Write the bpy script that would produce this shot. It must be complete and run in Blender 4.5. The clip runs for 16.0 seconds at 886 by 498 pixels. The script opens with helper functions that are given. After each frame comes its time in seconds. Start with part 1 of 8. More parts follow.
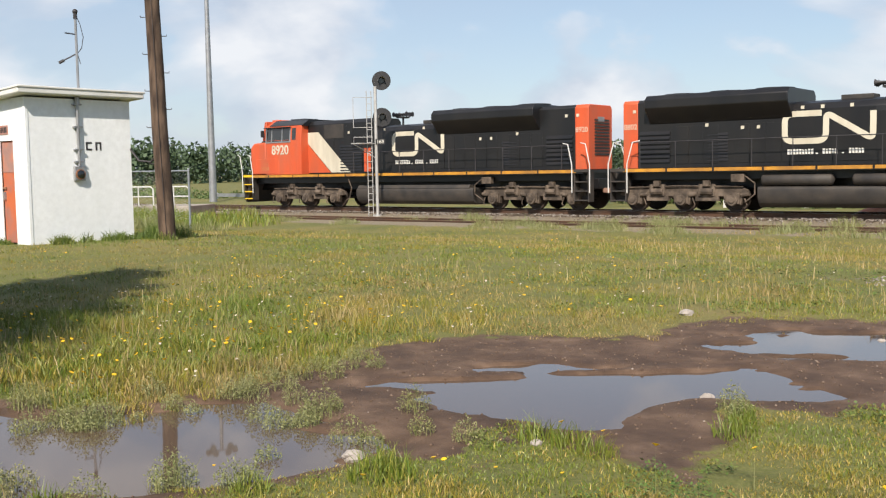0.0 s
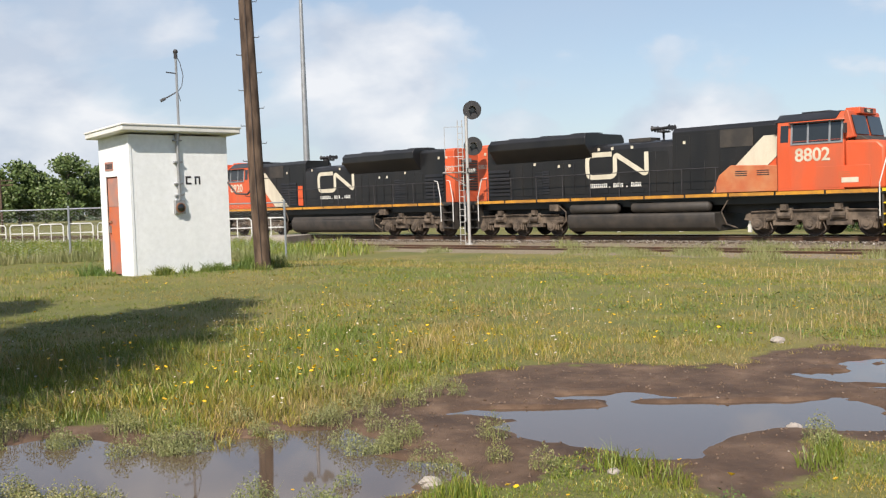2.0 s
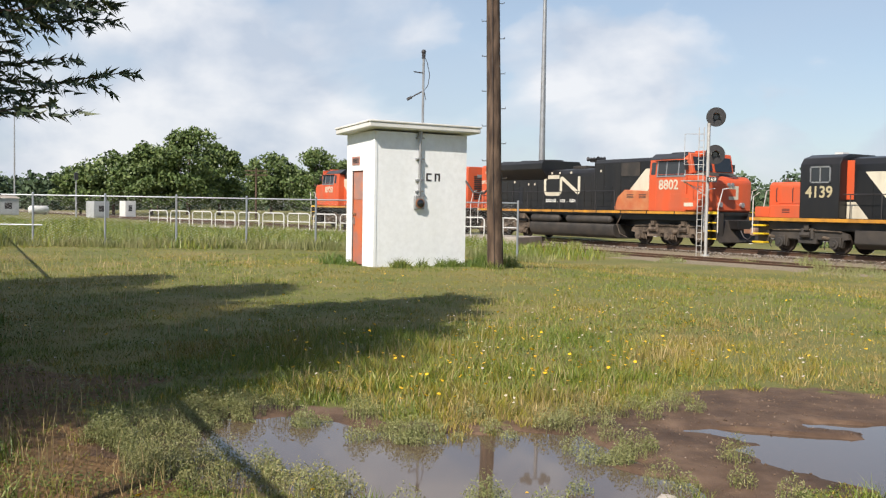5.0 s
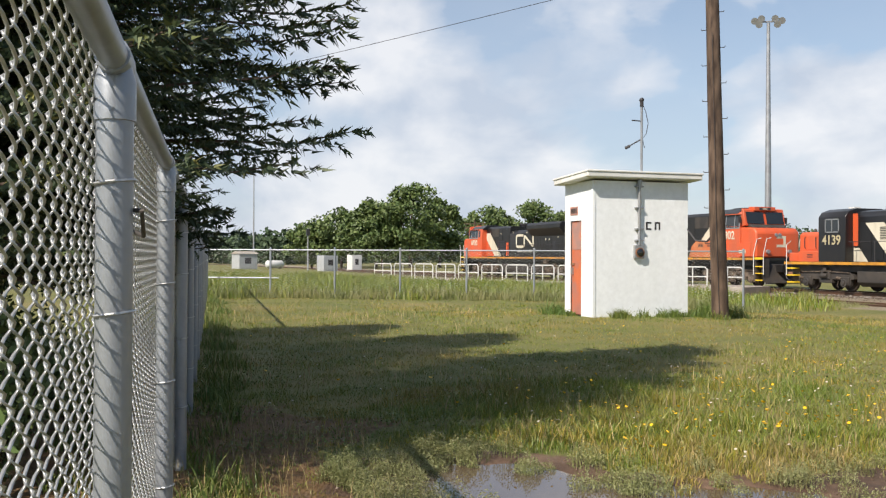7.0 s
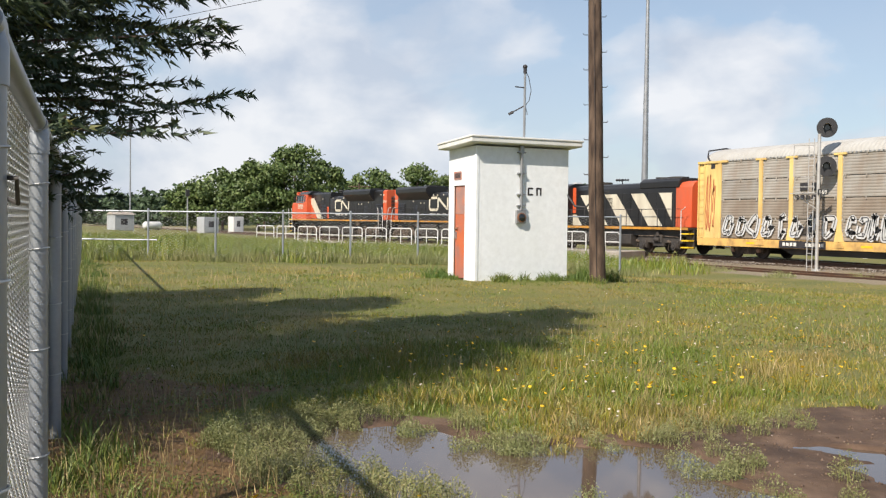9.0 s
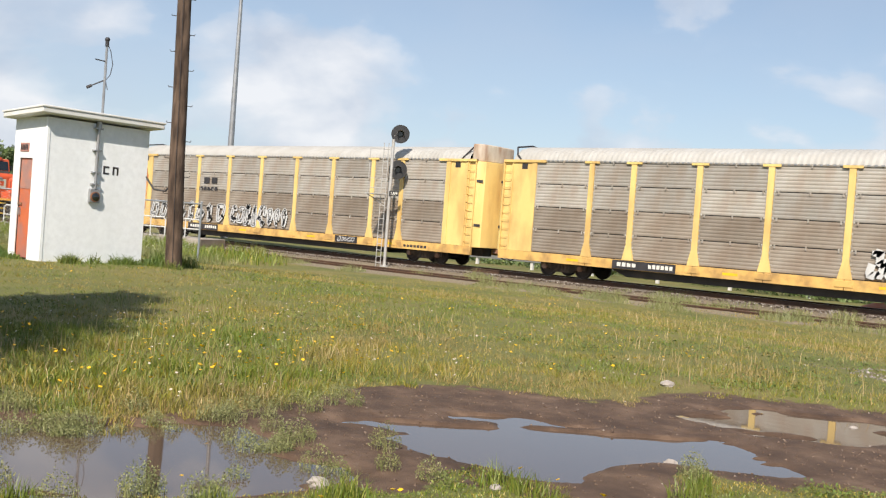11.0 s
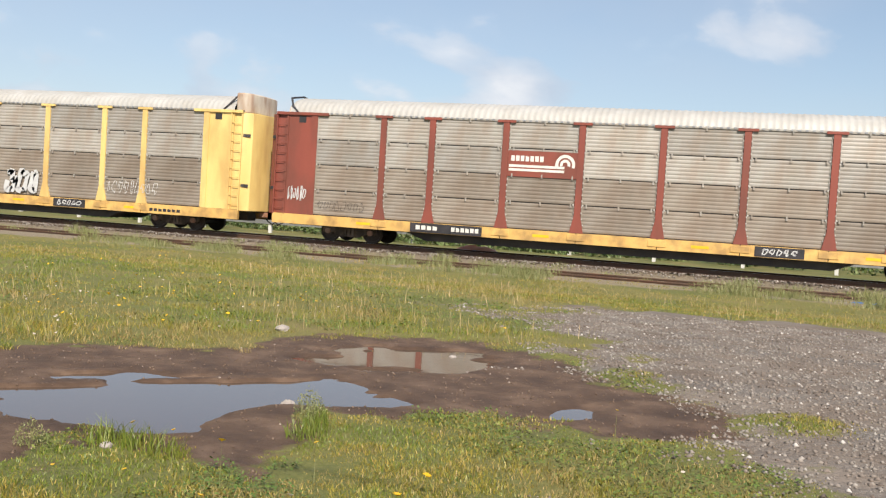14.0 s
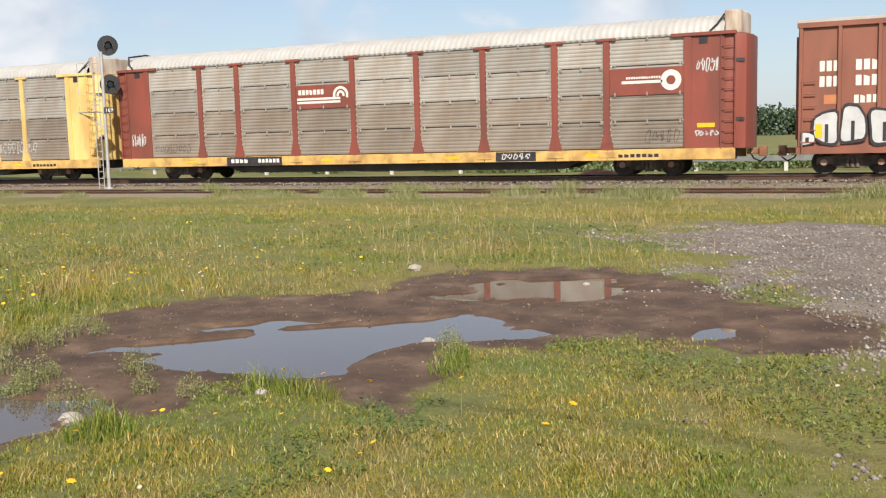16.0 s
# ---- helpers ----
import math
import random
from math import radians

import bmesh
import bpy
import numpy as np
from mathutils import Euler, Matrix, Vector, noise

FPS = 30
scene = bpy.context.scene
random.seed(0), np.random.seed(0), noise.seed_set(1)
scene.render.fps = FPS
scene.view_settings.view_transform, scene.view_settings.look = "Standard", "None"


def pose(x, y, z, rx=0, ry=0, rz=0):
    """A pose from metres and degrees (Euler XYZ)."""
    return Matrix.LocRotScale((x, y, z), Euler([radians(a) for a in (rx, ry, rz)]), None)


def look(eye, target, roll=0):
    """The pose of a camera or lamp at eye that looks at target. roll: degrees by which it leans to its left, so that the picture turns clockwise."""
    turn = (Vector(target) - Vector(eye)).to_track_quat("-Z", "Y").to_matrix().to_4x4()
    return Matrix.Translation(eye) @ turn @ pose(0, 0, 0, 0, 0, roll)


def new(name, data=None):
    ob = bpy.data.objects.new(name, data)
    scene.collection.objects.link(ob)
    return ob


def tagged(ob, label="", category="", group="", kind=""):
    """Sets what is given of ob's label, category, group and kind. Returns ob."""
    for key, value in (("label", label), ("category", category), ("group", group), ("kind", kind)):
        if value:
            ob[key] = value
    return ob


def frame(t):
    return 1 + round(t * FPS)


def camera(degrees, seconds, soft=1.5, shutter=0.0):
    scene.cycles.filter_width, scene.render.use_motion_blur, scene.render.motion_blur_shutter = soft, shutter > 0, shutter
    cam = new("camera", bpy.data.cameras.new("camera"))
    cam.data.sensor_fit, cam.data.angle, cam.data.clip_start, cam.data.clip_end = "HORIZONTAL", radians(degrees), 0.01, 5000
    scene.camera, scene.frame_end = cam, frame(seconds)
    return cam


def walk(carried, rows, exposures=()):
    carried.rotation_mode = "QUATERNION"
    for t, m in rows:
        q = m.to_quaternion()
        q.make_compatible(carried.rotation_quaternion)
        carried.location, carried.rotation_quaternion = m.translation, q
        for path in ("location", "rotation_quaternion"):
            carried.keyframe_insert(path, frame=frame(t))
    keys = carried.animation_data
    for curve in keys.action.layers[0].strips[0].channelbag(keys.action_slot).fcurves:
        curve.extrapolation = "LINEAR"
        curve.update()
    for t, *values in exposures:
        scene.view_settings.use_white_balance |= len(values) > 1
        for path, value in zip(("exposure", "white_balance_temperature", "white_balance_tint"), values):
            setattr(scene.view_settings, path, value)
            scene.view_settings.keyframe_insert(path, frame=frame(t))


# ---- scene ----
cam = camera(48.49, 16.0, soft=1.25)
walk(cam, [
    (0, pose(-0.070, 0.057, 1.586, 85.55, 0.97, 38.98)),
    (0.5, pose(0.006, 0.067, 1.578, 88.52, 1.53, 41.59)),
    (1, pose(-0.003, 0.047, 1.569, 88.16, 1.41, 45.04)),
    (1.5, pose(0.059, 0.065, 1.593, 88.41, 1.58, 45.72)),
    (2, pose(0.070, 0.074, 1.594, 87.31, 1.87, 44.44)),
    (2.5, pose(0.024, 0.060, 1.601, 86.99, 1.61, 44.26)),
    (3, pose(0.018, 0.057, 1.584, 87.92, -0.25, 43.68)),
    (3.5, pose(0.008, 0.049, 1.594, 87.22, 0.19, 43.13)),
    (4, pose(-0.074, 0.026, 1.580, 86.85, 0.39, 47.82)),
    (4.5, pose(-0.113, 0.055, 1.596, 86.66, -0.08, 55.04)),
    (4.7, pose(-0.102, 0.065, 1.588, 87.13, -0.53, 56.17)),
    (6.8, pose(-0.030, 0.012, 1.559, 89.92, -0.32, 69.44)),
    (7, pose(-0.042, 0.009, 1.551, 90.48, -0.25, 70.40)),
    (7.5, pose(-0.074, 0.002, 1.551, 90.73, 0.11, 73.51)),
    (8, pose(-0.067, -0.006, 1.567, 88.67, 0.62, 72.54)),
    (8.5, pose(-0.037, -0.012, 1.556, 89.88, -0.18, 69.54)),
    (9, pose(-0.001, -0.007, 1.571, 88.38, -0.74, 63.66)),
    (9.2, pose(0.023, -0.027, 1.567, 88.26, -0.99, 59.36)),
    (11.3, pose(0.250, -0.060, 1.520, 88.70, -5.90, 29.75)),
    (11.5, pose(0.257, -0.057, 1.512, 88.45, -6.56, 15.63)),
    (12, pose(0.217, -0.034, 1.506, 88.46, -6.24, 4.16)),
    (12.5, pose(0.201, -0.041, 1.510, 88.70, -6.34, 4.30)),
    (13, pose(0.194, -0.034, 1.500, 88.76, -7.46, 5.86)),
    (13.5, pose(0.197, -0.005, 1.483, 87.28, -3.90, 11.35)),
    (14, pose(0.193, 0.006, 1.475, 87.62, -3.66, 17.37)),
    (14.5, pose(0.152, -0.007, 1.470, 87.25, -2.56, 21.23)),
    (15, pose(0.137, -0.007, 1.469, 86.83, -2.27, 24.42)),
    (15.5, pose(0.154, -0.005, 1.477, 86.46, -0.16, 25.18)),
    (16, pose(0.156, -0.000, 1.483, 83.53, 1.48, 24.19)),
])

# ---- light ----
SUN = Vector((1.05, -1.90, 2.0)).normalized()
lamp = bpy.data.lights.new("sun", "SUN")
lamp.energy, lamp.angle, lamp.color = 5.0, radians(0.6), (1.0, 0.90, 0.78)
sun = new("sun", lamp)
sun.matrix_world = look((0, 0, 60), Vector((0, 0, 60)) - SUN)
scene.view_settings.exposure = 0.36

world = bpy.data.worlds.new("sky")
scene.world = world
world.use_nodes = True
wt = world.node_tree
wt.nodes.clear()


def wnode(kind, **kw):
    n = wt.nodes.new(kind)
    for k, v in kw.items():
        n.inputs[k].default_value = v
    return n


def ramp_set(r, stops):
    el = r.color_ramp.elements
    while len(el) > len(stops):
        el.remove(el[-1])
    while len(el) < len(stops):
        el.new(1.0)
    for e, (p, c) in zip(el, stops):
        e.position, e.color = p, (*c, 1) if len(c) == 3 else c


def wmath(op, a, b=None):
    n = wt.nodes.new("ShaderNodeMath")
    n.operation = op
    for i, v in enumerate((a, b)):
        if v is None:
            continue
        if isinstance(v, (int, float)):
            n.inputs[i].default_value = v
        else:
            wt.links.new(v, n.inputs[i])
    return n.outputs[0]


sky = wt.nodes.new("ShaderNodeTexSky")
sky.sky_type, sky.sun_disc = "NISHITA", False
sky.sun_elevation, sky.sun_rotation = math.asin(SUN.z), math.atan2(SUN.x, SUN.y)
sky.air_density, sky.dust_density, sky.ozone_density = 1.0, 0.7, 1.2
tc = wt.nodes.new("ShaderNodeTexCoord")
sep = wt.nodes.new("ShaderNodeSeparateXYZ")
wt.links.new(tc.outputs["Generated"], sep.inputs[0])
# cumulus on a flattened dome: the same direction vector, squeezed towards the horizon
squeeze = wt.nodes.new("ShaderNodeCombineXYZ")
wt.links.new(sep.outputs[0], squeeze.inputs[0])
wt.links.new(sep.outputs[1], squeeze.inputs[1])
wt.links.new(wmath("MULTIPLY", sep.outputs[2], 1.7), squeeze.inputs[2])
west = wmath("SUBTRACT", wmath("MULTIPLY", sep.outputs[0], -0.15), 0.062)
warp = wnode("ShaderNodeTexNoise", Scale=2.2, Detail=3.0, Roughness=0.5)
wt.links.new(squeeze.outputs[0], warp.inputs["Vector"])
shift = wt.nodes.new("ShaderNodeVectorMath")
shift.operation = "MULTIPLY_ADD"
shift.inputs[1].default_value = (0.16, 0.16, 0.12)
wt.links.new(warp.outputs["Color"], shift.inputs[0])
wt.links.new(squeeze.outputs[0], shift.inputs[2])
big = wnode("ShaderNodeTexNoise", Scale=3.9, Detail=9.0, Roughness=0.48)
wt.links.new(shift.outputs[0], big.inputs["Vector"])
veil = wnode("ShaderNodeTexNoise", Scale=1.8, Detail=5.0, Roughness=0.55)
wt.links.new(squeeze.outputs[0], veil.inputs["Vector"])
banked = wmath("ADD", big.outputs[0], west)
cloud = wt.nodes.new("ShaderNodeValToRGB")
ramp_set(cloud, [(0.49, (0, 0, 0)), (0.53, (0.6, 0.6, 0.6)), (0.60, (1, 1, 1))])
wt.links.new(banked, cloud.inputs[0])
thin = wt.nodes.new("ShaderNodeValToRGB")
ramp_set(thin, [(0.38, (0.04, 0.04, 0.04)), (0.68, (0.5, 0.5, 0.5))])
wt.links.new(wmath("ADD", veil.outputs[0], west), thin.inputs[0])
cover = wmath("MAXIMUM", cloud.outputs[0], thin.outputs[0])
billow = wnode("ShaderNodeTexNoise", Scale=7.5, Detail=6.0, Roughness=0.5)
wt.links.new(shift.outputs[0], billow.inputs["Vector"])
lit = wt.nodes.new("ShaderNodeValToRGB")
ramp_set(lit, [(0.40, (0, 0, 0)), (0.62, (1, 1, 1))])
wt.links.new(billow.outputs[0], lit.inputs[0])
tone = wt.nodes.new("ShaderNodeMix")
tone.data_type = "RGBA"
tone.inputs["A"].default_value, tone.inputs["B"].default_value = (4.8, 5.35, 6.3, 1), (7.6, 7.65, 7.9, 1)
wt.links.new(wmath("MULTIPLY", cloud.outputs[0], lit.outputs[0]), tone.inputs["Factor"])
mix = wt.nodes.new("ShaderNodeMix")
mix.data_type = "RGBA"
wt.links.new(wmath("MULTIPLY", cover, 0.88), mix.inputs["Factor"])
wt.links.new(tone.outputs["Result"], mix.inputs["B"])
bg = wnode("ShaderNodeBackground", Strength=0.094)
haze = wt.nodes.new("ShaderNodeMapRange")
haze.inputs["From Min"].default_value, haze.inputs["From Max"].default_value = 0.0, 0.30
haze.inputs["To Min"].default_value, haze.inputs["To Max"].default_value = 0.5, 0.0
wt.links.new(sep.outputs[2], haze.inputs["Value"])
pale = wt.nodes.new("ShaderNodeMix")
pale.data_type = "RGBA"
pale.inputs["B"].default_value = (4.6, 5.5, 7.0, 1)
wt.links.new(haze.outputs[0], pale.inputs["Factor"])
wt.links.new(sky.outputs[0], pale.inputs["A"])
wt.links.new(pale.outputs["Result"], mix.inputs["A"])
wt.links.new(mix.outputs["Result"], bg.inputs[0])
out = wt.nodes.new("ShaderNodeOutputWorld")
wt.links.new(bg.outputs[0], out.inputs[0])


# ---- materials ----
def mat(name, c1, c2=None, scale=2.0, rough=0.6, metal=0.0, bump=0.15, bscale=60.0, dirt=None, dirt_amt=0.0, dirt_scale=1.5,
        streak=1.0, spec=0.5, per_object=0.0, island=None, coat=0.0):
    """A surface with a broad and a fine variation, stains of their own colour, and fine relief."""
    m = bpy.data.materials.new(name)
    m.use_nodes = True
    nt = m.node_tree
    b = nt.nodes["Principled BSDF"]
    b.inputs["Roughness"].default_value, b.inputs["Metallic"].default_value = rough, metal
    b.inputs["Specular IOR Level"].default_value = spec
    b.inputs["Coat Weight"].default_value = coat
    c2 = c2 or tuple(v * 0.75 for v in c1)
    tex = nt.nodes.new("ShaderNodeTexCoord")
    mp = nt.nodes.new("ShaderNodeMapping")
    mp.inputs["Scale"].default_value = (1, 1, streak)
    nt.links.new(tex.outputs["Object"], mp.inputs[0])

    def noise_node(sc, det, src):
        n = nt.nodes.new("ShaderNodeTexNoise")
        n.inputs["Scale"].default_value, n.inputs["Detail"].default_value = sc, det
        nt.links.new(src, n.inputs["Vector"])
        return n.outputs[0]

    def blend(fac, a, bb):
        n = nt.nodes.new("ShaderNodeMix")
        n.data_type = "RGBA"
        for sock, v in (("Factor", fac), ("A", a), ("B", bb)):
            if isinstance(v, tuple):
                n.inputs[sock].default_value = (*v, 1)
            elif isinstance(v, float):
                n.inputs[sock].default_value = v
            else:
                nt.links.new(v, n.inputs[sock])
        return n.outputs["Result"]

    def ramped(v, lo, hi):
        r = nt.nodes.new("ShaderNodeMapRange")
        r.inputs["From Min"].default_value, r.inputs["From Max"].default_value = lo, hi
        nt.links.new(v, r.inputs["Value"])
        return r.outputs[0]

    if island:
        geo = nt.nodes.new("ShaderNodeNewGeometry")
        cr = nt.nodes.new("ShaderNodeValToRGB")
        ramp_set(cr, island)
        nt.links.new(geo.outputs["Random Per Island"], cr.inputs[0])
        def patch(src, fac, colour, lo, hi):
            n = nt.nodes.new("ShaderNodeMath")
            n.operation = "MULTIPLY"
            nt.links.new(ramped(fac, lo, hi), n.inputs[0])
            n.inputs[1].default_value = 0.62
            return blend(n.outputs[0], src, colour)
        col = patch(cr.outputs[0], noise_node(scale, 5, mp.outputs[0]), c2, 0.48, 0.66)
        col = patch(col, noise_node(scale * 0.62, 4, tex.outputs["Object"]), c1, 0.46, 0.62)
    else:
        col = blend(ramped(noise_node(scale, 6, mp.outputs[0]), 0.3, 0.7), c1, c2)
        col = blend(ramped(noise_node(bscale * 0.6, 3, tex.outputs["Object"]), 0.2, 2.4), col, tuple(v * 0.5 for v in c1))
    if dirt:
        d = noise_node(dirt_scale, 8, mp.outputs[0])
        n = nt.nodes.new("ShaderNodeMath")
        n.operation = "MULTIPLY"
        nt.links.new(ramped(d, 0.42, 0.68), n.inputs[0])
        n.inputs[1].default_value = dirt_amt
        col = blend(n.outputs[0], col, dirt)
    if per_object:
        info = nt.nodes.new("ShaderNodeObjectInfo")
        hs = nt.nodes.new("ShaderNodeHueSaturation")
        nt.links.new(ramped(info.outputs["Random"], -1 / per_object, 0), hs.inputs["Value"])
        r = nt.nodes[-1]
        mr = hs.inputs["Value"].links[0].from_node
        mr.inputs["From Min"].default_value, mr.inputs["From Max"].default_value = 0, 1
        mr.inputs["To Min"].default_value, mr.inputs["To Max"].default_value = 1 - per_object, 1 + per_object
        nt.links.new(col, hs.inputs["Color"])
        col = hs.outputs[0]
    nt.links.new(col, b.inputs["Base Color"])
    if bump:
        bp = nt.nodes.new("ShaderNodeBump")
        bp.inputs["Strength"].default_value, bp.inputs["Distance"].default_value = bump, 0.01
        nt.links.new(noise_node(bscale, 5, tex.outputs["Object"]), bp.inputs["Height"])
        nt.links.new(bp.outputs[0], b.inputs["Normal"])
    return m


BLACK = mat("black_paint", (0.009, 0.009, 0.0105), (0.015, 0.0145, 0.015), 1.2, 0.36, dirt=(0.034, 0.028, 0.023), dirt_amt=0.25, streak=0.25, bump=0.06)
ORANGE = mat("orange_red_paint", (0.68, 0.11, 0.034), (0.56, 0.085, 0.028), 1.0, 0.48, dirt=(0.34, 0.11, 0.06), dirt_amt=0.5, streak=0.3, bump=0.05)
FADED = mat("faded_orange_paint", (0.55, 0.17, 0.06), (0.42, 0.10, 0.045), 0.9, 0.6, dirt=(0.5, 0.26, 0.12), dirt_amt=0.6, bump=0.08)
CREAM = mat("off_white_paint", (0.66, 0.62, 0.50), (0.58, 0.53, 0.42), 1.5, 0.5, dirt=(0.3, 0.25, 0.18), dirt_amt=0.35, streak=0.3)
GOLD = mat("dull_gold_number", (0.50, 0.44, 0.27), (0.42, 0.36, 0.22), 3, 0.5)
WHITE = mat("white_marking", (0.78, 0.77, 0.72), (0.68, 0.66, 0.6), 4, 0.55, bump=0.03)
YELLOWSTRIPE = mat("yellow_sill_paint", (0.62, 0.30, 0.03), (0.5, 0.22, 0.03), 3, 0.5, dirt=(0.12, 0.07, 0.04), dirt_amt=0.5)
STEPYELLOW = mat("step_yellow_paint", (0.8, 0.55, 0.02), (0.7, 0.45, 0.02), 4, 0.5)
UNDER = mat("grimy_running_gear", (0.05, 0.038, 0.029), (0.095, 0.071, 0.052), 3, 0.85, dirt=(0.24, 0.185, 0.14), dirt_amt=0.5, dirt_scale=3, bump=0.3)
DARKSTEEL = mat("dark_steel", (0.028, 0.026, 0.025), (0.045, 0.040, 0.036), 2, 0.65, dirt=(0.10, 0.08, 0.062), dirt_amt=0.4, bump=0.2)
WHEELSTEEL = mat("wheel_steel", (0.07, 0.05, 0.04), (0.045, 0.036, 0.03), 3, 0.6, metal=0.3, bump=0.2)
RAILSTEEL = mat("rail_steel", (0.12, 0.075, 0.05), (0.09, 0.055, 0.04), 3, 0.55, metal=0.4, dirt=(0.16, 0.07, 0.035), dirt_amt=0.5)
RAILTOP = mat("polished_rail_head", (0.5, 0.48, 0.46), (0.4, 0.36, 0.33), 3, 0.28, metal=0.9, bump=0.05)
WINDOW = mat("dark_window_glass", (0.015, 0.018, 0.02), (0.02, 0.024, 0.026), 1, 0.06, spec=0.8, bump=0)
AUTOYEL = mat("pale_yellow_paint", (0.84, 0.63, 0.24), (0.76, 0.55, 0.19), 1.3, 0.5, dirt=(0.36, 0.17, 0.06), dirt_amt=0.45, streak=0.35)
AUTORED = mat("oxide_red_paint", (0.29, 0.075, 0.050), (0.24, 0.062, 0.043), 1.2, 0.55, dirt=(0.10, 0.05, 0.035), dirt_amt=0.5, streak=0.3)
SILLYEL = mat("weathered_yellow_sill", (0.78, 0.50, 0.16), (0.66, 0.40, 0.12), 1.6, 0.55, dirt=(0.20, 0.12, 0.06), dirt_amt=0.6, dirt_scale=2.2)
GALV = mat("weathered_galvanised_panel", (0.42, 0.40, 0.365), (0.34, 0.32, 0.28), 1.1, 0.55, metal=0.1, dirt=(0.27, 0.19, 0.13), dirt_amt=0.42, dirt_scale=1.7,
           streak=0.45, per_object=0.16, bump=0.08)
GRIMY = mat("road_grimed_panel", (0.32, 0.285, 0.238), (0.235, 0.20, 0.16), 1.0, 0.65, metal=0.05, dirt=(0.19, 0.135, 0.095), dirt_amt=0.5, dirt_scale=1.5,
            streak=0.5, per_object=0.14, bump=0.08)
RUSTWHITE = mat("rust_streaked_white_paint", (0.62, 0.57, 0.48), (0.5, 0.43, 0.34), 2, 0.6, dirt=(0.26, 0.11, 0.05), dirt_amt=0.75, dirt_scale=2.2, streak=0.3)
ROOFGALV = mat("galvanised_roof", (0.50, 0.49, 0.46), (0.43, 0.42, 0.39), 1.0, 0.55, metal=0.05, dirt=(0.32, 0.28, 0.23), dirt_amt=0.3, bump=0.05)
BOXBROWN = mat("brown_boxcar_paint", (0.31, 0.115, 0.072), (0.26, 0.095, 0.060), 1.2, 0.6, dirt=(0.12, 0.06, 0.04), dirt_amt=0.4, streak=0.3)
RUST = mat("rusty_steel", (0.30, 0.13, 0.06), (0.18, 0.08, 0.045), 5, 0.85, dirt=(0.5, 0.45, 0.4), dirt_amt=0.4, bump=0.25)
INKBLACK = mat("black_spray_paint", (0.02, 0.02, 0.022), (0.05, 0.045, 0.05), 4, 0.6, bump=0.02)
SILVER = mat("silver_spray_paint", (0.62, 0.63, 0.62), (0.5, 0.5, 0.5), 3, 0.5, bump=0.02)
PAINTWHITE = mat("white_hut_paint", (0.89, 0.92, 0.94), (0.85, 0.88, 0.90), 1.2, 0.6, dirt=(0.70, 0.73, 0.72), dirt_amt=0.3, dirt_scale=1.6, streak=0.3, bump=0.12, bscale=14)
ROOFWHITE = mat("white_roof_trim", (0.82, 0.82, 0.80), (0.7, 0.7, 0.67), 2, 0.5, dirt=(0.45, 0.42, 0.36), dirt_amt=0.3)
DOORORANGE = mat("peeling_orange_door", (0.62, 0.16, 0.06), (0.55, 0.13, 0.05), 2, 0.6, dirt=(0.35, 0.16, 0.13), dirt_amt=0.9, dirt_scale=2.6, bump=0.3)
DOORFADE = mat("faded_brown_door_paint", (0.36, 0.20, 0.17), (0.42, 0.25, 0.21), 3, 0.7, dirt=(0.6, 0.17, 0.07), dirt_amt=0.7, dirt_scale=3.0)
GREYMETAL = mat("grey_galvanised_steel", (0.42, 0.43, 0.44), (0.33, 0.34, 0.36), 3, 0.45, metal=0.6, dirt=(0.25, 0.24, 0.22), dirt_amt=0.3, bump=0.06)
FENCEMETAL = mat("fence_galvanised_steel", (0.36, 0.39, 0.43), (0.29, 0.32, 0.36), 6, 0.42, metal=0.45, dirt=(0.30, 0.29, 0.26), dirt_amt=0.35, streak=0.3, bump=0.05)
WIRE = mat("galvanised_wire", (0.55, 0.56, 0.56), (0.45, 0.46, 0.46), 20, 0.4, metal=0.6, bump=0)
SIGNALBLACK = mat("signal_black", (0.018, 0.018, 0.02), (0.03, 0.03, 0.032), 3, 0.5, bump=0.05)
LENS = mat("signal_lens", (0.03, 0.035, 0.03), (0.02, 0.02, 0.02), 3, 0.12, spec=0.7, bump=0)
SIGNALSILVER = mat("signal_silver_paint", (0.55, 0.55, 0.54), (0.45, 0.45, 0.44), 4, 0.5, metal=0.3, dirt=(0.3, 0.25, 0.2), dirt_amt=0.35)
POLEWOOD = mat("creosoted_pole_wood", (0.075, 0.047, 0.032), (0.028, 0.018, 0.013), 9, 0.9, dirt=(0.17, 0.115, 0.08), dirt_amt=0.75, dirt_scale=7, streak=0.22, bump=0.9, bscale=24)
TIEWOOD = mat("old_tie_wood", (0.15, 0.115, 0.088), (0.10, 0.078, 0.06), 5, 0.95, dirt=(0.16, 0.13, 0.10), dirt_amt=0.5, bump=0.5, per_object=0.25)
CONCRETE = mat("weathered_concrete", (0.40, 0.36, 0.31), (0.32, 0.28, 0.24), 1.2, 0.9, dirt=(0.22, 0.18, 0.15), dirt_amt=0.5, bump=0.25)
RAILWHITE = mat("white_railing_paint", (0.70, 0.70, 0.68), (0.6, 0.6, 0.58), 4, 0.5)
GREYBOX = mat("grey_cabinet_paint", (0.42, 0.44, 0.46), (0.35, 0.37, 0.39), 2, 0.55, dirt=(0.28, 0.27, 0.25), dirt_amt=0.3)
BLUE = mat("blue_plastic", (0.05, 0.16, 0.36), (0.04, 0.12, 0.28), 4, 0.5)
STONE = mat("pale_stone", (0.42, 0.38, 0.34), (0.32, 0.28, 0.25), 8, 0.9, bump=0.4)
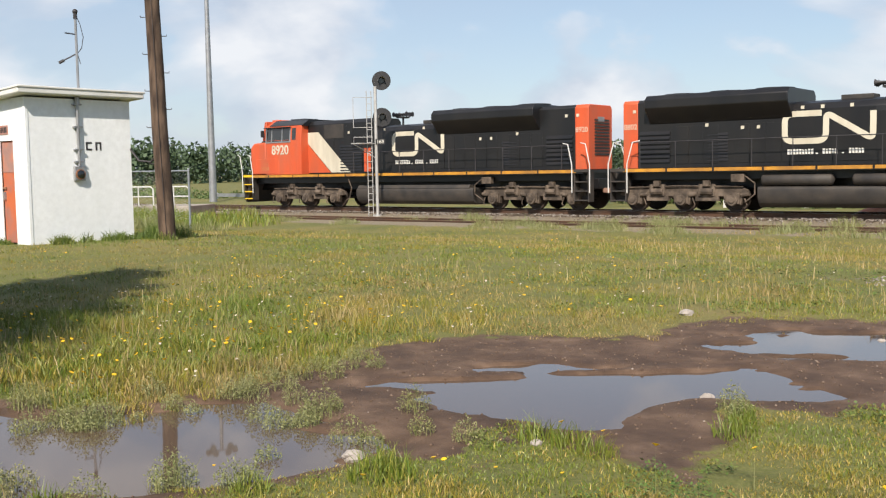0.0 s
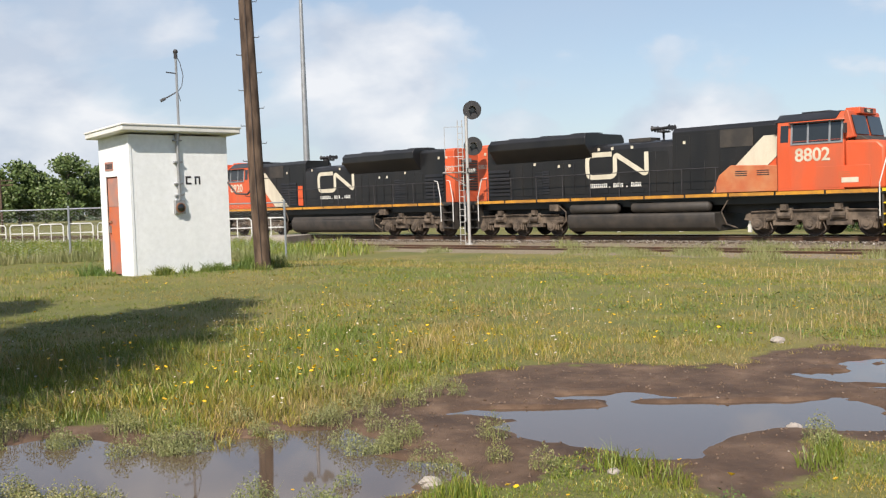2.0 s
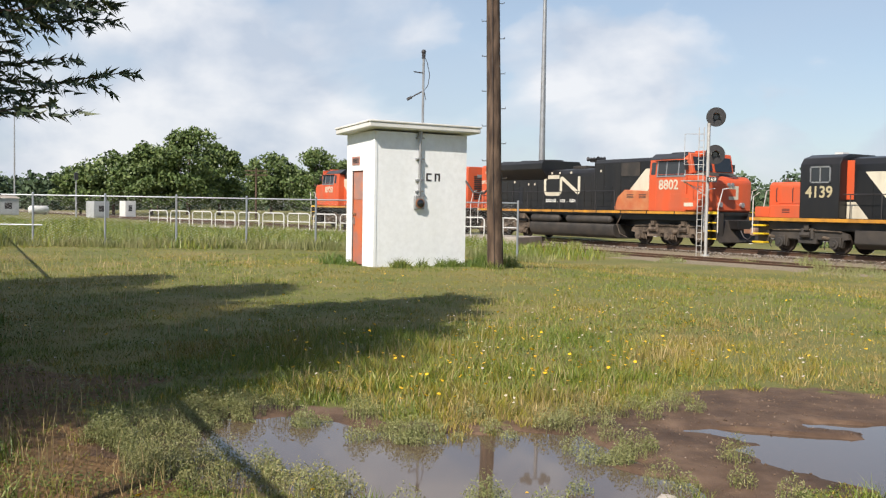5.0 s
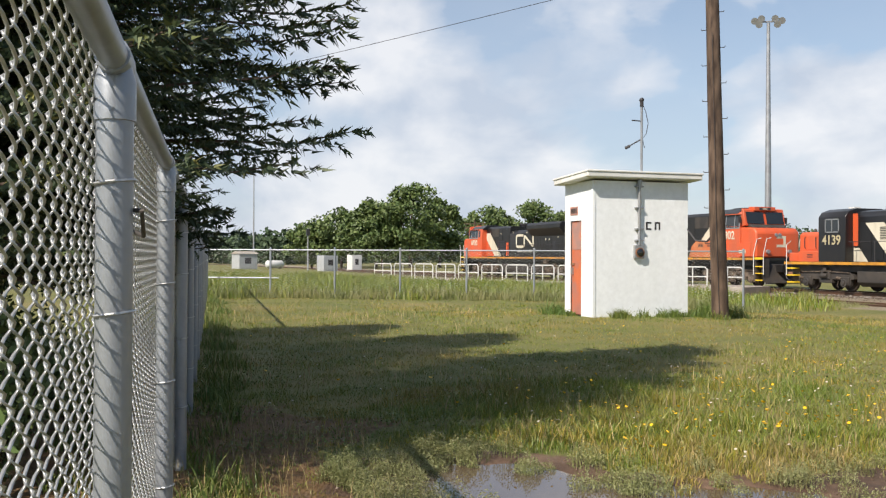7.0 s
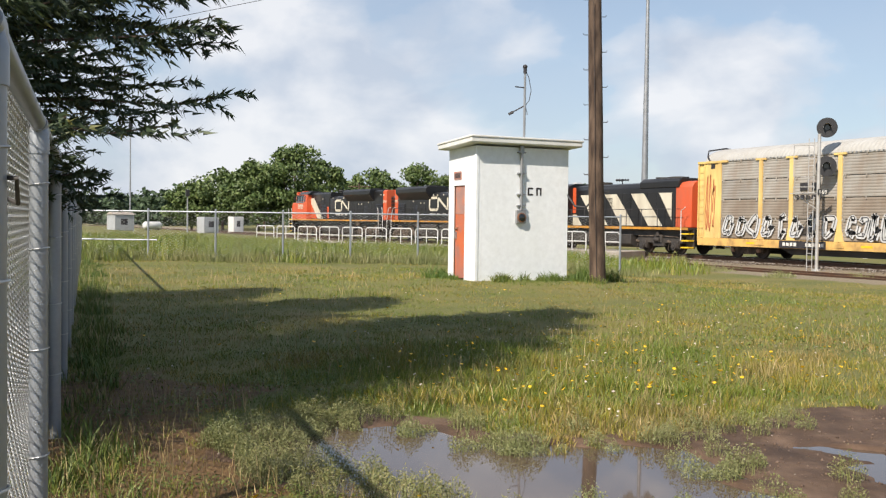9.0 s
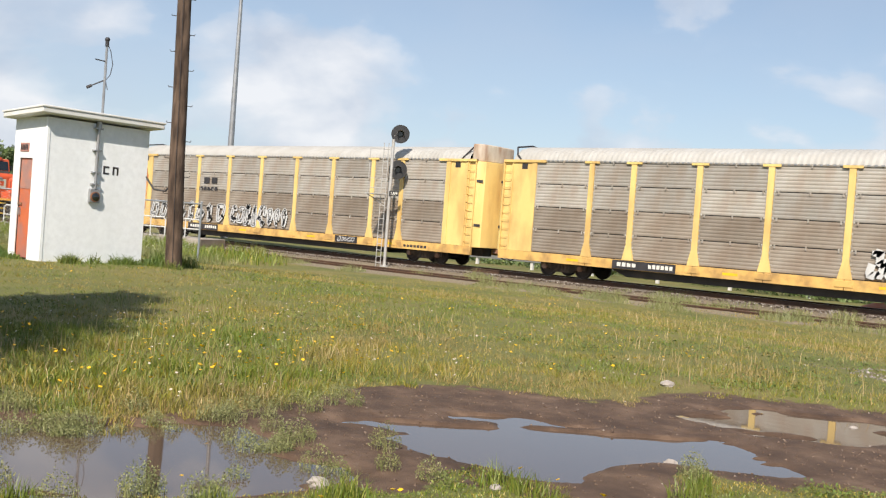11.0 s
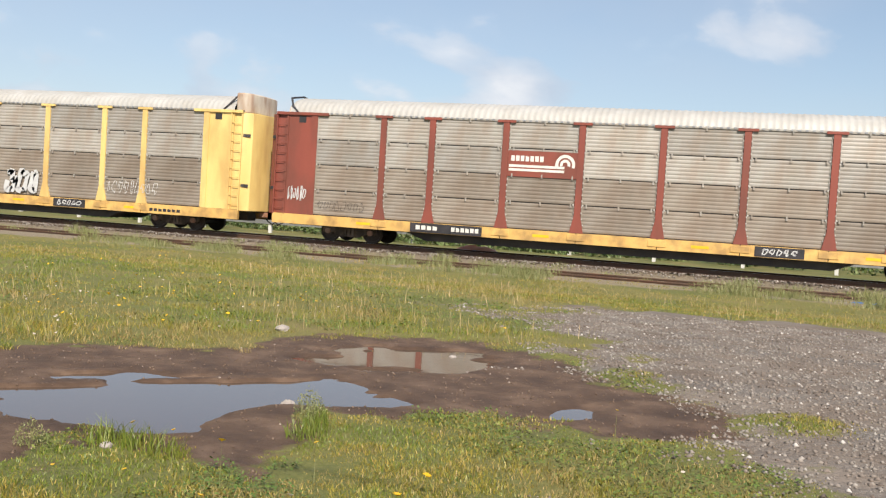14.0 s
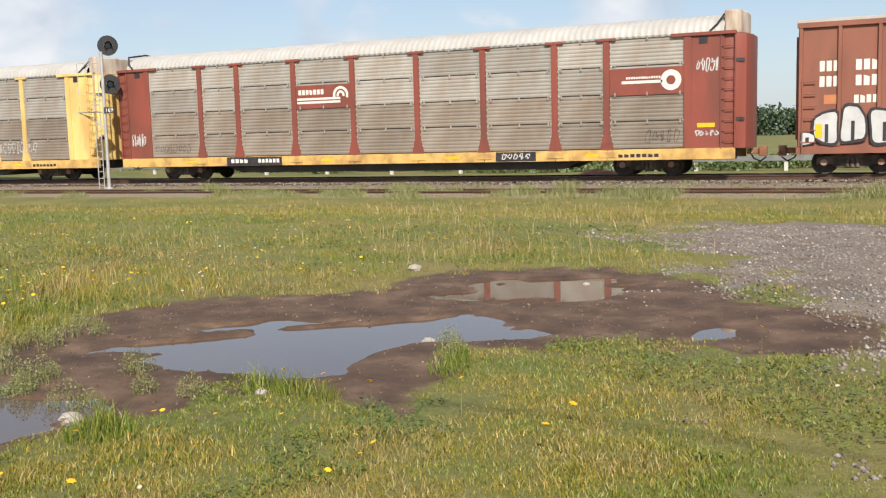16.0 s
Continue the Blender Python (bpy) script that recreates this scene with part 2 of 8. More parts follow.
BARK = mat("spruce_bark", (0.11, 0.078, 0.058), (0.07, 0.05, 0.04), 6, 0.95, streak=0.25, bump=0.6, bscale=25)
NEEDLE = mat("spruce_needles", (0.025, 0.05, 0.022), (0.016, 0.032, 0.016), 0.5, 0.6,
             island=[(0.0, (0.024, 0.042, 0.02)), (0.5, (0.045, 0.072, 0.028)), (0.82, (0.085, 0.115, 0.036)), (1.0, (0.19, 0.18, 0.05))], bump=0)
LEAF = mat("broad_leaves", (0.06, 0.10, 0.028), (0.09, 0.13, 0.04), 0.25, 0.55,
           island=[(0.0, (0.055, 0.09, 0.024)), (0.5, (0.095, 0.145, 0.04)), (1.0, (0.17, 0.215, 0.07))], bump=0)
# distance haze is painted into these leaves as a duller, bluer green
HAZYLEAF = mat("haze_tinted_wood_leaves", (0.05, 0.085, 0.035), (0.035, 0.06, 0.03), 0.05, 0.7,
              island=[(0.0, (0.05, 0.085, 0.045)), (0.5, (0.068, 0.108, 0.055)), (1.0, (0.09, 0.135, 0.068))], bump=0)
BLADE = mat("grass_blades", (0.155, 0.165, 0.018), (0.30, 0.225, 0.05), 0.5, 0.5,
            island=[(0.0, (0.125, 0.14, 0.016)), (0.4, (0.225, 0.205, 0.026)), (0.75, (0.325, 0.255, 0.04)), (0.93, (0.40, 0.295, 0.066)), (1.0, (0.50, 0.35, 0.12))], bump=0)
LUSH = mat("green_grass_blades", (0.10, 0.15, 0.018), (0.20, 0.19, 0.035), 0.7, 0.5,
           island=[(0.0, (0.08, 0.13, 0.014)), (0.5, (0.145, 0.195, 0.022)), (0.85, (0.225, 0.245, 0.036)), (1.0, (0.33, 0.285, 0.06))], bump=0)
STRAW = mat("dry_grass_blades", (0.28, 0.21, 0.075), (0.20, 0.19, 0.05), 0.9, 0.6,
            island=[(0.0, (0.13, 0.125, 0.03)), (0.35, (0.24, 0.19, 0.06)), (0.75, (0.34, 0.25, 0.095)), (1.0, (0.46, 0.33, 0.15))], bump=0)
CLOVER = mat("clover_leaves", (0.06, 0.13, 0.02), (0.10, 0.16, 0.03), 0.9, 0.55,
             island=[(0.0, (0.065, 0.11, 0.016)), (0.5, (0.125, 0.165, 0.025)), (1.0, (0.22, 0.23, 0.045))], bump=0)
TALL = mat("dry_stalks", (0.3, 0.22, 0.1), (0.18, 0.18, 0.06), 0.5, 0.6,
           island=[(0.0, (0.2, 0.22, 0.06)), (0.5, (0.38, 0.31, 0.14)), (1.0, (0.55, 0.40, 0.23))], bump=0)
WEED = mat("weed_leaves", (0.18, 0.21, 0.08), (0.24, 0.24, 0.11), 0.8, 0.55,
           island=[(0.0, (0.12, 0.15, 0.04)), (0.5, (0.21, 0.215, 0.075)), (1.0, (0.31, 0.28, 0.13))], bump=0)
PETAL = mat("yellow_petals", (0.85, 0.55, 0.01), (0.8, 0.45, 0.01), 4, 0.5, bump=0)
WHITEPETAL = mat("white_clover_heads", (0.6, 0.55, 0.45), (0.5, 0.42, 0.36), 4, 0.6, bump=0)


# ---- mesh building ----
class B:
    """Collects boxes, prisms, tubes and the like into one mesh."""

    def __init__(self):
        self.v, self.f = [], []

    def box(self, x0, x1, y0, y1, z0, z1):
        n = len(self.v)
        self.v += [(x, y, z) for x in (x0, x1) for y in (y0, y1) for z in (z0, z1)]
        self.f += [tuple(n + i for i in q) for q in ((0, 1, 3, 2), (4, 6, 7, 5), (0, 4, 5, 1), (2, 3, 7, 6), (0, 2, 6, 4), (1, 5, 7, 3))]
        return self

    def prism(self, poly, axis, a, b):
        n, k = len(self.v), len(poly)
        for w in (a, b):
            for p, q in poly:
                self.v.append({"x": (w, p, q), "y": (p, w, q), "z": (p, q, w)}[axis])
        self.f += [(n + i, n + (i + 1) % k, n + k + (i + 1) % k, n + k + i) for i in range(k)]
        self.f += [tuple(n + i for i in range(k - 1, -1, -1)), tuple(n + k + i for i in range(k))]
        return self

    def cyl(self, p0, p1, r, n=12, r1=None):
        return self.tube([p0, p1], r, n, r1)

    def tube(self, pts, r, n=6, r1=None):
        pts = [Vector(p) for p in pts]
        k0, k = len(self.v), len(pts)
        side = None
        for i, p in enumerate(pts):
            d = (pts[min(i + 1, k - 1)] - pts[max(i - 1, 0)]).normalized()
            if side is None:
                side = d.orthogonal().normalized()
            side = (side - d * side.dot(d))
            side = side.normalized() if side.length > 1e-5 else d.orthogonal().normalized()
            up = d.cross(side)
            rr = r if r1 is None else r + (r1 - r) * i / (k - 1)
            for j in range(n):
                a = 2 * math.pi * j / n
                self.v.append(tuple(p + side * (math.cos(a) * rr) + up * (math.sin(a) * rr)))
        for i in range(k - 1):
            for j in range(n):
                a, b = k0 + i * n + j, k0 + i * n + (j + 1) % n
                self.f.append((a, b, b + n, a + n))
        self.f += [tuple(k0 + j for j in range(n - 1, -1, -1)), tuple(k0 + (k - 1) * n + j for j in range(n))]
        return self

    def disc_profile(self, c, axis, prof, n=20):
        """A lathed shape: prof holds (along, radius) pairs along an axis through c."""
        ax = {"x": Vector((1, 0, 0)), "y": Vector((0, 1, 0)), "z": Vector((0, 0, 1))}[axis]
        s = ax.orthogonal().normalized()
        u = ax.cross(s)
        c, k0, k = Vector(c), len(self.v), len(prof)
        for h, r in prof:
            for j in range(n):
                a = 2 * math.pi * j / n
                self.v.append(tuple(c + ax * h + s * (math.cos(a) * r) + u * (math.sin(a) * r)))
        for i in range(k - 1):
            for j in range(n):
                a, b = k0 + i * n + j, k0 + i * n + (j + 1) % n
                self.f.append((a, b, b + n, a + n))
        self.f += [tuple(k0 + j for j in range(n - 1, -1, -1)), tuple(k0 + (k - 1) * n + j for j in range(n))]
        return self

    def ball(self, c, r, n=8, sz=1.0):
        prof = [(-math.cos(math.pi * i / n) * r * sz, max(0.002, math.sin(math.pi * i / n) * r)) for i in range(n + 1)]
        return self.disc_profile(c, "z", prof, n + 2)

    def quad(self, *p):
        n = len(self.v)
        self.v += [tuple(q) for q in p]
        self.f.append(tuple(range(n, n + len(p))))
        return self

    def data(self, name, smooth=True, recalc=True):
        me = bpy.data.meshes.new(name)
        me.from_pydata(self.v, [], self.f)
        if recalc and len(self.f) < 20000:
            bm = bmesh.new()
            bm.from_mesh(me)
            bmesh.ops.recalc_face_normals(bm, faces=bm.faces)
            bm.to_mesh(me)
            bm.free()
        if smooth:
            me.polygons.foreach_set("use_smooth", [True] * len(me.polygons))
            me.set_sharp_from_angle(angle=radians(38))
        return me


def part(name, b, material, parent=None, label="", bev=0.0, at=None, smooth=True):
    me = b.data(name, smooth) if isinstance(b, B) else b
    if not me.materials:
        me.materials.append(material)
    ob = new(name, me)
    if parent is not None:
        ob.parent = parent
    if at is not None:
        ob.matrix_basis = at
    if bev:
        md = ob.modifiers.new("edge", "BEVEL")
        md.width, md.segments, md.limit_method = bev, 2, "ANGLE"
    return tagged(ob, label)


def thing(name, label, category, at=None, group="", kind=""):
    ob = new(name)
    ob.empty_display_size = 0.2
    if at is not None:
        ob.matrix_basis = at
    return tagged(ob, label, category, group, kind)


def words(name, body, size, material, parent, at, label="", bold=0.0, wide=1.0):
    cu = bpy.data.curves.new(name, "FONT")
    cu.body, cu.size, cu.extrude, cu.offset = body, size, 0.003, bold
    cu.align_x, cu.align_y = "CENTER", "CENTER"
    tmp = bpy.data.objects.new(name, cu)
    me = bpy.data.meshes.new_from_object(tmp)
    bpy.data.objects.remove(tmp)
    for v in me.vertices:
        v.co.x *= wide
    return part(name, me, material, parent, label, at=at)


def facing(x, y, z, out):
    """A pose for flat lettering on a side wall: out is -1 for the side at low y, 1 for the other."""
    return pose(x, y, z, 90, 0, 0 if out < 0 else 180)


# ---- noise on the plan ----
def lattice(ix, iy, seed):
    h = (ix.astype(np.int64) * 374761393 + iy.astype(np.int64) * 668265263 + seed * 1442695041) & 0x7FFFFFFF
    h = ((h ^ (h >> 13)) * 1274126177) & 0x7FFFFFFF
    return ((h ^ (h >> 16)) & 0xFFFFF) / 0xFFFFF


def soft_noise(x, y, size, seed=0):
    x, y = np.asarray(x, float) / size, np.asarray(y, float) / size
    ix, iy = np.floor(x), np.floor(y)
    fx, fy = x - ix, y - iy
    fx, fy = fx * fx * (3 - 2 * fx), fy * fy * (3 - 2 * fy)
    a, b = lattice(ix, iy, seed), lattice(ix + 1, iy, seed)
    c, d = lattice(ix, iy + 1, seed), lattice(ix + 1, iy + 1, seed)
    return (a + (b - a) * fx) * (1 - fy) + (c + (d - c) * fx) * fy - 0.5


def rough_noise(x, y, size, seed=0):
    return soft_noise(x, y, size, seed) + 0.5 * soft_noise(x, y, size / 2.1, seed + 1) + 0.25 * soft_noise(x, y, size / 4.3, seed + 2)


def step(a, b, v):
    t = np.clip((v - a) / (b - a), 0, 1)
    return t * t * (3 - 2 * t)


def blob(x, y, cx, cy, a, b, deg):
    """Below 0 inside an ellipse, in about metres."""
    c, s = math.cos(radians(deg)), math.sin(radians(deg))
    u, v = (x - cx) * c + (y - cy) * s, -(x - cx) * s + (y - cy) * c
    return (np.sqrt((u / a) ** 2 + (v / b) ** 2) - 1) * min(a, b)


# ---- ground ----
RAIL = -0.10          # top of the main line's rails
SIDING = -0.37        # top of the siding's rails
TRACK_Y, SIDING_Y = 36.55, 32.0
WATER = -0.035


def outline(x, y, pts):
    """Metres outside (+) or inside (-) a closed outline on the plan."""
    if np.ndim(x) == 0:
        return outline(np.array([x]), np.array([y]), pts)[0]
    x, y = np.asarray(x, float), np.asarray(y, float)
    p = np.array(pts)
    lo, hi = p.min(0), p.max(0)
    d = np.hypot(np.maximum(np.maximum(lo[0] - x, x - hi[0]), 0), np.maximum(np.maximum(lo[1] - y, y - hi[1]), 0))
    near = d < 2.0
    if not near.any():
        return d
    u, v = x[near], y[near]
    best, odd = np.full(u.shape, 1e9), np.zeros(u.shape, bool)
    for a, b in zip(p, np.roll(p, -1, 0)):
        e = b - a
        t = np.clip(((u - a[0]) * e[0] + (v - a[1]) * e[1]) / (e @ e), 0, 1)
        best = np.minimum(best, np.hypot(u - a[0] - t * e[0], v - a[1] - t * e[1]))
        if e[1]:
            odd ^= ((a[1] > v) != (b[1] > v)) & (u < a[0] + (v - a[1]) * e[0] / e[1])
    d[near] = np.where(odd, -best, best)
    return d


MUD = [(-7.6, 2.4), (-7.0, 3.6), (-6.05, 3.8), (-6.0, 4.4), (-5.8, 4.8), (-6.15, 6.0), (-6.4, 6.5), (-6.2, 7.2), (-5.6, 7.85), (-4.8, 8.15), (-4.4, 8.7), (-4.2, 10.2), (-2.6, 10.65),
       (-1.6, 9.8), (-0.6, 8.8), (0.2, 8.2), (0.3, 7.0), (-0.5, 6.8), (-1.2, 7.05), (-1.9, 6.6), (-2.65, 6.25), (-2.45, 5.6), (-2.1, 4.65), (-3.2, 5.0), (-3.5, 4.85), (-3.4, 4.3), (-3.8, 3.9),
       (-4.1, 3.25), (-4.4, 2.7), (-5.4, 1.9), (-6.4, 1.4), (-7.3, 1.7)]
POOL_WEST = [(-7.3, 2.4), (-7.0, 3.2), (-6.1, 3.55), (-5.85, 4.3), (-5.4, 4.62), (-4.4, 4.5), (-3.85, 4.4), (-3.9, 3.8), (-4.15, 3.2), (-4.6, 2.6), (-5.4, 2.0), (-6.5, 1.6)]
POOL_MID = [(-5.3, 5.4), (-5.1, 5.95), (-4.7, 6.15), (-5.15, 6.65), (-4.6, 6.95), (-4.1, 7.1), (-3.6, 7.5), (-3.1, 7.75), (-2.65, 7.5), (-2.1, 7.05), (-2.4, 6.6), (-2.95, 6.45), (-3.15, 6.0),
            (-3.0, 5.15), (-3.4, 4.92), (-4.0, 5.12), (-4.7, 5.28)]
POOL_FAR = [(-3.85, 8.4), (-3.8, 9.4), (-3.5, 9.95), (-2.4, 10.15), (-2.0, 9.5), (-2.2, 8.6), (-3.0, 8.2)]


def pools(x, y):
    """Below 0 in standing water."""
    x, y = np.asarray(x, float), np.asarray(y, float)
    u, v = (0.77 * x + 0.64 * y) / 3.4, -0.64 * x + 0.77 * y
    d = np.minimum(outline(x, y, POOL_WEST), np.minimum(outline(x, y, POOL_MID), outline(x, y, POOL_FAR)))
    d = np.minimum(d, blob(x, y, -1.0, 7.42, 0.36, 0.16, 75) - 0.06)
    w = 0.10 * rough_noise(x, y, 0.5, 5) + 0.06 * rough_noise(x, y, 0.16, 9)
    bars = 0.9 * np.clip(rough_noise(u, v, 0.30, 13) - 0.06, 0, 1) * step(0.05, -0.10, d) * (1 - step(0.30, 0.62, -d))
    return d + w + bars


def muddy(x, y):
    """Below 0 on bare mud."""
    x, y = np.asarray(x, float), np.asarray(y, float)
    d = outline(x, y, MUD)
    near = d < 1.0
    w = 0.26 * rough_noise(x, y, 0.8, 21) + 0.34 * rough_noise(x, y, 0.2, 25)
    return np.where(near, np.minimum(d + w, pools(x, y) - 0.10 + 0.1 * rough_noise(x, y, 0.3, 31)), d)


GRAVEL = [(-0.4, 6.7), (-0.4, 7.6), (-1.7, 9.7), (-2.7, 10.8), (-3.7, 12.2), (-3.3, 14.5), (-2.1, 17.2), (0.6, 17.6), (4.3, 18.4), (6.0, 20.0), (5.7, 25.0), (7.5, 29.5), (45, 29.5), (45, -8), (9, -8),
          (2.0, 2.6), (0.5, 5.0)]


def stony(x, y):
    """Below 0 on gravel."""
    x, y = np.asarray(x, float), np.asarray(y, float)
    w = 2.0 * rough_noise(x, y, 2.6, 41) + 1.5 * rough_noise(x, y, 0.8, 45) + 0.35
    wisps = 3.2 * np.clip(rough_noise(x * 0.6, y, 1.3, 47) - 0.12, 0, 1) * step(8.0, 10.5, y)
    return outline(x, y, GRAVEL) * 1.2 + w + wisps


def littered(x, y):
    """Above 0 where dead needles cover the soil by the fence."""
    line = 0.05 - (np.asarray(x, float) + 2.42) * 0.1127
    u = np.asarray(y, float) - line
    return (1 - step(0.7, 2.1, u + 1.2 * rough_noise(x, y, 1.1, 91))) * (1 - step(-4.2, -2.2, x + 2.2 * rough_noise(x, y, 0.9, 93))) * step(-12, -9, x) * step(-4.5, -2.5, y + rough_noise(x, y, 0.9, 92))


def height(x, y):
    x, y = np.asarray(x, float), np.asarray(y, float)
    h = 0.05 * rough_noise(x, y, 6.0, 3) + 0.012 * rough_noise(x, y, 0.5, 7)
    h = h - 0.50 * step(14, 27, y) * step(-60, -30, x)
    h = h - 0.2 * step(-45, -60, x)
    h += 0.15 * np.exp(-((x + 21) ** 2 + (y - 12) ** 2) / 20)
    # beds of the two tracks
    bed = step(28.9, 30.2, y) * (1 - step(40, 42.5, y))
    top = np.where(y < 34.2, -0.47 + 0.02 * rough_noise(x, y, 0.4, 51), -0.30 + 0.02 * rough_noise(x, y, 0.4, 53))
    top = top + (0.25 * (step(33.5, 34.9, y)) - 0.25) * (y >= 34.2)
    h = h * (1 - bed) + top * bed
    h = np.where(y > 42, h + 0.1, h)
    dry = np.clip(muddy(x, y) / 0.35, 0, 1)
    h = h * (0.25 + 0.75 * dry) - 0.02 * (1 - dry)
    wet = np.clip(-pools(x, y) / 0.14, -1, 1)
    h = np.where(wet > -0.99, h, np.maximum(h, -0.022 - 0.03 * step(14, 16, y) - 0.9 * step(16, 30, y)))
    return h - np.where(wet > 0, 0.05 * wet, 0.012 * wet)


def spread(lo, hi, fine, far):
    """Grid lines: even between lo and hi, then ever wider out to far."""
    mid = list(np.arange(lo, hi, fine))
    up, dn, st = [hi], [lo], fine
    while up[-1] < far:
        st *= 1.16
        up.append(up[-1] + st)
    st = fine
    while dn[-1] > -far:
        st *= 1.16
        dn.append(dn[-1] - st)
    return np.array(dn[:0:-1] + mid + up)


gx, gy = spread(-10, 4, 0.055, 2500), spread(1, 12, 0.055, 2500)
X, Y = np.meshgrid(gx, gy)
Z = height(X, Y)
nx, ny = len(gx), len(gy)
idx = np.arange(nx * ny).reshape(ny, nx)
quads = np.stack([idx[:-1, :-1], idx[:-1, 1:], idx[1:, 1:], idx[1:, :-1]], -1).reshape(-1, 4)
me = bpy.data.meshes.new("ground")
me.from_pydata(np.stack([X, Y, Z], -1).reshape(-1, 3).tolist(), [], quads.tolist())
me.polygons.foreach_set("use_smooth", [True] * len(me.polygons))
for key, field in (("mud", 0.5 - muddy(X, Y) / 0.5), ("stones", 0.5 - stony(X, Y) / 2.5),
                   ("litter", littered(X, Y)), ("bed", step(29.3, 30.4, Y) * (1 - step(39.5, 41, Y)))):
    at = me.attributes.new(key, "FLOAT", "POINT")
    at.data.foreach_set("value", np.clip(field, 0, 1).astype(np.float32).ravel())


def ground_material():
    m = bpy.data.materials.new("meadow_soil")
    m.use_nodes = True
    nt = m.node_tree
    b = nt.nodes["Principled BSDF"]
    tex = nt.nodes.new("ShaderNodeTexCoord")

    def nz(sc, det=5.0, rgh=0.55):
        n = nt.nodes.new("ShaderNodeTexNoise")
        n.inputs["Scale"].default_value, n.inputs["Detail"].default_value, n.inputs["Roughness"].default_value = sc, det, rgh
        nt.links.new(tex.outputs["Object"], n.inputs["Vector"])
        return n.outputs[0]

    def ramp(v, stops):
        r = nt.nodes.new("ShaderNodeValToRGB")
        ramp_set(r, stops)
        nt.links.new(v, r.inputs[0])
        return r.outputs[0]

    def blend(fac, a, c):
        n = nt.nodes.new("ShaderNodeMix")
        n.data_type = "RGBA"
        nt.links.new(fac, n.inputs["Factor"])
        nt.links.new(a, n.inputs["A"])
        nt.links.new(c, n.inputs["B"])
        return n.outputs["Result"]

    def attr(key):
        n = nt.nodes.new("ShaderNodeAttribute")
        n.attribute_name = key
        return n.outputs["Fac"]

    def calc(op, a, c):
        n = nt.nodes.new("ShaderNodeMath")
        n.operation = op
        for i, v in enumerate((a, c)):
            if isinstance(v, (int, float)):
                n.inputs[i].default_value = v
            else:
                nt.links.new(v, n.inputs[i])
        return n.outputs[0]

    turf = ramp(nz(0.35, 7, 0.62), [(0.30, (0.06, 0.085, 0.015)), (0.45, (0.10, 0.118, 0.022)), (0.58, (0.165, 0.148, 0.038)), (0.72, (0.215, 0.165, 0.064))])
    fine = ramp(nz(28, 4, 0.7), [(0.3, (0.07, 0.072, 0.016)), (0.7, (0.28, 0.24, 0.09))])
    half = nt.nodes.new("ShaderNodeValue")
    half.outputs[0].default_value = 0.35
    turf = blend(half.outputs[0], turf, fine)
    mud = ramp(nz(2.5, 8, 0.65), [(0.3, (0.044, 0.024, 0.014)), (0.5, (0.092, 0.054, 0.032)), (0.70, (0.175, 0.112, 0.072))])
    cells = nt.nodes.new("ShaderNodeTexVoronoi")
    cells.inputs["Scale"].default_value = 26.0
    nt.links.new(tex.outputs["Object"], cells.inputs["Vector"])
    chips = ramp(cells.outputs["Color"], [(0.0, (0.075, 0.064, 0.055)), (0.5, (0.15, 0.13, 0.11)), (0.9, (0.235, 0.212, 0.188)), (1.0, (0.42, 0.39, 0.36))])
    small = nt.nodes.new("ShaderNodeTexVoronoi")
    small.inputs["Scale"].default_value = 70.0
    nt.links.new(tex.outputs["Object"], small.inputs["Vector"])
    grit = ramp(small.outputs["Color"], [(0.0, (0.07, 0.062, 0.055)), (0.5, (0.15, 0.14, 0.128)), (0.9, (0.25, 0.24, 0.225)), (1.0, (0.46, 0.44, 0.41))])
    chips = blend(ramp(nz(1.7, 5), [(0.38, (0.1, 0.1, 0.1)), (0.62, (0.9, 0.9, 0.9))]), chips, grit)
    earth = ramp(nz(0.9, 6), [(0.35, (0.135, 0.100, 0.074)), (0.65, (0.225, 0.185, 0.148))])
    wear = nt.nodes.new("ShaderNodeMapping")
    wear.inputs["Rotation"].default_value = (0, 0, math.radians(14))
    wear.inputs["Scale"].default_value = (0.22, 1.5, 1.0)
    nt.links.new(tex.outputs["Object"], wear.inputs["Vector"])
    lanes = nt.nodes.new("ShaderNodeTexNoise")
    lanes.inputs["Scale"].default_value, lanes.inputs["Detail"].default_value = 1.0, 5.0
    nt.links.new(wear.outputs[0], lanes.inputs["Vector"])
    gravel = blend(ramp(lanes.outputs[0], [(0.40, (0.06, 0.06, 0.06)), (0.62, (0.7, 0.7, 0.7))]), earth, chips)
    brk = nz(1.1, 8, 0.6)
    stone_f = ramp(calc("ADD", attr("stones"), calc("MULTIPLY", calc("SUBTRACT", brk, 0.5), 1.3)), [(0.46, (0, 0, 0)), (0.60, (1, 1, 1))])
    mud_f = ramp(calc("ADD", attr("mud"), calc("MULTIPLY", calc("SUBTRACT", nz(5, 7, 0.7), 0.5), 0.9)), [(0.42, (0, 0, 0)), (0.62, (1, 1, 1))])
    bed_col = ramp(nz(14, 6, 0.75), [(0.3, (0.13, 0.10, 0.07)), (0.55, (0.25, 0.205, 0.15)), (0.75, (0.36, 0.315, 0.255))])
    bed_f = ramp(calc("ADD", attr("bed"), calc("MULTIPLY", calc("SUBTRACT", nz(0.8, 6), 0.5), 1.0)), [(0.42, (0, 0, 0)), (0.62, (0.9, 0.9, 0.9))])
    col = blend(stone_f, turf, gravel)
    needles = ramp(nz(9, 7, 0.7), [(0.3, (0.06, 0.032, 0.014)), (0.55, (0.16, 0.085, 0.035)), (0.75, (0.27, 0.165, 0.075))])
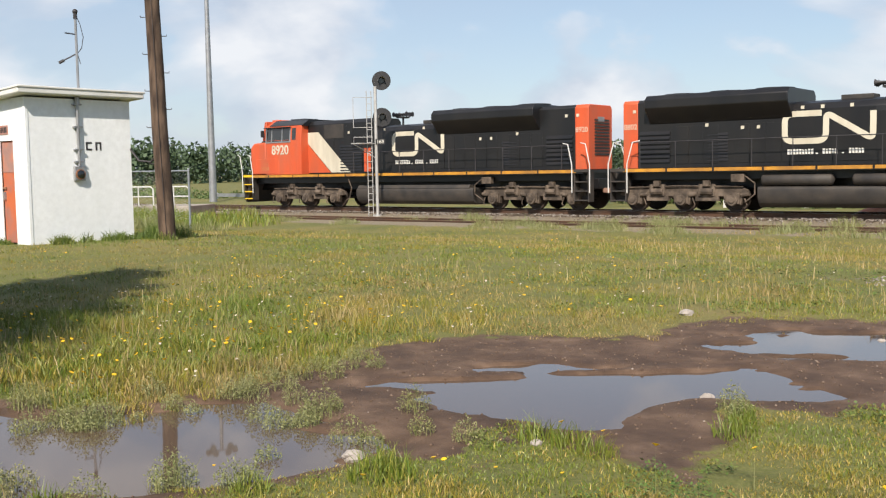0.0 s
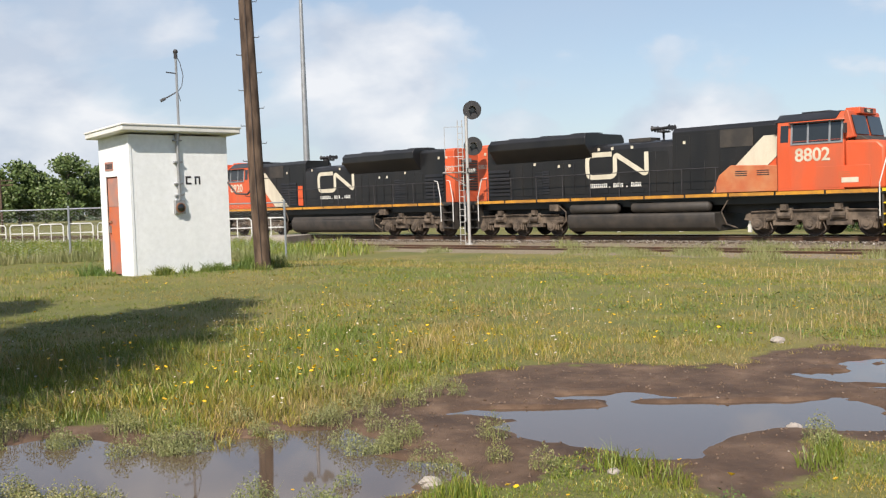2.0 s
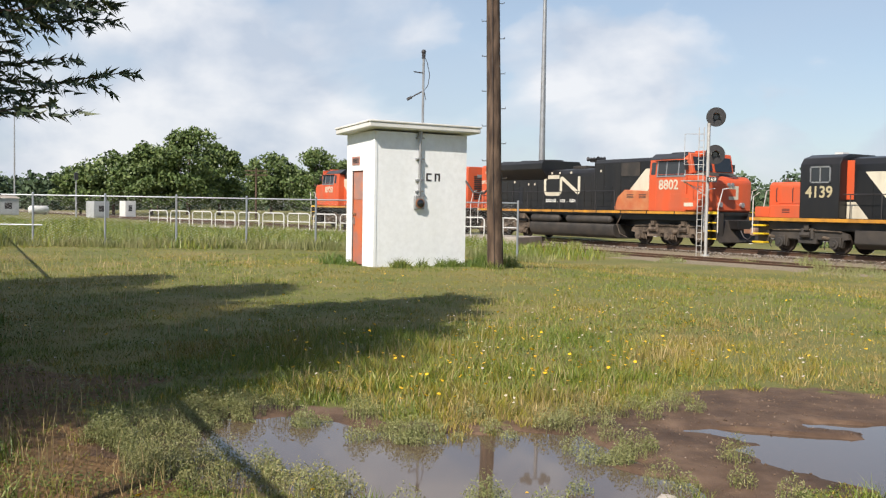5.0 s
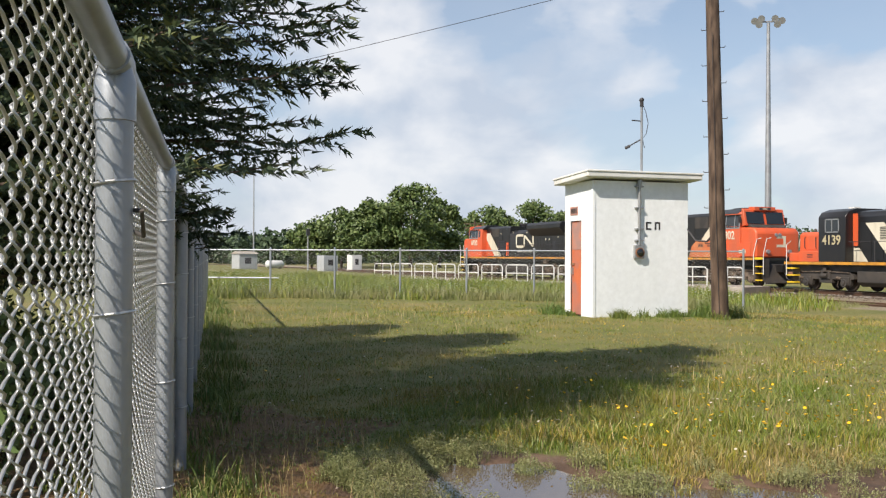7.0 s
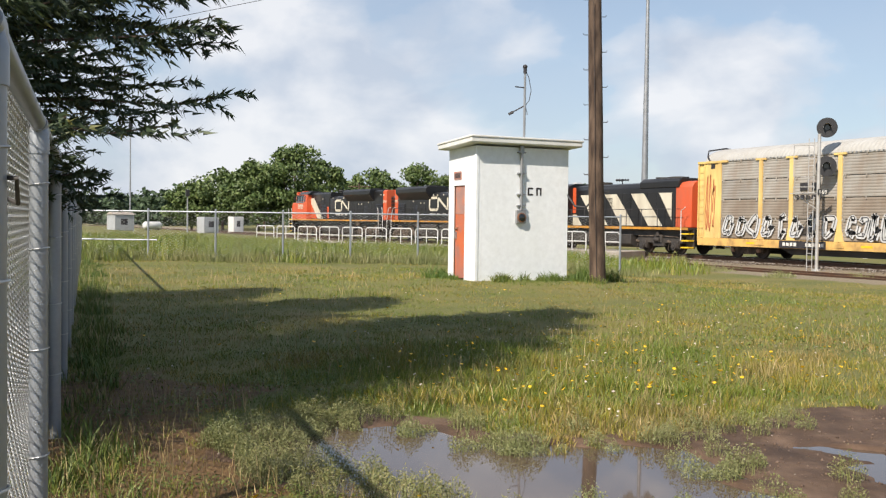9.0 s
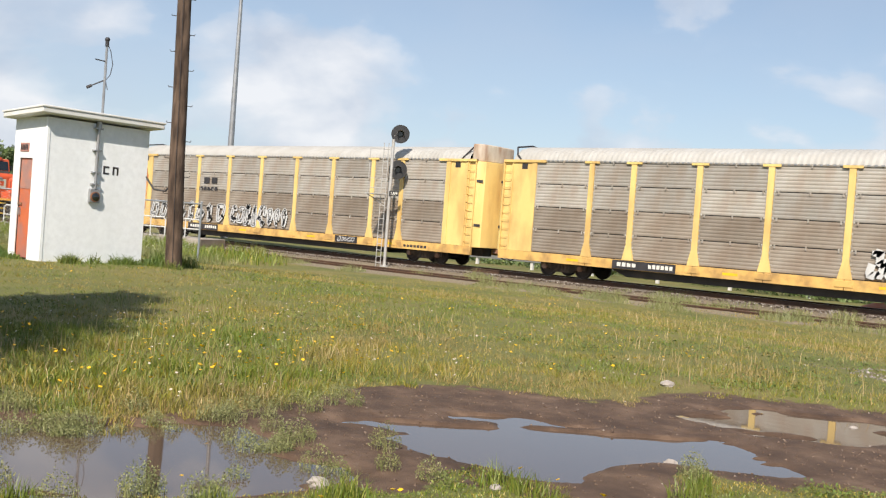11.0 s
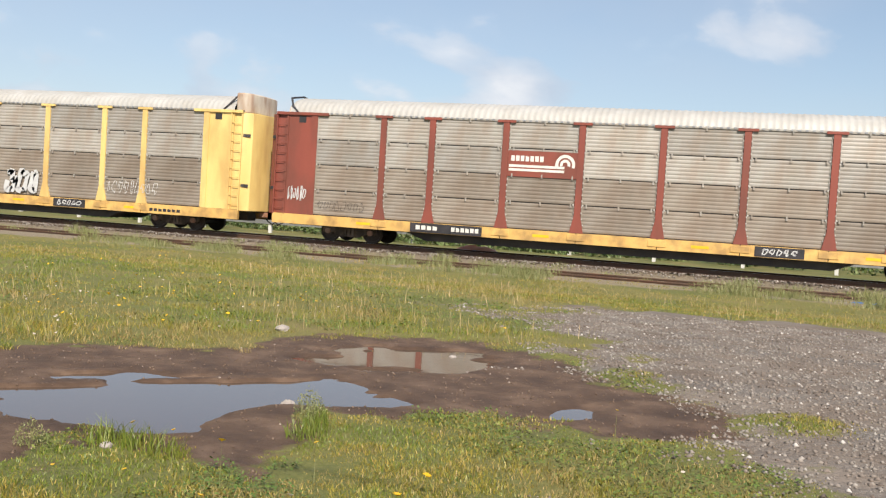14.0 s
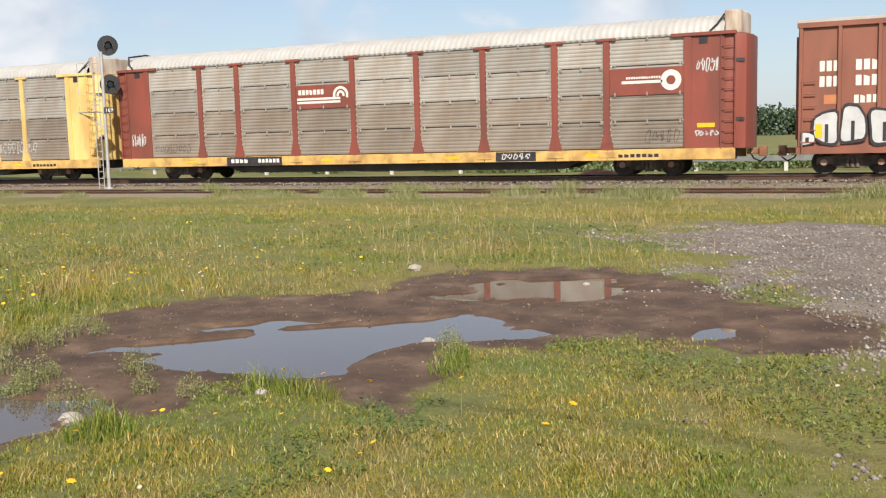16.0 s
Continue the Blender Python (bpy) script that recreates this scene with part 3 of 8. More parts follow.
    litter_f = ramp(calc("ADD", attr("litter"), calc("MULTIPLY", calc("SUBTRACT", nz(2.2, 6), 0.5), 1.4)), [(0.45, (0, 0, 0)), (0.66, (0.9, 0.9, 0.9))])
    col = blend(litter_f, col, needles)
    col = blend(bed_f, col, bed_col)
    col = blend(mud_f, col, mud)
    nt.links.new(col, b.inputs["Base Color"])
    rgh = nt.nodes.new("ShaderNodeMapRange")
    rgh.inputs["To Min"].default_value, rgh.inputs["To Max"].default_value = 0.95, 0.78
    nt.links.new(mud_f, rgh.inputs["Value"])
    nt.links.new(rgh.outputs[0], b.inputs["Roughness"])
    bp = nt.nodes.new("ShaderNodeBump")
    bp.inputs["Strength"].default_value, bp.inputs["Distance"].default_value = 0.6, 0.03
    nt.links.new(calc("ADD", nz(22, 6, 0.7), calc("MULTIPLY", cells.outputs["Distance"], calc("MULTIPLY", stone_f, -0.8))), bp.inputs["Height"])
    nt.links.new(bp.outputs[0], b.inputs["Normal"])
    return m


me.materials.append(ground_material())
tagged(new("ground", me), "rough meadow of grass, brown mud and grey gravel", "ground", kind="structure")

# standing water in the hollows
m = bpy.data.materials.new("still_muddy_water")
m.use_nodes = True
b = m.node_tree.nodes["Principled BSDF"]
b.inputs["Base Color"].default_value = (0.10, 0.070, 0.05, 1)
b.inputs["Roughness"].default_value, b.inputs["IOR"].default_value, b.inputs["Specular IOR Level"].default_value = 0.03, 1.45, 0.9
rip = m.node_tree.nodes.new("ShaderNodeTexNoise")
rip.inputs["Scale"].default_value = 3.0
bp = m.node_tree.nodes.new("ShaderNodeBump")
bp.inputs["Strength"].default_value, bp.inputs["Distance"].default_value = 0.02, 0.01
tex = m.node_tree.nodes.new("ShaderNodeTexCoord")
m.node_tree.links.new(tex.outputs["Object"], rip.inputs["Vector"])
m.node_tree.links.new(rip.outputs[0], bp.inputs["Height"])
m.node_tree.links.new(bp.outputs[0], b.inputs["Normal"])
wx, wy = np.meshgrid(np.arange(-8.2, 0.2, 0.1), np.arange(1.0, 11.0, 0.1))
wb = B()
for u, v in zip(wx[pools(wx, wy) < 0.16].tolist(), wy[pools(wx, wy) < 0.16].tolist()):
    wb.quad((u - 0.05, v - 0.05, WATER), (u + 0.05, v - 0.05, WATER), (u + 0.05, v + 0.05, WATER), (u - 0.05, v + 0.05, WATER))
tagged(part("water", wb, m, smooth=False), "still brown rain puddles mirroring the sky", "puddle", kind="structure")


# ---- tracks ----
def rail_profile():
    return [(-0.07, 0), (0.07, 0), (0.07, 0.014), (0.012, 0.03), (0.012, 0.12), (0.036, 0.132), (0.036, 0.165), (0.028, 0.172), (-0.028, 0.172),
            (-0.036, 0.165), (-0.036, 0.132), (-0.012, 0.12), (-0.012, 0.03), (-0.07, 0.014)]


def bend(x):
    """How far the main line swings towards the meadow, far down the line."""
    return -2.5 * (max(0.0, -42.0 - x) / 55.0) ** 2 if x > -97 else -2.5 - 0.0909 * (-97.0 - x)


def slew(x):
    return math.degrees(math.atan((bend(x + 1) - bend(x - 1)) / 2))


def swept(prof, xs, curved):
    b, m = B(), len(prof)
    for x in xs:
        b.v += [(x, p + (bend(x) if curved else 0.0), q) for p, q in prof]
    for i in range(len(xs) - 1):
        b.f += [(i * m + j, i * m + (j + 1) % m, (i + 1) * m + (j + 1) % m, (i + 1) * m + j) for j in range(m)]
    b.f += [tuple(range(m)), tuple((len(xs) - 1) * m + j for j in range(m))]
    return b


def track(name, label, yc, top, x0, x1, shiny):
    root = thing(name, label, "railway track", pose(0, yc, top - 0.172), kind="structure")
    stops = [x0 + (-40 - x0) * k / 24 for k in range(24)] + [-40, x1] if shiny else [x0, x1]
    for y in (-0.7525, 0.7525):
        r = part("rail", swept([(y + p, q) for p, q in rail_profile()], stops, shiny), RAILSTEEL, root)
        if shiny:
            part("rail_head", swept([(y + p, q) for p, q in ((-0.027, 0.1725), (0.027, 0.1725), (0.027, 0.175), (-0.027, 0.175))], stops, True), RAILTOP, r)
    tie = B().box(-0.115, 0.115, -1.28, 1.28, -0.15, -0.004).data("tie", False)
    tie.materials.append(TIEWOOD)
    rest = B()
    x, rng = x0, random.Random(3)
    while x < x1:
        if -62 < x < 12:
            o = new("tie", tie)
            o.parent = root
            o.matrix_basis = pose(x, rng.uniform(-0.05, 0.05) + (bend(x) if shiny else 0), rng.uniform(-0.02, 0.01) + (0 if shiny else 0.05), 0, 0, rng.uniform(-1.5, 1.5))
        else:
            rest.box(x - 0.115, x + 0.115, -1.28 + (bend(x) if shiny else 0), 1.28 + (bend(x) if shiny else 0), -0.15, -0.004)
        x += 0.53
    tagged(part("ties_far_off", rest, TIEWOOD, root), kind="stuff")


track("main_track", "main line of polished rails on weathered wooden ties", TRACK_Y, RAIL, -400, 220, True)
track("siding_track", "rusty disused siding rails sunk among weeds", SIDING_Y, SIDING, -46, 160, False)


# ---- train ----
def rot_z(deg):
    return pose(0, 0, 0, 0, 0, deg)


WHEELS = []


def wheel_set(parent, x, r, gauge=0.80):
    b = B()
    for s in (-1, 1):
        y = s * gauge
        b.disc_profile((0, y, 0), "y", [(-0.07, r * 0.86), (-0.07, r * 0.97), (-0.02, r), (0.05, r * 0.985), (0.07, r * 0.95), (0.06, r * 0.82), (0.015, r * 0.76),
                                        (0.015, r * 0.36), (0.07, r * 0.30), (0.07, 0.03)] if s > 0 else
                       [(-0.07, 0.03), (-0.07, r * 0.30), (-0.015, r * 0.36), (-0.015, r * 0.76), (-0.06, r * 0.82), (-0.07, r * 0.95), (-0.05, r * 0.985), (0.02, r),
                        (0.07, r * 0.97), (0.07, r * 0.86)], 24)
        for k in range(3):
            a = 2.1 * k
            b.cyl((math.cos(a) * r * 0.55, y + s * 0.01, math.sin(a) * r * 0.55), (math.cos(a) * r * 0.55, y + s * 0.035, math.sin(a) * r * 0.55), 0.045, 8)
    b.cyl((0, -gauge, 0), (0, gauge, 0), 0.09, 10)
    w = part("wheel_set", b, WHEELSTEEL, parent)
    w.matrix_basis = pose(x, 0, r)
    WHEELS.append((w, x, r))
    return w


def loco_truck(root, xc, axles, r=0.53, grime=UNDER):
    """A locomotive truck; axles holds the wheel positions along it."""
    a0, a1 = axles[0], axles[-1]
    t = B()
    for s in (-1, 1):
        y0, y1 = (s * 1.02, s * 1.20)
        zt = 0.98
        poly = [(a0 - 0.62, 0.66), (a0 - 0.55, zt - 0.12), (a0 - 0.2, zt), (a1 + 0.2, zt), (a1 + 0.55, zt - 0.12), (a1 + 0.62, 0.66)]
        for a in reversed(axles):
            poly += [(a + 0.36, 0.62), (a + 0.30, 0.30), (a - 0.30, 0.30), (a - 0.36, 0.62)]
        t.prism(poly, "y", min(y0, y1), max(y0, y1))
        for a, c in zip(axles, axles[1:]):
            m = (a + c) / 2
            t.box(m - 0.46, m + 0.46, min(y0, y1) - 0.04, max(y0, y1) + 0.04, 0.44, 0.64)
            for dx in (-0.24, 0.24):
                t.cyl((m + dx, s * 1.22, 0.64), (m + dx, s * 1.22, 1.08), 0.10, 8)
            t.cyl((m - 0.28, s * 1.30, 0.80), (m + 0.20, s * 1.30, 0.80), 0.12, 8)
            t.box(m - 0.12, m + 0.12, min(s * 1.15, s * 1.34), max(s * 1.15, s * 1.34), 1.0, 1.22)
    t.box(a0, a1, -1.0, 1.0, 0.55, 0.75)
    tr = part("truck", t, grime, root, "grimy truck frame", at=pose(xc, 0, 0))
    for s in (-1, 1):
        for a in axles:
            j = B()
            j.cyl((a, s * 1.14, r - 0.06), (a, s * 1.36, r - 0.06), 0.21, 14).cyl((a, s * 1.36, r - 0.06), (a, s * 1.40, r - 0.06), 0.11, 8)
            j.box(a - 0.27, a + 0.27, min(s * 1.05, s * 1.27), max(s * 1.05, s * 1.27), 0.33, 0.74)
            part("journal_box", j, grime, tr, bev=0.015)
        br = B()
        for a in axles:
            br.cyl((a - 0.62, s * 1.2, 0.70), (a - 0.30, s * 1.2, 0.66), 0.075, 8)
            br.tube([(a - 0.45, s * 1.24, 0.55), (a - 0.55, s * 1.24, 0.30), (a - 0.50, s * 1.2, 0.22)], 0.025, 6)
        br.tube([(a0 - 0.4, s * 1.26, 0.98), ((a0 + a1) / 2, s * 1.28, 1.02), (a1 + 0.3, s * 1.26, 0.96)], 0.025, 6)
        part("brake_rigging", br, UNDER, tr)
    for a in axles:
        wheel_set(tr, a, r)
    return tr


def freight_truck(root, xc, r=0.42, base=0.88):
    t = B()
    for s in (-1, 1):
        poly = [(-base - 0.25, 0.36), (-base - 0.22, 0.58), (-0.55, 0.66), (-0.35, 0.74), (0.35, 0.74), (0.55, 0.66), (base + 0.22, 0.58), (base + 0.25, 0.36),
                (base - 0.22, 0.36), (0.42, 0.22), (-0.42, 0.22), (-base + 0.22, 0.36)]
        t.prism(poly, "y", s * 1.0 - 0.06, s * 1.0 + 0.06)
        for dx in (-0.16, 0, 0.16):
            t.cyl((dx, s * 1.08, 0.26), (dx, s * 1.08, 0.56), 0.07, 8)
    t.box(-0.2, 0.2, -1.05, 1.05, 0.50, 0.72)
    tr = part("truck", t, UNDER, root, "grimy steel freight truck", at=pose(xc, 0, 0))
    for s in (-1, 1):
        for a in (-base, base):
            part("bearing_cap", B().cyl((a, s * 1.04, r), (a, s * 1.17, r), 0.11, 10), RUST, tr)
    for a in (-base, base):
        wheel_set(tr, a, r)
    return tr


def coupler(root, x, s):
    c = B()
    c.box(min(x, x + s * 0.45), max(x, x + s * 0.45), -0.1, 0.1, 0.72, 0.92)
    c.box(min(x + s * 0.42, x + s * 0.68), max(x + s * 0.42, x + s * 0.68), -0.17, 0.15, 0.64, 1.0)
    part("coupler", c, RUST, root, "rusty knuckle coupler", bev=0.02)
    h = B().tube([(x, 0.3, 0.85), (x + s * 0.2, 0.32, 0.55), (x + s * 0.42, 0.3, 0.45), (x + s * 0.62, 0.28, 0.6)], 0.028, 6)
    part("air_hose", h, INKBLACK, root)


def noodle_mark(name, cx, z0, z1, y, w, material, root, size=1.5):
    """One rounded stroke that loops round a bowl, up, down a slant and up again."""
    q = w / 2
    a, b = cx - size + q, cx + size - q
    m = a + (b - a) * 0.48
    bot, top = z0 + q, z1 - q
    way = [Vector(p) for p in ((a + (b - a) * 0.43, top), (a, top), (a, bot), (m, bot), (m, top), (b, bot), (b, top))]
    pts = [way[0]]
    for k in range(1, len(way) - 1):
        p, n, l = way[k], way[k + 1], way[k - 1]
        cut = 0.30 if k < 4 else 0.24
        u, v = p + (l - p).normalized() * cut, p + (n - p).normalized() * cut
        for i in range(9):
            t = i / 8
            pts.append(u * (1 - t) ** 2 + p * (2 * t * (1 - t)) + v * t * t)
    pts.append(way[-1])
    sh = B()
    rim = []
    for i, p in enumerate(pts):
        d = (pts[min(i + 1, len(pts) - 1)] - pts[max(i - 1, 0)]).normalized()
        rim.append(((p.x - d.y * q, y, p.y + d.x * q), (p.x + d.y * q, y, p.y - d.x * q)))
    for (l0, r0), (l1, r1) in zip(rim, rim[1:]):
        sh.quad(l0, r0, r1, l1)
    return part(name, sh, material, root, smooth=False)


def flat(name, pts, y, material, root, label="", thick=0.006):
    """A thin painted shape on a side wall; pts are (x, z)."""
    return part(name, B().prism(pts, "y", y - thick / 2, y + thick / 2), material, root, label, smooth=False)


def bars(name, x0, x1, z0, z1, y, n, material, root, rng):
    """A line of unreadable or private lettering, as plain bars."""
    w = (x1 - x0) / n
    for k in range(n):
        a = x0 + k * w
        flat(name, [(a + w * 0.12, z0), (a + w * 0.85, z0), (a + w * 0.85, z1 - rng.choice((0, 0, 0.2)) * (z1 - z0)), (a + w * 0.12, z1)], y, material, root)


def scrawl(name, x0, x1, z0, z1, y, n, r, material, root, seed):
    """Spray-painted loops that spell nothing."""
    rng, b = random.Random(seed), B()
    w = (x1 - x0) / n
    for k in range(n):
        c = x0 + (k + 0.5) * w
        ph, a1, a2 = rng.uniform(0, 6), rng.uniform(0.35, 0.6) * w, rng.uniform(0.3, 0.48) * (z1 - z0)
        tw = rng.uniform(0.4, 1.6)
        pts = [(c + a1 * math.cos(ph + tt * 0.5) * (0.6 + 0.4 * math.sin(tt * tw)), y, (z0 + z1) / 2 + a2 * math.sin(ph + tt * 0.5 + 0.6 * math.sin(tt * tw))) for tt in np.linspace(0, 12, 22)]
        k0 = len(b.v)
        for i, p in enumerate(pts):
            q = pts[min(i + 1, len(pts) - 1)]
            o = pts[max(i - 1, 0)]
            d = Vector((q[0] - o[0], 0, q[2] - o[2]))
            d = d.normalized() if d.length else Vector((1, 0, 0))
            b.v += [(p[0] - d.z * r, y, p[2] + d.x * r), (p[0] + d.z * r, y, p[2] - d.x * r)]
            if i:
                b.f.append((k0 + 2 * i - 2, k0 + 2 * i - 1, k0 + 2 * i + 1, k0 + 2 * i))
    return tagged(part(name, b, material, root, smooth=False), kind="stuff")


def road_locomotive(number, lit_side, orange_box, seed, f, h, nl, cl):
    """A six-axle locomotive with its cab at the -x end; lit_side is the side that bears the finer fittings, f the metres from rear to nose, h the hood's shift forward, nl and cl the nose's and cab's lengths."""
    rng = random.Random(seed)
    root = thing("locomotive", "", "locomotive")
    X = lambda a: 11.0 - a  # metres from the rear end
    # underframe
    part("underframe", B().box(X(f + 0.1), X(0.55), -1.15, 1.15, 1.25, 1.62).box(X(max(f + 0.3, 20.9)), X(0.3), -0.5, 0.5, 0.9, 1.32), BLACK, root, bev=0.02)
    part("walkway", B().box(X(f + 0.2), X(0.45), -1.53, 1.53, 1.54, 1.70), BLACK, root)
    for s in (-1, 1):
        a = 0.75
        while a < f - 0.3:
            e = min(a + 1.86, f - 0.1)
            part("sill_stripe", B().box(X(e), X(a + 0.04), min(s * 1.53, s * 1.545), max(s * 1.53, s * 1.545), 1.575, 1.70), YELLOWSTRIPE, root)
            a += 1.9
    # fuel tank, air tanks, piping
    if not orange_box:
        part("tank_top", B().prism([(-1.44, 0.97), (-1.36, 1.12), (1.36, 1.12), (1.44, 0.97)], "x", X(13.3), X(6.4)), DARKSTEEL, root)
    tank = [(-1.40, 0.98), (-1.46, 0.9), (-1.46, 0.62), (-1.34, 0.36), (-1.1, 0.22), (1.1, 0.22), (1.34, 0.36), (1.46, 0.62), (1.46, 0.9), (1.40, 0.98)]
    part("fuel_tank", B().prism(tank, "x", X(13.4), X(6.2)), DARKSTEEL, root, "black steel fuel tank with dusty flanks", bev=0.04)
    for s in (-1, 1):
        for a0, a1 in ((6.3, 8.9), (9.5, 13.2)) if orange_box else ():
            part("air_tank", B().disc_profile((X(a1), s * 1.30, 1.22), "x", [(0, 0.06), (0.05, 0.17), (0.12, 0.215), (a1 - a0 - 0.12, 0.215), (a1 - a0 - 0.05, 0.17), (a1 - a0, 0.06)], 14), DARKSTEEL, root)
        pipe = B().tube([(X(5.6), s * 1.35, 1.45), (X(6.1), s * 1.4, 1.1), (X(6.1), s * 1.4, 0.7), (X(5.7), s * 1.3, 0.4)], 0.03)
        part("piping", pipe, UNDER, root)
        pipe = B().tube([(X(14.0), s * 1.4, 1.5), (X(13.7), s * 1.45, 1.0), (X(13.9), s * 1.4, 0.5), (X(14.3), s * 1.3, 0.35)], 0.03)
        part("piping", pipe, UNDER, root)
        pipe = B().box(X(5.7), X(5.2), min(s * 1.2, s * 1.45), max(s * 1.2, s * 1.45), 1.15, 1.45)
        part("valve_box", pipe, UNDER, root, bev=0.02)
    loco_truck(root, X(3.15), (-2.05, 0.0, 2.05))
    loco_truck(root, X(17.2), (-2.05, 0.0, 2.05))
    # hoods
    lo = [(-0.98, 1.70), (-0.98, 3.72), (-0.84, 3.92), (-0.45, 4.02), (0.45, 4.02), (0.84, 3.92), (0.98, 3.72), (0.98, 1.70)]
    hi = [(-0.98, 1.70), (-0.98, 4.24), (-0.80, 4.42), (0.80, 4.42), (0.98, 4.24), (0.98, 1.70)]
    rear = [(-0.98, 1.70), (-0.98, 4.28), (-0.86, 4.40), (0.86, 4.40), (0.98, 4.28), (0.98, 1.70)]
    part("engine_hood", B().prism(lo, "x", X(11.3 + h), X(7.2 + h)), BLACK, root, "black engine hood", bev=0.02)
    part("radiator_hood", B().prism(rear, "x", X(7.2 + h), X(1.15)), BLACK, root, bev=0.02)
    part("end_hood", B().prism(rear, "x", X(1.15), X(0.5)), ORANGE, root, "orange-red hood end", bev=0.03)
    part("equipment_hood", B().prism(hi, "x", X(f - cl + 0.1), X(11.3 + h)), BLACK, root, bev=0.02)
    wing = [(-0.98, 3.42), (-1.50, 4.02), (-1.50, 4.34), (-1.32, 4.52), (1.32, 4.52), (1.50, 4.34), (1.50, 4.02), (0.98, 3.42)]
    part("radiator_wing", B().prism(wing, "x", X(7.3 + h), X(1.7 + h)), BLACK, root, "flared black radiator housing", bev=0.03)
    for s in (-1, 1):
        g = B()
        for k in range(22):
            a = 1.9 + h + k * 0.24
            g.box(X(a + 0.05), X(a), min(s * 1.0, s * 1.06), max(s * 1.0, s * 1.06), 3.50, 3.6)
        tagged(part("radiator_grille", g, DARKSTEEL, root), kind="stuff")
    for a in (2.6 + h, 4.5 + h, 6.3 + h):
        part("roof_fan", B().cyl((X(a), 0, 4.5), (X(a), 0, 4.60), 0.72, 24).cyl((X(a), 0, 4.6), (X(a), 0, 4.63), 0.2, 10), BLACK, root)
    part("exhaust_stack", B().box(X(9.9), X(8.8), -0.4, 0.4, 4.0, 4.18), DARKSTEEL, root, bev=0.03)
    horn = B()
    for dy in (-0.22, 0, 0.22):
        horn.disc_profile((X(10.3 + h), dy, 4.52 + 0.1 * abs(dy)), "x", [(-0.42, 0.13), (-0.34, 0.06), (-0.05, 0.045), (0.05, 0.045), (0.34, 0.06), (0.42, 0.13)], 10)
    horn.cyl((X(10.3 + h), 0, 4.0), (X(10.3 + h), 0, 4.5), 0.05, 6).box(X(10.45 + h), X(10.15 + h), -0.3, 0.3, 4.36, 4.44)
    part("air_horn", horn, INKBLACK, root)
    # louvres, doors and latches on the hood sides
    for s in (-1, 1):
        y = s * 0.98
        lv = B()
        for k in range(7):
            z = 1.95 + k * 0.18
            lv.prism([(y, z), (y + s * 0.06, z - 0.02), (y + s * 0.06, z + 0.02), (y, z + 0.13)], "x", X(2.55), X(1.25))
        part("louvre_bank", lv, BLACK, root)
        lv = B()
        for k in range(9):
            z = 1.95 + k * 0.12
            lv.prism([(y, z), (y + s * 0.03, z), (y, z + 0.09)], "x", X(4.9), X(4.1))
        part("louvre_bank", lv, BLACK, root)
        for k in range(14):
            a = 2.75 + k * 0.60
            if 4.0 < a < 4.9:
                continue
            z1 = 3.3 if a < 7.2 + h else 3.55
            part("hood_door", B().box(X(a + 0.56), X(a), min(y, y + s * 0.018), max(y, y + s * 0.018), 1.86, z1), BLACK, root, bev=0.006)
        for k in range(5):
            a = 11.5 + h + k * 0.66
            part("hood_door", B().box(X(a + 0.60), X(a), min(y, y + s * 0.018), max(y, y + s * 0.018), 1.9, 3.0 if k % 2 else 4.1), BLACK, root, bev=0.006)
        for a, z in ((1.5, 3.9), (0.95, 3.9), (7.6, 3.72), (8.3, 3.72), (9.3, 3.72), (11.8, 3.75), (14.2, 3.7), (4.0, 3.25), (5.4, 3.1), (6.0, 3.1)):
            part("placard", B().box(X(a + 0.12), X(a), min(y, y + s * 0.022), max(y, y + s * 0.022), z, z + 0.12), CREAM, root)
        part("grab_panel", B().box(X(f - cl - 1.2), X(f - cl - 2.6), min(y, y + s * 0.03), max(y, y + s * 0.03), 3.5, 4.2), DARKSTEEL, root)
        # logo as plain shapes, with a line of bars below
        yl = y + s * 0.024
        if s < 0 and lit_side < 0 or s > 0 and lit_side > 0:
            fw = 1 if s < 0 else -1
            c = X(8.55 + h)
            mark = thing_part("logo", root, pose(c, yl, 0, 0, 0, 0 if fw > 0 else 180))
            noodle_mark("logo_stroke", 0, 2.48, 3.66, -0.004, 0.21, CREAM, mark, 1.62)
            for x0, k in ((-1.42, 9), (-0.42, 1), (-0.18, 5), (0.48, 1), (0.72, 5)):
                bars("marking_bar", x0, x0 + 0.105 * k, 2.12, 2.30 if k > 1 else 2.16, -0.004, k, WHITE, mark, rng)
        # diagonal stripe and orange flank behind the cab
        g = f - cl + 0.08
        flat("diagonal_stripe", [(X(g), 3.85), (X(g - 0.85), 3.85), (X(g - 3.1), 1.78), (X(g - 1.75), 1.78), (X(g), 3.35)], y + s * 0.026, CREAM, root, "off-white diagonal stripe")
        flat("orange_flank", [(X(g), 3.32), (X(g - 1.72), 1.78), (X(g), 1.78)], y + s * 0.028, ORANGE, root)
        if orange_box:
            ob = B().prism([(X(f - 1.9), 1.72), (X(f - 1.9), 2.62), (X(g - 2.1), 2.78), (X(g - 2.6), 2.4), (X(g - 2.9), 1.72)], "y", min(s * 1.0, s * 1.30), max(s * 1.0, s * 1.30))
            part("equipment_box", ob, FADED, root, "sun-faded orange equipment box", bev=0.03)
            for a in (g - 1.9, g - 1.0):
                for k in range(3):
                    part("vent_slot", B().box(X(a + 0.5), X(a), min(s * 1.30, s * 1.31), max(s * 1.30, s * 1.31), 2.35 + k * 0.08, 2.385 + k * 0.08), INKBLACK, root)
        else:
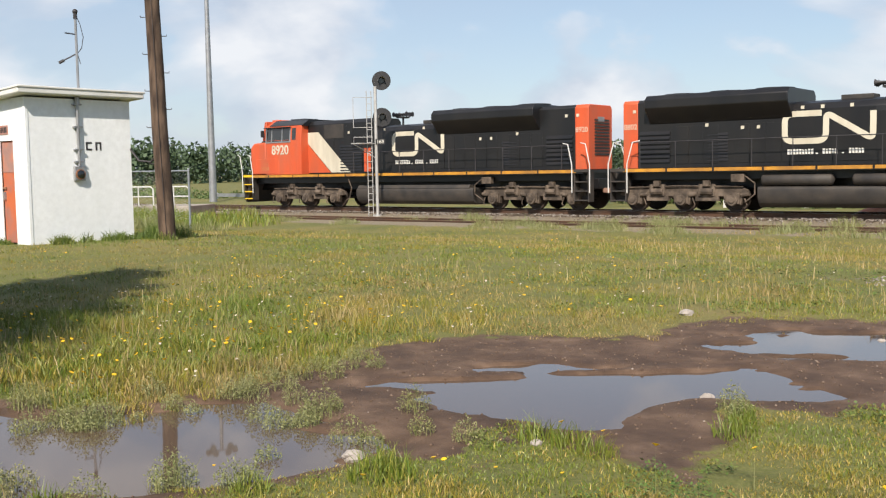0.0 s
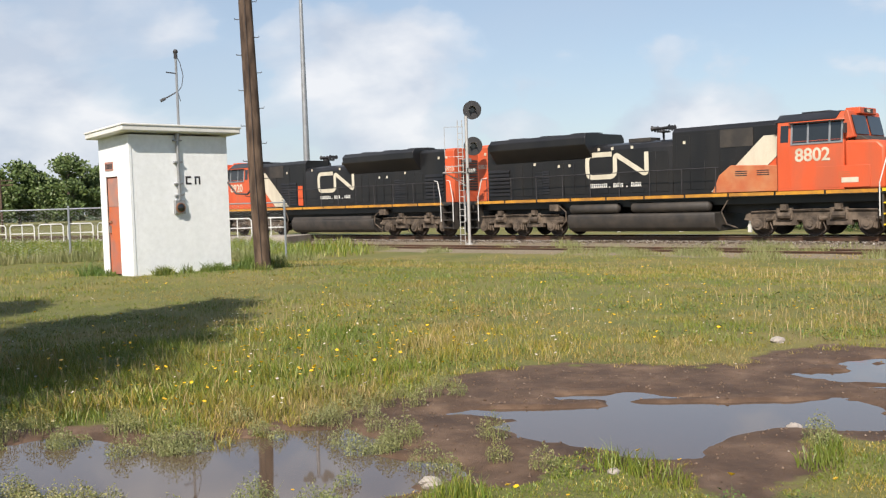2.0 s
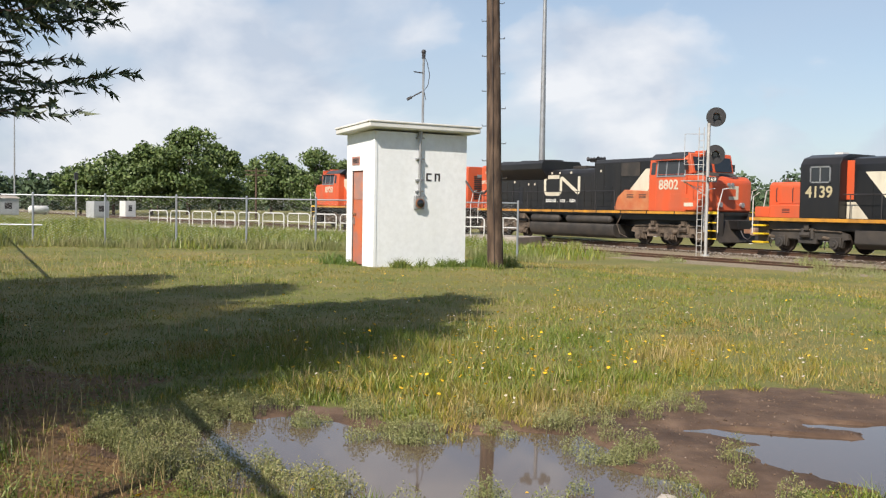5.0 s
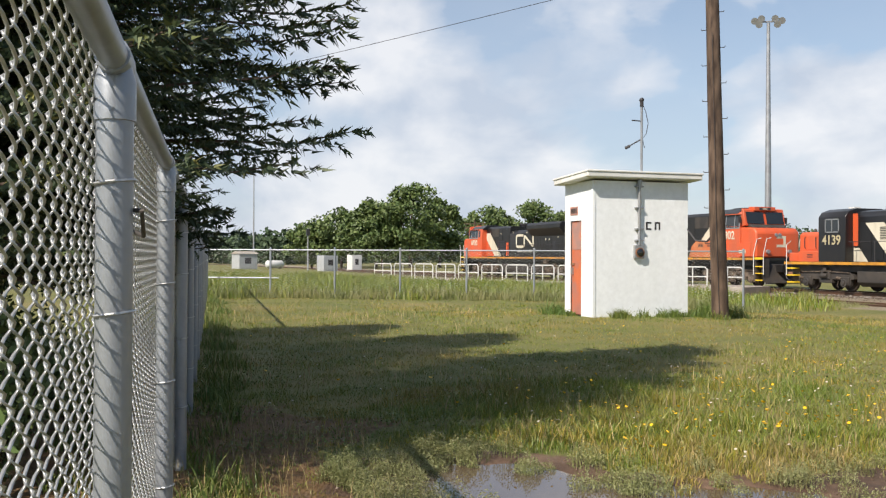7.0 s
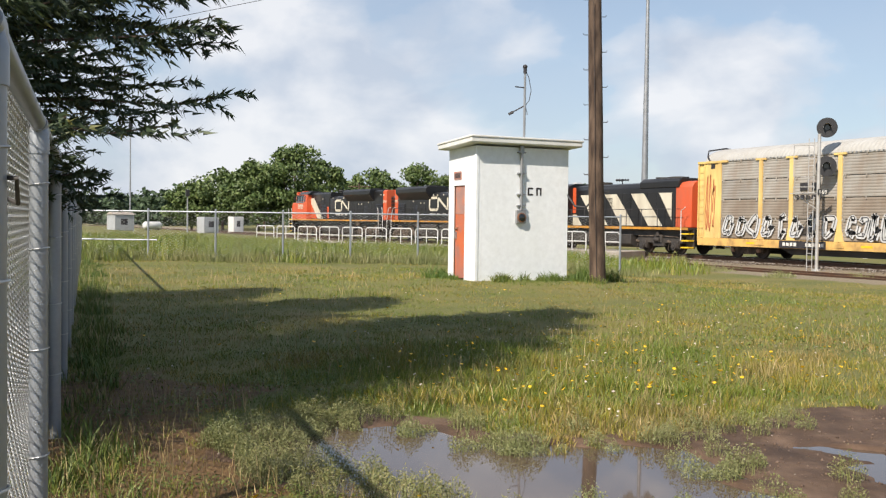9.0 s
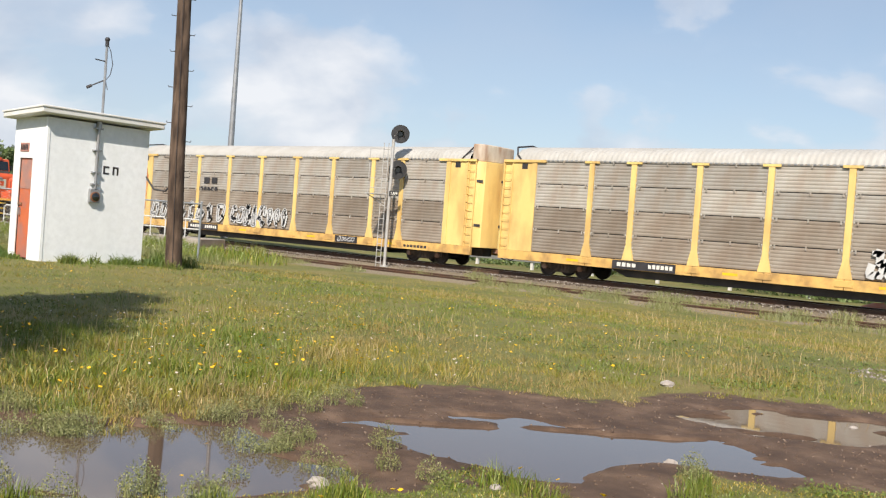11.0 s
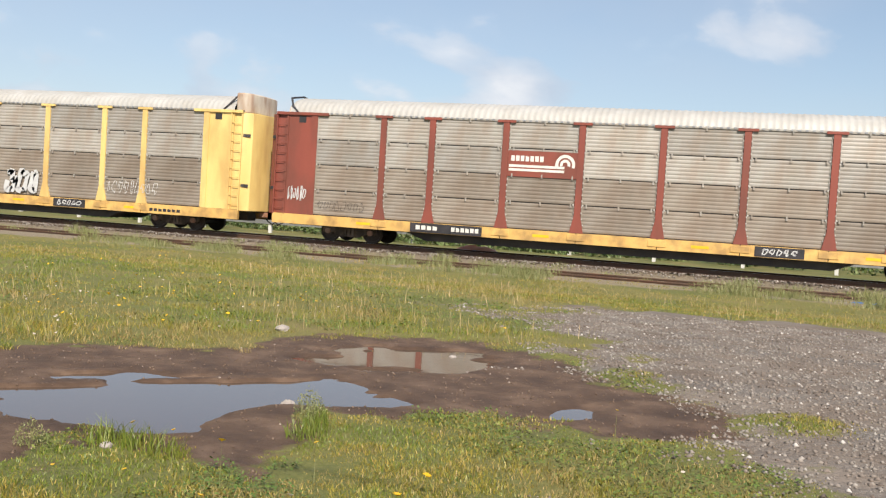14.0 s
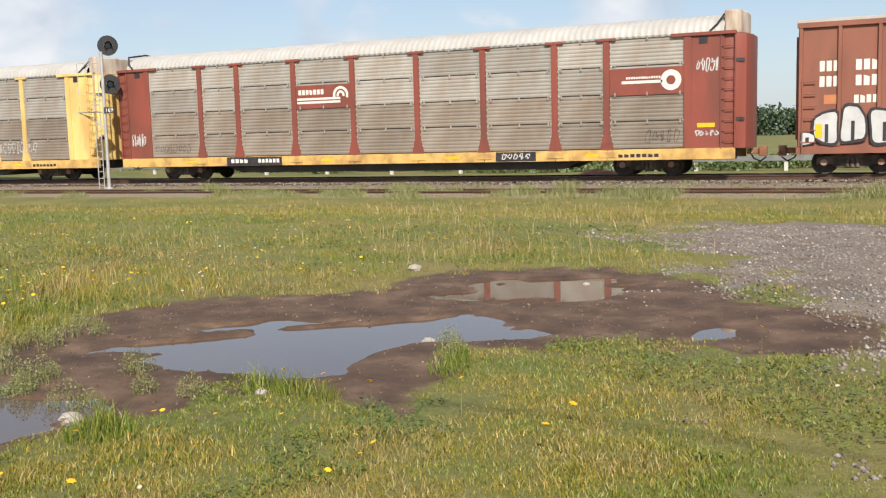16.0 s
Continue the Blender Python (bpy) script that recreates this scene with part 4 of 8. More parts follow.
            lv = B()
            for k in range(9):
                z = 1.85 + k * 0.15
                lv.prism([(y, z), (y + s * 0.05, z), (y, z + 0.11)], "x", X(g - 2.4), X(g - 3.9))
            part("louvre_bank", lv, BLACK, root)
            flat("red_panel", [(X(g - 4.05), 1.8), (X(g - 4.5), 1.8), (X(g - 4.5), 2.95), (X(g - 4.05), 2.95)], y + s * 0.03, ORANGE, root, "orange-red panel")
    # cab: broad side walls, a raked windscreen and a short nose
    cf = f - nl
    cab = [(-1.52, 1.70), (-1.52, 3.50), (-1.44, 4.24), (-1.0, 4.52), (1.0, 4.52), (1.44, 4.24), (1.52, 3.50), (1.52, 1.70)]
    part("cab", B().prism(cab, "x", X(cf), X(f - cl)), ORANGE, root, "orange-red cab", bev=0.03)
    nose = B().prism([(X(cf), 1.70), (X(cf), 3.45), (X(f - 0.25), 3.40), (X(f), 3.15), (X(f), 1.70)], "y", -1.50, 1.50)
    part("nose", nose, ORANGE, root, "orange-red short nose", bev=0.10)
    part("nose_ledge", B().prism([(X(cf), 3.46), (X(cf + 0.75), 3.42), (X(cf + 0.5), 3.60), (X(cf), 3.64)], "y", -1.2, 1.2), DARKSTEEL, root, "dark anti-glare ledge", bev=0.03)
    wf = B().prism([(X(cf - 0.02), 3.5), (X(cf + 0.34), 3.55), (X(cf + 0.12), 4.50), (X(cf - 0.02), 4.54)], "y", -1.42, 1.42)
    part("windscreen_frame", wf, ORANGE, root, bev=0.03)
    for y0, y1 in ((-1.28, -0.1), (0.1, 1.28)):
        part("windscreen", B().prism([(X(cf + 0.335), 3.66), (X(cf + 0.36), 3.66), (X(cf + 0.20), 4.34), (X(cf + 0.16), 4.34)], "y", y0, y1), WINDOW, root)
    nb = part("number_board", B().box(X(cf + 0.28), X(cf - 0.25), -0.75, 0.75, 4.40, 4.64), ORANGE, root, bev=0.03)
    part("board_face", B().box(X(cf + 0.29), X(cf + 0.281), -0.4, 0.4, 4.45, 4.60), INKBLACK, nb)
    words("board_number", number, 0.16, CREAM, nb, pose(X(cf + 0.295), 0, 4.52, 90, 0, -90))
    part("cab_roof", B().prism([(-1.455, 4.25), (-1.0, 4.55), (1.0, 4.55), (1.455, 4.25), (1.3, 4.2), (-1.3, 4.2)], "x", X(cf - 0.3), X(f - cl - 0.1)), BLACK, root)
    part("roof_unit", B().box(X(cf - 0.9), X(cf - 2.0), -0.5, 0.5, 4.52, 4.64), BLACK, root, bev=0.03)
    for s in (-1, 1):
        ys = s * 1.52
        w0 = cf - 1.9
        for a0, a1 in ((w0, w0 + 0.55), (w0 + 0.62, w0 + 1.35), (w0 + 1.42, w0 + 1.8)):
            part("side_window", B().prism([(ys - s * 0.02, 3.44), (ys + s * 0.006, 3.44), (ys - s * 0.065, 4.14), (ys - s * 0.10, 4.14)], "x", X(a1), X(a0)), WINDOW, root)
        part("side_window", B().prism([(ys - s * 0.02, 3.50), (ys + s * 0.006, 3.50), (ys - s * 0.06, 4.12), (ys - s * 0.09, 4.12)], "x", X(w0 - 0.16), X(w0 - 0.46)), WINDOW, root)
        fr = B()
        for a in (w0 - 0.03, w0 + 0.585, w0 + 1.385, w0 + 1.83):
            fr.prism([(ys - s * 0.02, 3.40), (ys + s * 0.02, 3.40), (ys - s * 0.055, 4.18), (ys - s * 0.10, 4.18)], "x", X(a + 0.035), X(a - 0.035))
        fr.box(X(w0 + 1.86), X(w0 - 0.06), min(ys - s * 0.01, ys + s * 0.025), max(ys - s * 0.01, ys + s * 0.025), 3.38, 3.44)
        part("window_frame", fr, GREYMETAL, root)
        part("cab_panel", B().box(X(f - 0.5), X(cf - 1.0), min(ys - s * 0.05, ys + s * 0.006), max(ys - s * 0.05, ys + s * 0.006), 1.78, 2.55), ORANGE, root, bev=0.008)
        part("cab_door", B().box(X(w0 - 0.10), X(w0 - 0.55), min(ys, ys + s * 0.006), max(ys, ys + s * 0.006), 1.8, 3.36), ORANGE, root, bev=0.005)
        part("sun_visor", B().box(X(w0 + 1.9), X(w0 - 0.1), min(s * 1.38, s * 1.60), max(s * 1.38, s * 1.60), 4.15, 4.19), BLACK, root)
        words("road_number", number, 0.66, CREAM, root, facing(X(w0 + 0.75), ys + s * 0.008, 2.98, s), "off-white road number", 0.014)
        part("notice_plate", B().box(X(f - 0.9), X(f - 1.5), min(ys, ys + s * 0.014), max(ys, ys + s * 0.014), 1.95, 2.13), FADED if not orange_box else CREAM, root)
        for k in range(4):
            part("vent_slot", B().box(X(cf - 0.2), X(cf + 0.2), min(ys, ys + s * 0.012), max(ys, ys + s * 0.012), 2.10 + k * 0.07, 2.13 + k * 0.07), FADED, root)
        part("mirror", B().box(X(cf + 0.12), X(cf + 0.06), min(s * 1.52, s * 1.72), max(s * 1.52, s * 1.72), 3.7, 4.05), INKBLACK, root)
    # front details
    for y in (-0.75, 0.75):
        part("ditch_light", B().cyl((X(f - 0.05), y, 2.05), (X(f + 0.14), y, 2.05), 0.12, 12), GREYMETAL, root)
    part("headlight", B().cyl((X(f - 0.1), -0.12, 3.0), (X(f + 0.05), -0.12, 3.0), 0.1, 12).cyl((X(f - 0.1), 0.14, 3.0), (X(f + 0.05), 0.14, 3.0), 0.1, 12), GREYMETAL, root)
    part("snow_plough", B().prism([(X(f + 0.35), 1.35), (X(f + 0.7), 0.3), (X(f + 0.6), 0.25), (X(f + 0.15), 1.2)], "y", -1.35, 1.35), DARKSTEEL, root)
    part("nose_mark", B().box(X(f + 0.008), X(f - 0.01), -0.55, -0.38, 2.3, 2.95).box(X(f + 0.008), X(f - 0.01), -0.38, 0.1, 2.3, 2.45).box(X(f + 0.008), X(f - 0.01), -0.38, 0.1, 2.8, 2.95), CREAM, root, "off-white mark on the nose")
    part("tail_light", B().box(X(0.5), X(0.46), -0.25, 0.25, 3.7, 3.9), GREYMETAL, root)
    words("end_number", number, 0.30, CREAM, root, facing(X(0.83), -0.985, 3.35, -1), "small off-white number")
    words("end_number", number, 0.30, CREAM, root, facing(X(0.83), 0.985, 3.35, 1), "small off-white number")
    lv = B()
    for k in range(12):
        z = 2.3 + k * 0.13
        lv.box(X(0.50), X(0.47), -0.5, 0.7, z, z + 0.07)
    part("end_louvre", lv, DARKSTEEL, root)
    # steps and rails
    for a, e in ((0.55, -1), (f + 0.25, 1)):
        for s in (-1, 1):
            st = part("step_well", B().box(X(a) - 0.32, X(a) + 0.32, min(s * 1.05, s * 1.12), max(s * 1.05, s * 1.12), 0.40, 1.65)
                      .box(X(a) - 0.36, X(a) - 0.31, min(s * 1.1, s * 1.5), max(s * 1.1, s * 1.5), 0.38, 1.65)
                      .box(X(a) + 0.31, X(a) + 0.36, min(s * 1.1, s * 1.5), max(s * 1.1, s * 1.5), 0.38, 1.65), DARKSTEEL, root)
            for z in (0.42, 0.80, 1.18):
                part("tread", B().box(X(a) - 0.31, X(a) + 0.31, min(s * 1.12, s * 1.52), max(s * 1.12, s * 1.52), z, z + 0.05), STEPYELLOW if a > 5 else DARKSTEEL, st)
            for dx in (-0.42, 0.42):
                part("grab_rail", B().tube([(X(a) + dx, s * 1.55, 0.75), (X(a) + dx, s * 1.55, 1.9), (X(a) + dx + e * 0.22 * (1 if a < 5 else -1), s * 1.5, 2.75), (X(a) + dx + e * 0.5 * (1 if a < 5 else -1), s * 1.42, 2.8)], 0.024), RAILWHITE, root, "white grab rail")
            part("step_edge", B().box(X(a) - 0.34, X(a) + 0.34, min(s * 1.50, s * 1.55), max(s * 1.50, s * 1.55), 1.60, 1.72), STEPYELLOW if a > 5 else DARKSTEEL, root)
    for s in (-1, 1):
        for k in range(9):
            a = 1.5 + k * 1.5
            part("stanchion", B().cyl((X(a), s * 1.48, 1.7), (X(a), s * 1.48, 2.72), 0.02, 6), INKBLACK, root)
        part("handrail", B().tube([(X(1.1), s * 1.48, 2.72), (X(13.6), s * 1.48, 2.72)], 0.02), INKBLACK, root)
    coupler(root, X(0.35), 1)
    coupler(root, X(max(f + 0.5, 20.9)), -1)
    return root


def thing_part(name, parent, at):
    """A bare mesh part that carries smaller ones."""
    o = part(name, B().box(-1.6, 1.6, 0.002, 0.003, 2.05, 3.7), BLACK, parent)
    o.matrix_basis = at
    return o


def switch_locomotive(number):
    root = thing("locomotive", "black four-axle switcher with white diagonal stripes and orange nose", "locomotive")
    X = lambda a: a - 8.0  # metres from the nose end
    part("underframe", B().box(X(0.3), X(15.7), -1.15, 1.15, 1.0, 1.38).box(X(0.1), X(15.9), -0.5, 0.5, 0.75, 1.05), DARKSTEEL, root, bev=0.02)
    for s in (-1, 1):
        part("sill_stripe", B().box(X(-0.15), X(15.9), min(s * 1.47, s * 1.50), max(s * 1.47, s * 1.50), 1.36, 1.50), YELLOWSTRIPE, root)
    part("walkway", B().box(X(-0.15), X(15.9), -1.465, 1.465, 1.38, 1.49), DARKSTEEL, root)
    part("fuel_tank", B().prism([(-1.4, 1.05), (-1.4, 0.5), (-1.1, 0.3), (1.1, 0.3), (1.4, 0.5), (1.4, 1.05)], "x", X(5.1), X(10.9)), DARKSTEEL, root, bev=0.04)
    loco_truck(root, X(2.75), (-1.37, 1.37), 0.5, DARKSTEEL)
    loco_truck(root, X(13.2), (-1.37, 1.37), 0.5, DARKSTEEL)
    nb = B().prism([(-1.0, 1.49), (-1.0, 2.92), (-0.85, 3.06), (0.85, 3.06), (1.0, 2.92), (1.0, 1.49)], "x", X(0.5), X(2.5))
    part("nose", nb, ORANGE, root, "orange short nose", bev=0.05)
    part("nose_step", B().box(X(-0.12), X(0.9), -1.2, 1.2, 1.49, 1.98), ORANGE, root, bev=0.05)
    part("battery_box", B().box(X(0.8), X(2.5), -1.35, 1.35, 1.49, 2.05), ORANGE, root, bev=0.03)
    for k in range(3):
        part("vent_slot", B().box(X(1.5), X(1.9), -1.36, -1.345, 1.72 + k * 0.07, 1.75 + k * 0.07), INKBLACK, root)
    part("nose_door", B().box(X(1.05), X(1.75), -1.02, -0.99, 2.12, 2.86), ORANGE, root, bev=0.01)
    part("nose_door", B().box(X(1.80), X(2.42), -1.02, -0.99, 2.12, 2.86), ORANGE, root, bev=0.01)
    for a in (0.95, 1.8):
        part("grab_iron", B().tube([(X(a), -1.0, 2.2), (X(a), -1.07, 2.25), (X(a), -1.07, 2.75), (X(a), -1.0, 2.8)], 0.016, 6), INKBLACK, root)
    part("bell", B().disc_profile((X(0.9), -0.3, 3.06), "z", [(0, 0.1), (0.05, 0.1), (0.16, 0.06), (0.2, 0.02)], 12), DARKSTEEL, root)
    cab = [(-1.5, 1.49), (-1.5, 3.75), (-1.3, 4.02), (-0.8, 4.18), (0.8, 4.18), (1.3, 4.02), (1.5, 3.75), (1.5, 1.49)]
    part("cab", B().prism(cab, "x", X(2.5), X(4.42)), BLACK, root, "black cab with rounded roof", bev=0.03)
    for s in (-1, 1):
        part("side_window", B().box(X(3.05), X(3.95), min(s * 1.5, s * 1.508), max(s * 1.5, s * 1.508), 3.02, 3.62), WINDOW, root)
        fr = B()
        for x0, x1, z0, z1 in ((3.0, 4.0, 2.97, 3.03), (3.0, 4.0, 3.61, 3.67), (3.0, 3.06, 2.97, 3.67), (3.94, 4.0, 2.97, 3.67), (3.47, 3.53, 3.0, 3.65)):
            fr.box(X(x0), X(x1), min(s * 1.5, s * 1.525), max(s * 1.5, s * 1.525), z0, z1)
        part("window_frame", fr, GREYMETAL, root)
        words("road_number", number, 0.66, GOLD, root, facing(X(3.45), s * 1.508, 2.58, s), "off-white road number", 0.012)
        y = s * 1.0
        yy = y + s * 0.024
        part("red_panel", B().box(X(4.42), X(4.75), min(y, y + s * 0.02), max(y, y + s * 0.02), 2.3, 3.9), ORANGE, root)
        flat("white_panel", [(X(4.45), 1.52), (X(5.45), 1.52), (X(4.85), 2.2), (X(4.45), 2.2)], yy, CREAM, root)
        for k in range(4):
            a = 5.25 + 2.55 * k
            flat("diagonal_stripe", [(X(a), 3.42), (X(a + 1.2), 3.42), (X(min(a + 2.9, 14.2)), 1.56), (X(a + 1.65), 1.56)] if k < 3 else
                 [(X(a), 3.42), (X(a + 1.1), 3.42), (X(a + 1.1), 1.9)], yy, CREAM, root, "off-white diagonal stripe")
        for k in range(12):
            a = 4.9 + k * 0.78
            part("hood_door", B().box(X(a), X(a + 0.72), min(y, y + s * 0.018), max(y, y + s * 0.018), 1.6, 3.45), BLACK, root, bev=0.006)
        for a in (6.2, 8.0, 9.8):
            lv = B()
            for k in range(8):
                lv.box(X(a), X(a + 0.6), min(y, y + s * 0.034), max(y, y + s * 0.034), 2.6 + k * 0.08, 2.64 + k * 0.08)
            part("louvre_bank", lv, BLACK, root)
        for k in range(8):
            a = 4.9 + k * 1.4
            part("stanchion", B().cyl((X(a), s * 1.44, 1.49), (X(a), s * 1.44, 2.5), 0.02, 6), INKBLACK, root)
        part("handrail", B().tube([(X(4.6), s * 1.44, 2.5), (X(15.2), s * 1.44, 2.5)], 0.02), INKBLACK, root)
        for a in (0.35, 15.65):
            st = part("step_well", B().box(X(a) - 0.3, X(a) + 0.3, min(s * 1.0, s * 1.1), max(s * 1.0, s * 1.1), 0.35, 1.45), DARKSTEEL, root)
            for z in (0.38, 0.75, 1.12):
                part("tread", B().box(X(a) - 0.3, X(a) + 0.3, min(s * 1.1, s * 1.48), max(s * 1.1, s * 1.48), z, z + 0.07), STEPYELLOW, st)
            part("grab_rail", B().tube([(X(a) - 0.3, s * 1.5, 0.8), (X(a) - 0.3, s * 1.5, 2.4), (X(a), s * 1.45, 2.6)], 0.022), RAILWHITE, root)
    hood = [(-1.0, 1.49), (-1.0, 3.72), (-0.8, 3.98), (-0.4, 4.06), (0.4, 4.06), (0.8, 3.98), (1.0, 3.72), (1.0, 1.49)]
    part("long_hood", B().prism(hood, "x", X(4.42), X(14.3)), BLACK, root, "black long hood", bev=0.03)
    part("hood_end", B().prism(hood, "x", X(14.3), X(15.6)), ORANGE, root, "orange-red hood end", bev=0.04)
    part("dynamic_brake_hatch", B().prism([(-1.05, 3.7), (-1.05, 4.05), (-0.8, 4.24), (0.8, 4.24), (1.05, 4.05), (1.05, 3.7)], "x", X(11.2), X(14.6)), BLACK, root, bev=0.04)
    for a in (6.3, 12.2, 13.4):
        part("roof_fan", B().cyl((X(a), 0, 4.0), (X(a), 0, 4.34 if a > 10 else 4.22), 0.55, 20), DARKSTEEL, root)
    part("cab_vent", B().box(X(3.2), X(3.6), -0.2, 0.2, 4.15, 4.30), RAILWHITE, root)
    horn = B()
    for dy in (-0.2, 0, 0.2):
        horn.disc_profile((X(8.2), dy, 4.32), "x", [(-0.3, 0.09), (-0.22, 0.04), (0.2, 0.03), (0.3, 0.07)], 10)
    horn.cyl((X(8.2), 0, 4.0), (X(8.2), 0, 4.32), 0.03, 6)
    part("air_horn", horn, INKBLACK, root)
    coupler(root, X(0.1), -1)
    coupler(root, X(15.9), 1)
    return root


def corrugated(width, high, material):
    """One rack panel: ribs run along the car."""
    n, b = 7, B()
    prof = []
    for k in range(n):
        z = high * k / n
        p = high / n
        prof += [(0.0, z), (-0.010, z + p * 0.28), (-0.010, z + p * 0.62), (0.0, z + p * 0.9)]
    prof.append((0.0, high))
    k0 = 0
    for x in (0.0, width):
        b.v += [(x, q, z) for q, z in prof]
    m = len(prof)
    b.f += [(i, i + 1, m + i + 1, m + i) for i in range(m - 1)]
    b.box(0, 0.03, -0.03, 0.01, 0, high).box(width - 0.03, width, -0.03, 0.01, 0, high)
    b.box(0.03, width - 0.03, 0.004, 0.012, 0, high)
    me = b.data("rack_panel", False)
    me.materials.append(material)
    return me


RACK_PANELS = {}


def auto_rack(label, paint, signs, seed):
    rng = random.Random(seed)
    root = thing("autorack_car", label, "railcar", group="autorack cars")
    H = 13.5
    z0, z1 = 1.0, 4.90
    # deck, side sills, centre sill
    part("deck", B().box(-H + 0.1, H - 0.1, -1.44, 1.44, 0.86, 1.0), DARKSTEEL, root)
    part("centre_sill", B().box(-H + 0.2, H - 0.2, -0.35, 0.35, 0.55, 0.88).prism([(-8.0, 0.6), (8.0, 0.6), (7.2, 0.30), (-7.2, 0.30)], "y", -1.2, 1.2), DARKSTEEL, root)
    posts = [-9.0, -7.05, -4.22, -1.43, 1.43, 4.22, 7.05, 9.0]
    for s in (-1, 1):
        edges = [-H] + posts + [H]
        for a, c in zip(edges, edges[1:]):
            part("side_sill", B().box(a + 0.015, c - 0.015, min(s * 1.40, s * 1.52), max(s * 1.40, s * 1.52), 0.60, 0.985), SILLYEL, root)
        for p in posts:
            part("sill_pad", B().box(p - 0.32, p + 0.32, min(s * 1.50, s * 1.545), max(s * 1.50, s * 1.545), 0.70, 0.93), SILLYEL, root, bev=0.01)
            pb = B().prism([(p - 0.115, z1), (p + 0.115, z1), (p + 0.115, 1.6), (p + 0.25, 0.98), (p - 0.25, 0.98), (p - 0.115, 1.6)], "y", min(s * 1.44, s * 1.53), max(s * 1.44, s * 1.53))
            pb.box(p - 0.34, p + 0.34, min(s * 1.44, s * 1.55), max(s * 1.44, s * 1.55), z1 - 0.06, z1 + 0.03)
            part("rack_post", pb, paint, root)
            rv = B()
            for k in range(17):
                z = 1.25 + k * 0.215
                e = 0.135 if z > 1.6 else 0.135 + (1.6 - z) * 0.22
                for q in (p - e - 0.02, p + e - 0.02):
                    rv.box(q, q + 0.04, min(s * 1.45, s * 1.492), max(s * 1.45, s * 1.492), z, z + 0.055)
            tagged(part("post_rivet", rv, ROOFGALV, root), kind="stuff")
        part("top_chord", B().box(-H, H, min(s * 1.42, s * 1.50), max(s * 1.42, s * 1.50), z1 - 0.02, z1 + 0.05), GALV, root)
        # bays of four panels
        bays = [-11.75] + posts + [11.75]
        for a, c in zip(bays, bays[1:]):
            a, c = (a - 0.13 if a < -11 else a), (c + 0.13 if c > 11 else c)
            w = round(c - a - 0.26, 2)
            hgt = (z1 - z0) / 4 - 0.035
            key = (w, s)
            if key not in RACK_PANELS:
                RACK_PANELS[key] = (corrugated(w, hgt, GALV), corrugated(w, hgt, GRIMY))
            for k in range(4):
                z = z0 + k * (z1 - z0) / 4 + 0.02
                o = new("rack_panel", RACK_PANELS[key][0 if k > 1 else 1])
                o.parent = root
                x = a + 0.13
                o.matrix_basis = pose(x, -1.455, z) if s < 0 else pose(x + w, 1.455, z, 0, 0, 180)
            if s < 0:
                lt = B()
                for k in range(1, 5):
                    z = z0 + k * (z1 - z0) / 4
                    for fx in (0.06, 0.5, 0.94):
                        if k == 4 and fx != 0.5:
                            continue
                        x = a + 0.15 + w * fx
                        lt.box(x - 0.025, x + 0.025, -1.52, -1.47, z - 0.09, z + 0.05)
                tagged(part("panel_latch", lt, GALV, root), kind="stuff")
                hk = B()
                for k in range(1, 4):
                    z = z0 + k * (z1 - z0) / 4
                    for x in (a + 0.17, c - 0.17):
                        hk.disc_profile((x, -1.48, z), "y", [(-0.02, 0.015), (-0.012, 0.035), (0.015, 0.035)], 8)
                tagged(part("panel_hinge", hk, ROOFGALV, root), kind="stuff")
        # black sheet added as the shade inside the car, seen between panels
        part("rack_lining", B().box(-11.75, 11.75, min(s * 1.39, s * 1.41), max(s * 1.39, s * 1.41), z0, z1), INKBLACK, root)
    # roof with cross ribs
    rb = B()
    arch = [(-1.50, 4.93), (-1.46, 5.03), (-1.28, 5.16), (-1.0, 5.26), (-0.5, 5.35), (0, 5.38), (0.5, 5.35), (1.0, 5.26), (1.28, 5.16), (1.46, 5.03), (1.50, 4.93)]
    xs, up = [], []
    x = -12.95
    while x < 12.9:
        for dx, h in ((0.0, 0), (0.10, 0), (0.13, 1), (0.20, 1)):
            xs.append(x + dx)
            up.append(h)
        x += 0.235
    for x, h in zip(xs, up):
        k = 1 + 0.006 * h
        rb.v += [(x, y * k, 4.93 + (z - 4.93) * (1.55 + 0.04 * h)) for y, z in arch]
    m = len(arch)
    for i in range(len(xs) - 1):
        rb.f += [(i * m + j, (i + 1) * m + j, (i + 1) * m + j + 1, i * m + j + 1) for j in range(m - 1)]
    part("roof", rb, ROOFGALV, root, "pale ribbed galvanised roof")
    dots = B()
    for k in range(110):
        x = -12.6 + k * 0.23
        for s in (-1, 1):
            dots.box(x, x + 0.1, min(s * 1.49, s * 1.515), max(s * 1.49, s * 1.515), 4.90, 4.955)
    tagged(part("roof_edge", dots, GREYMETAL, root), kind="stuff")
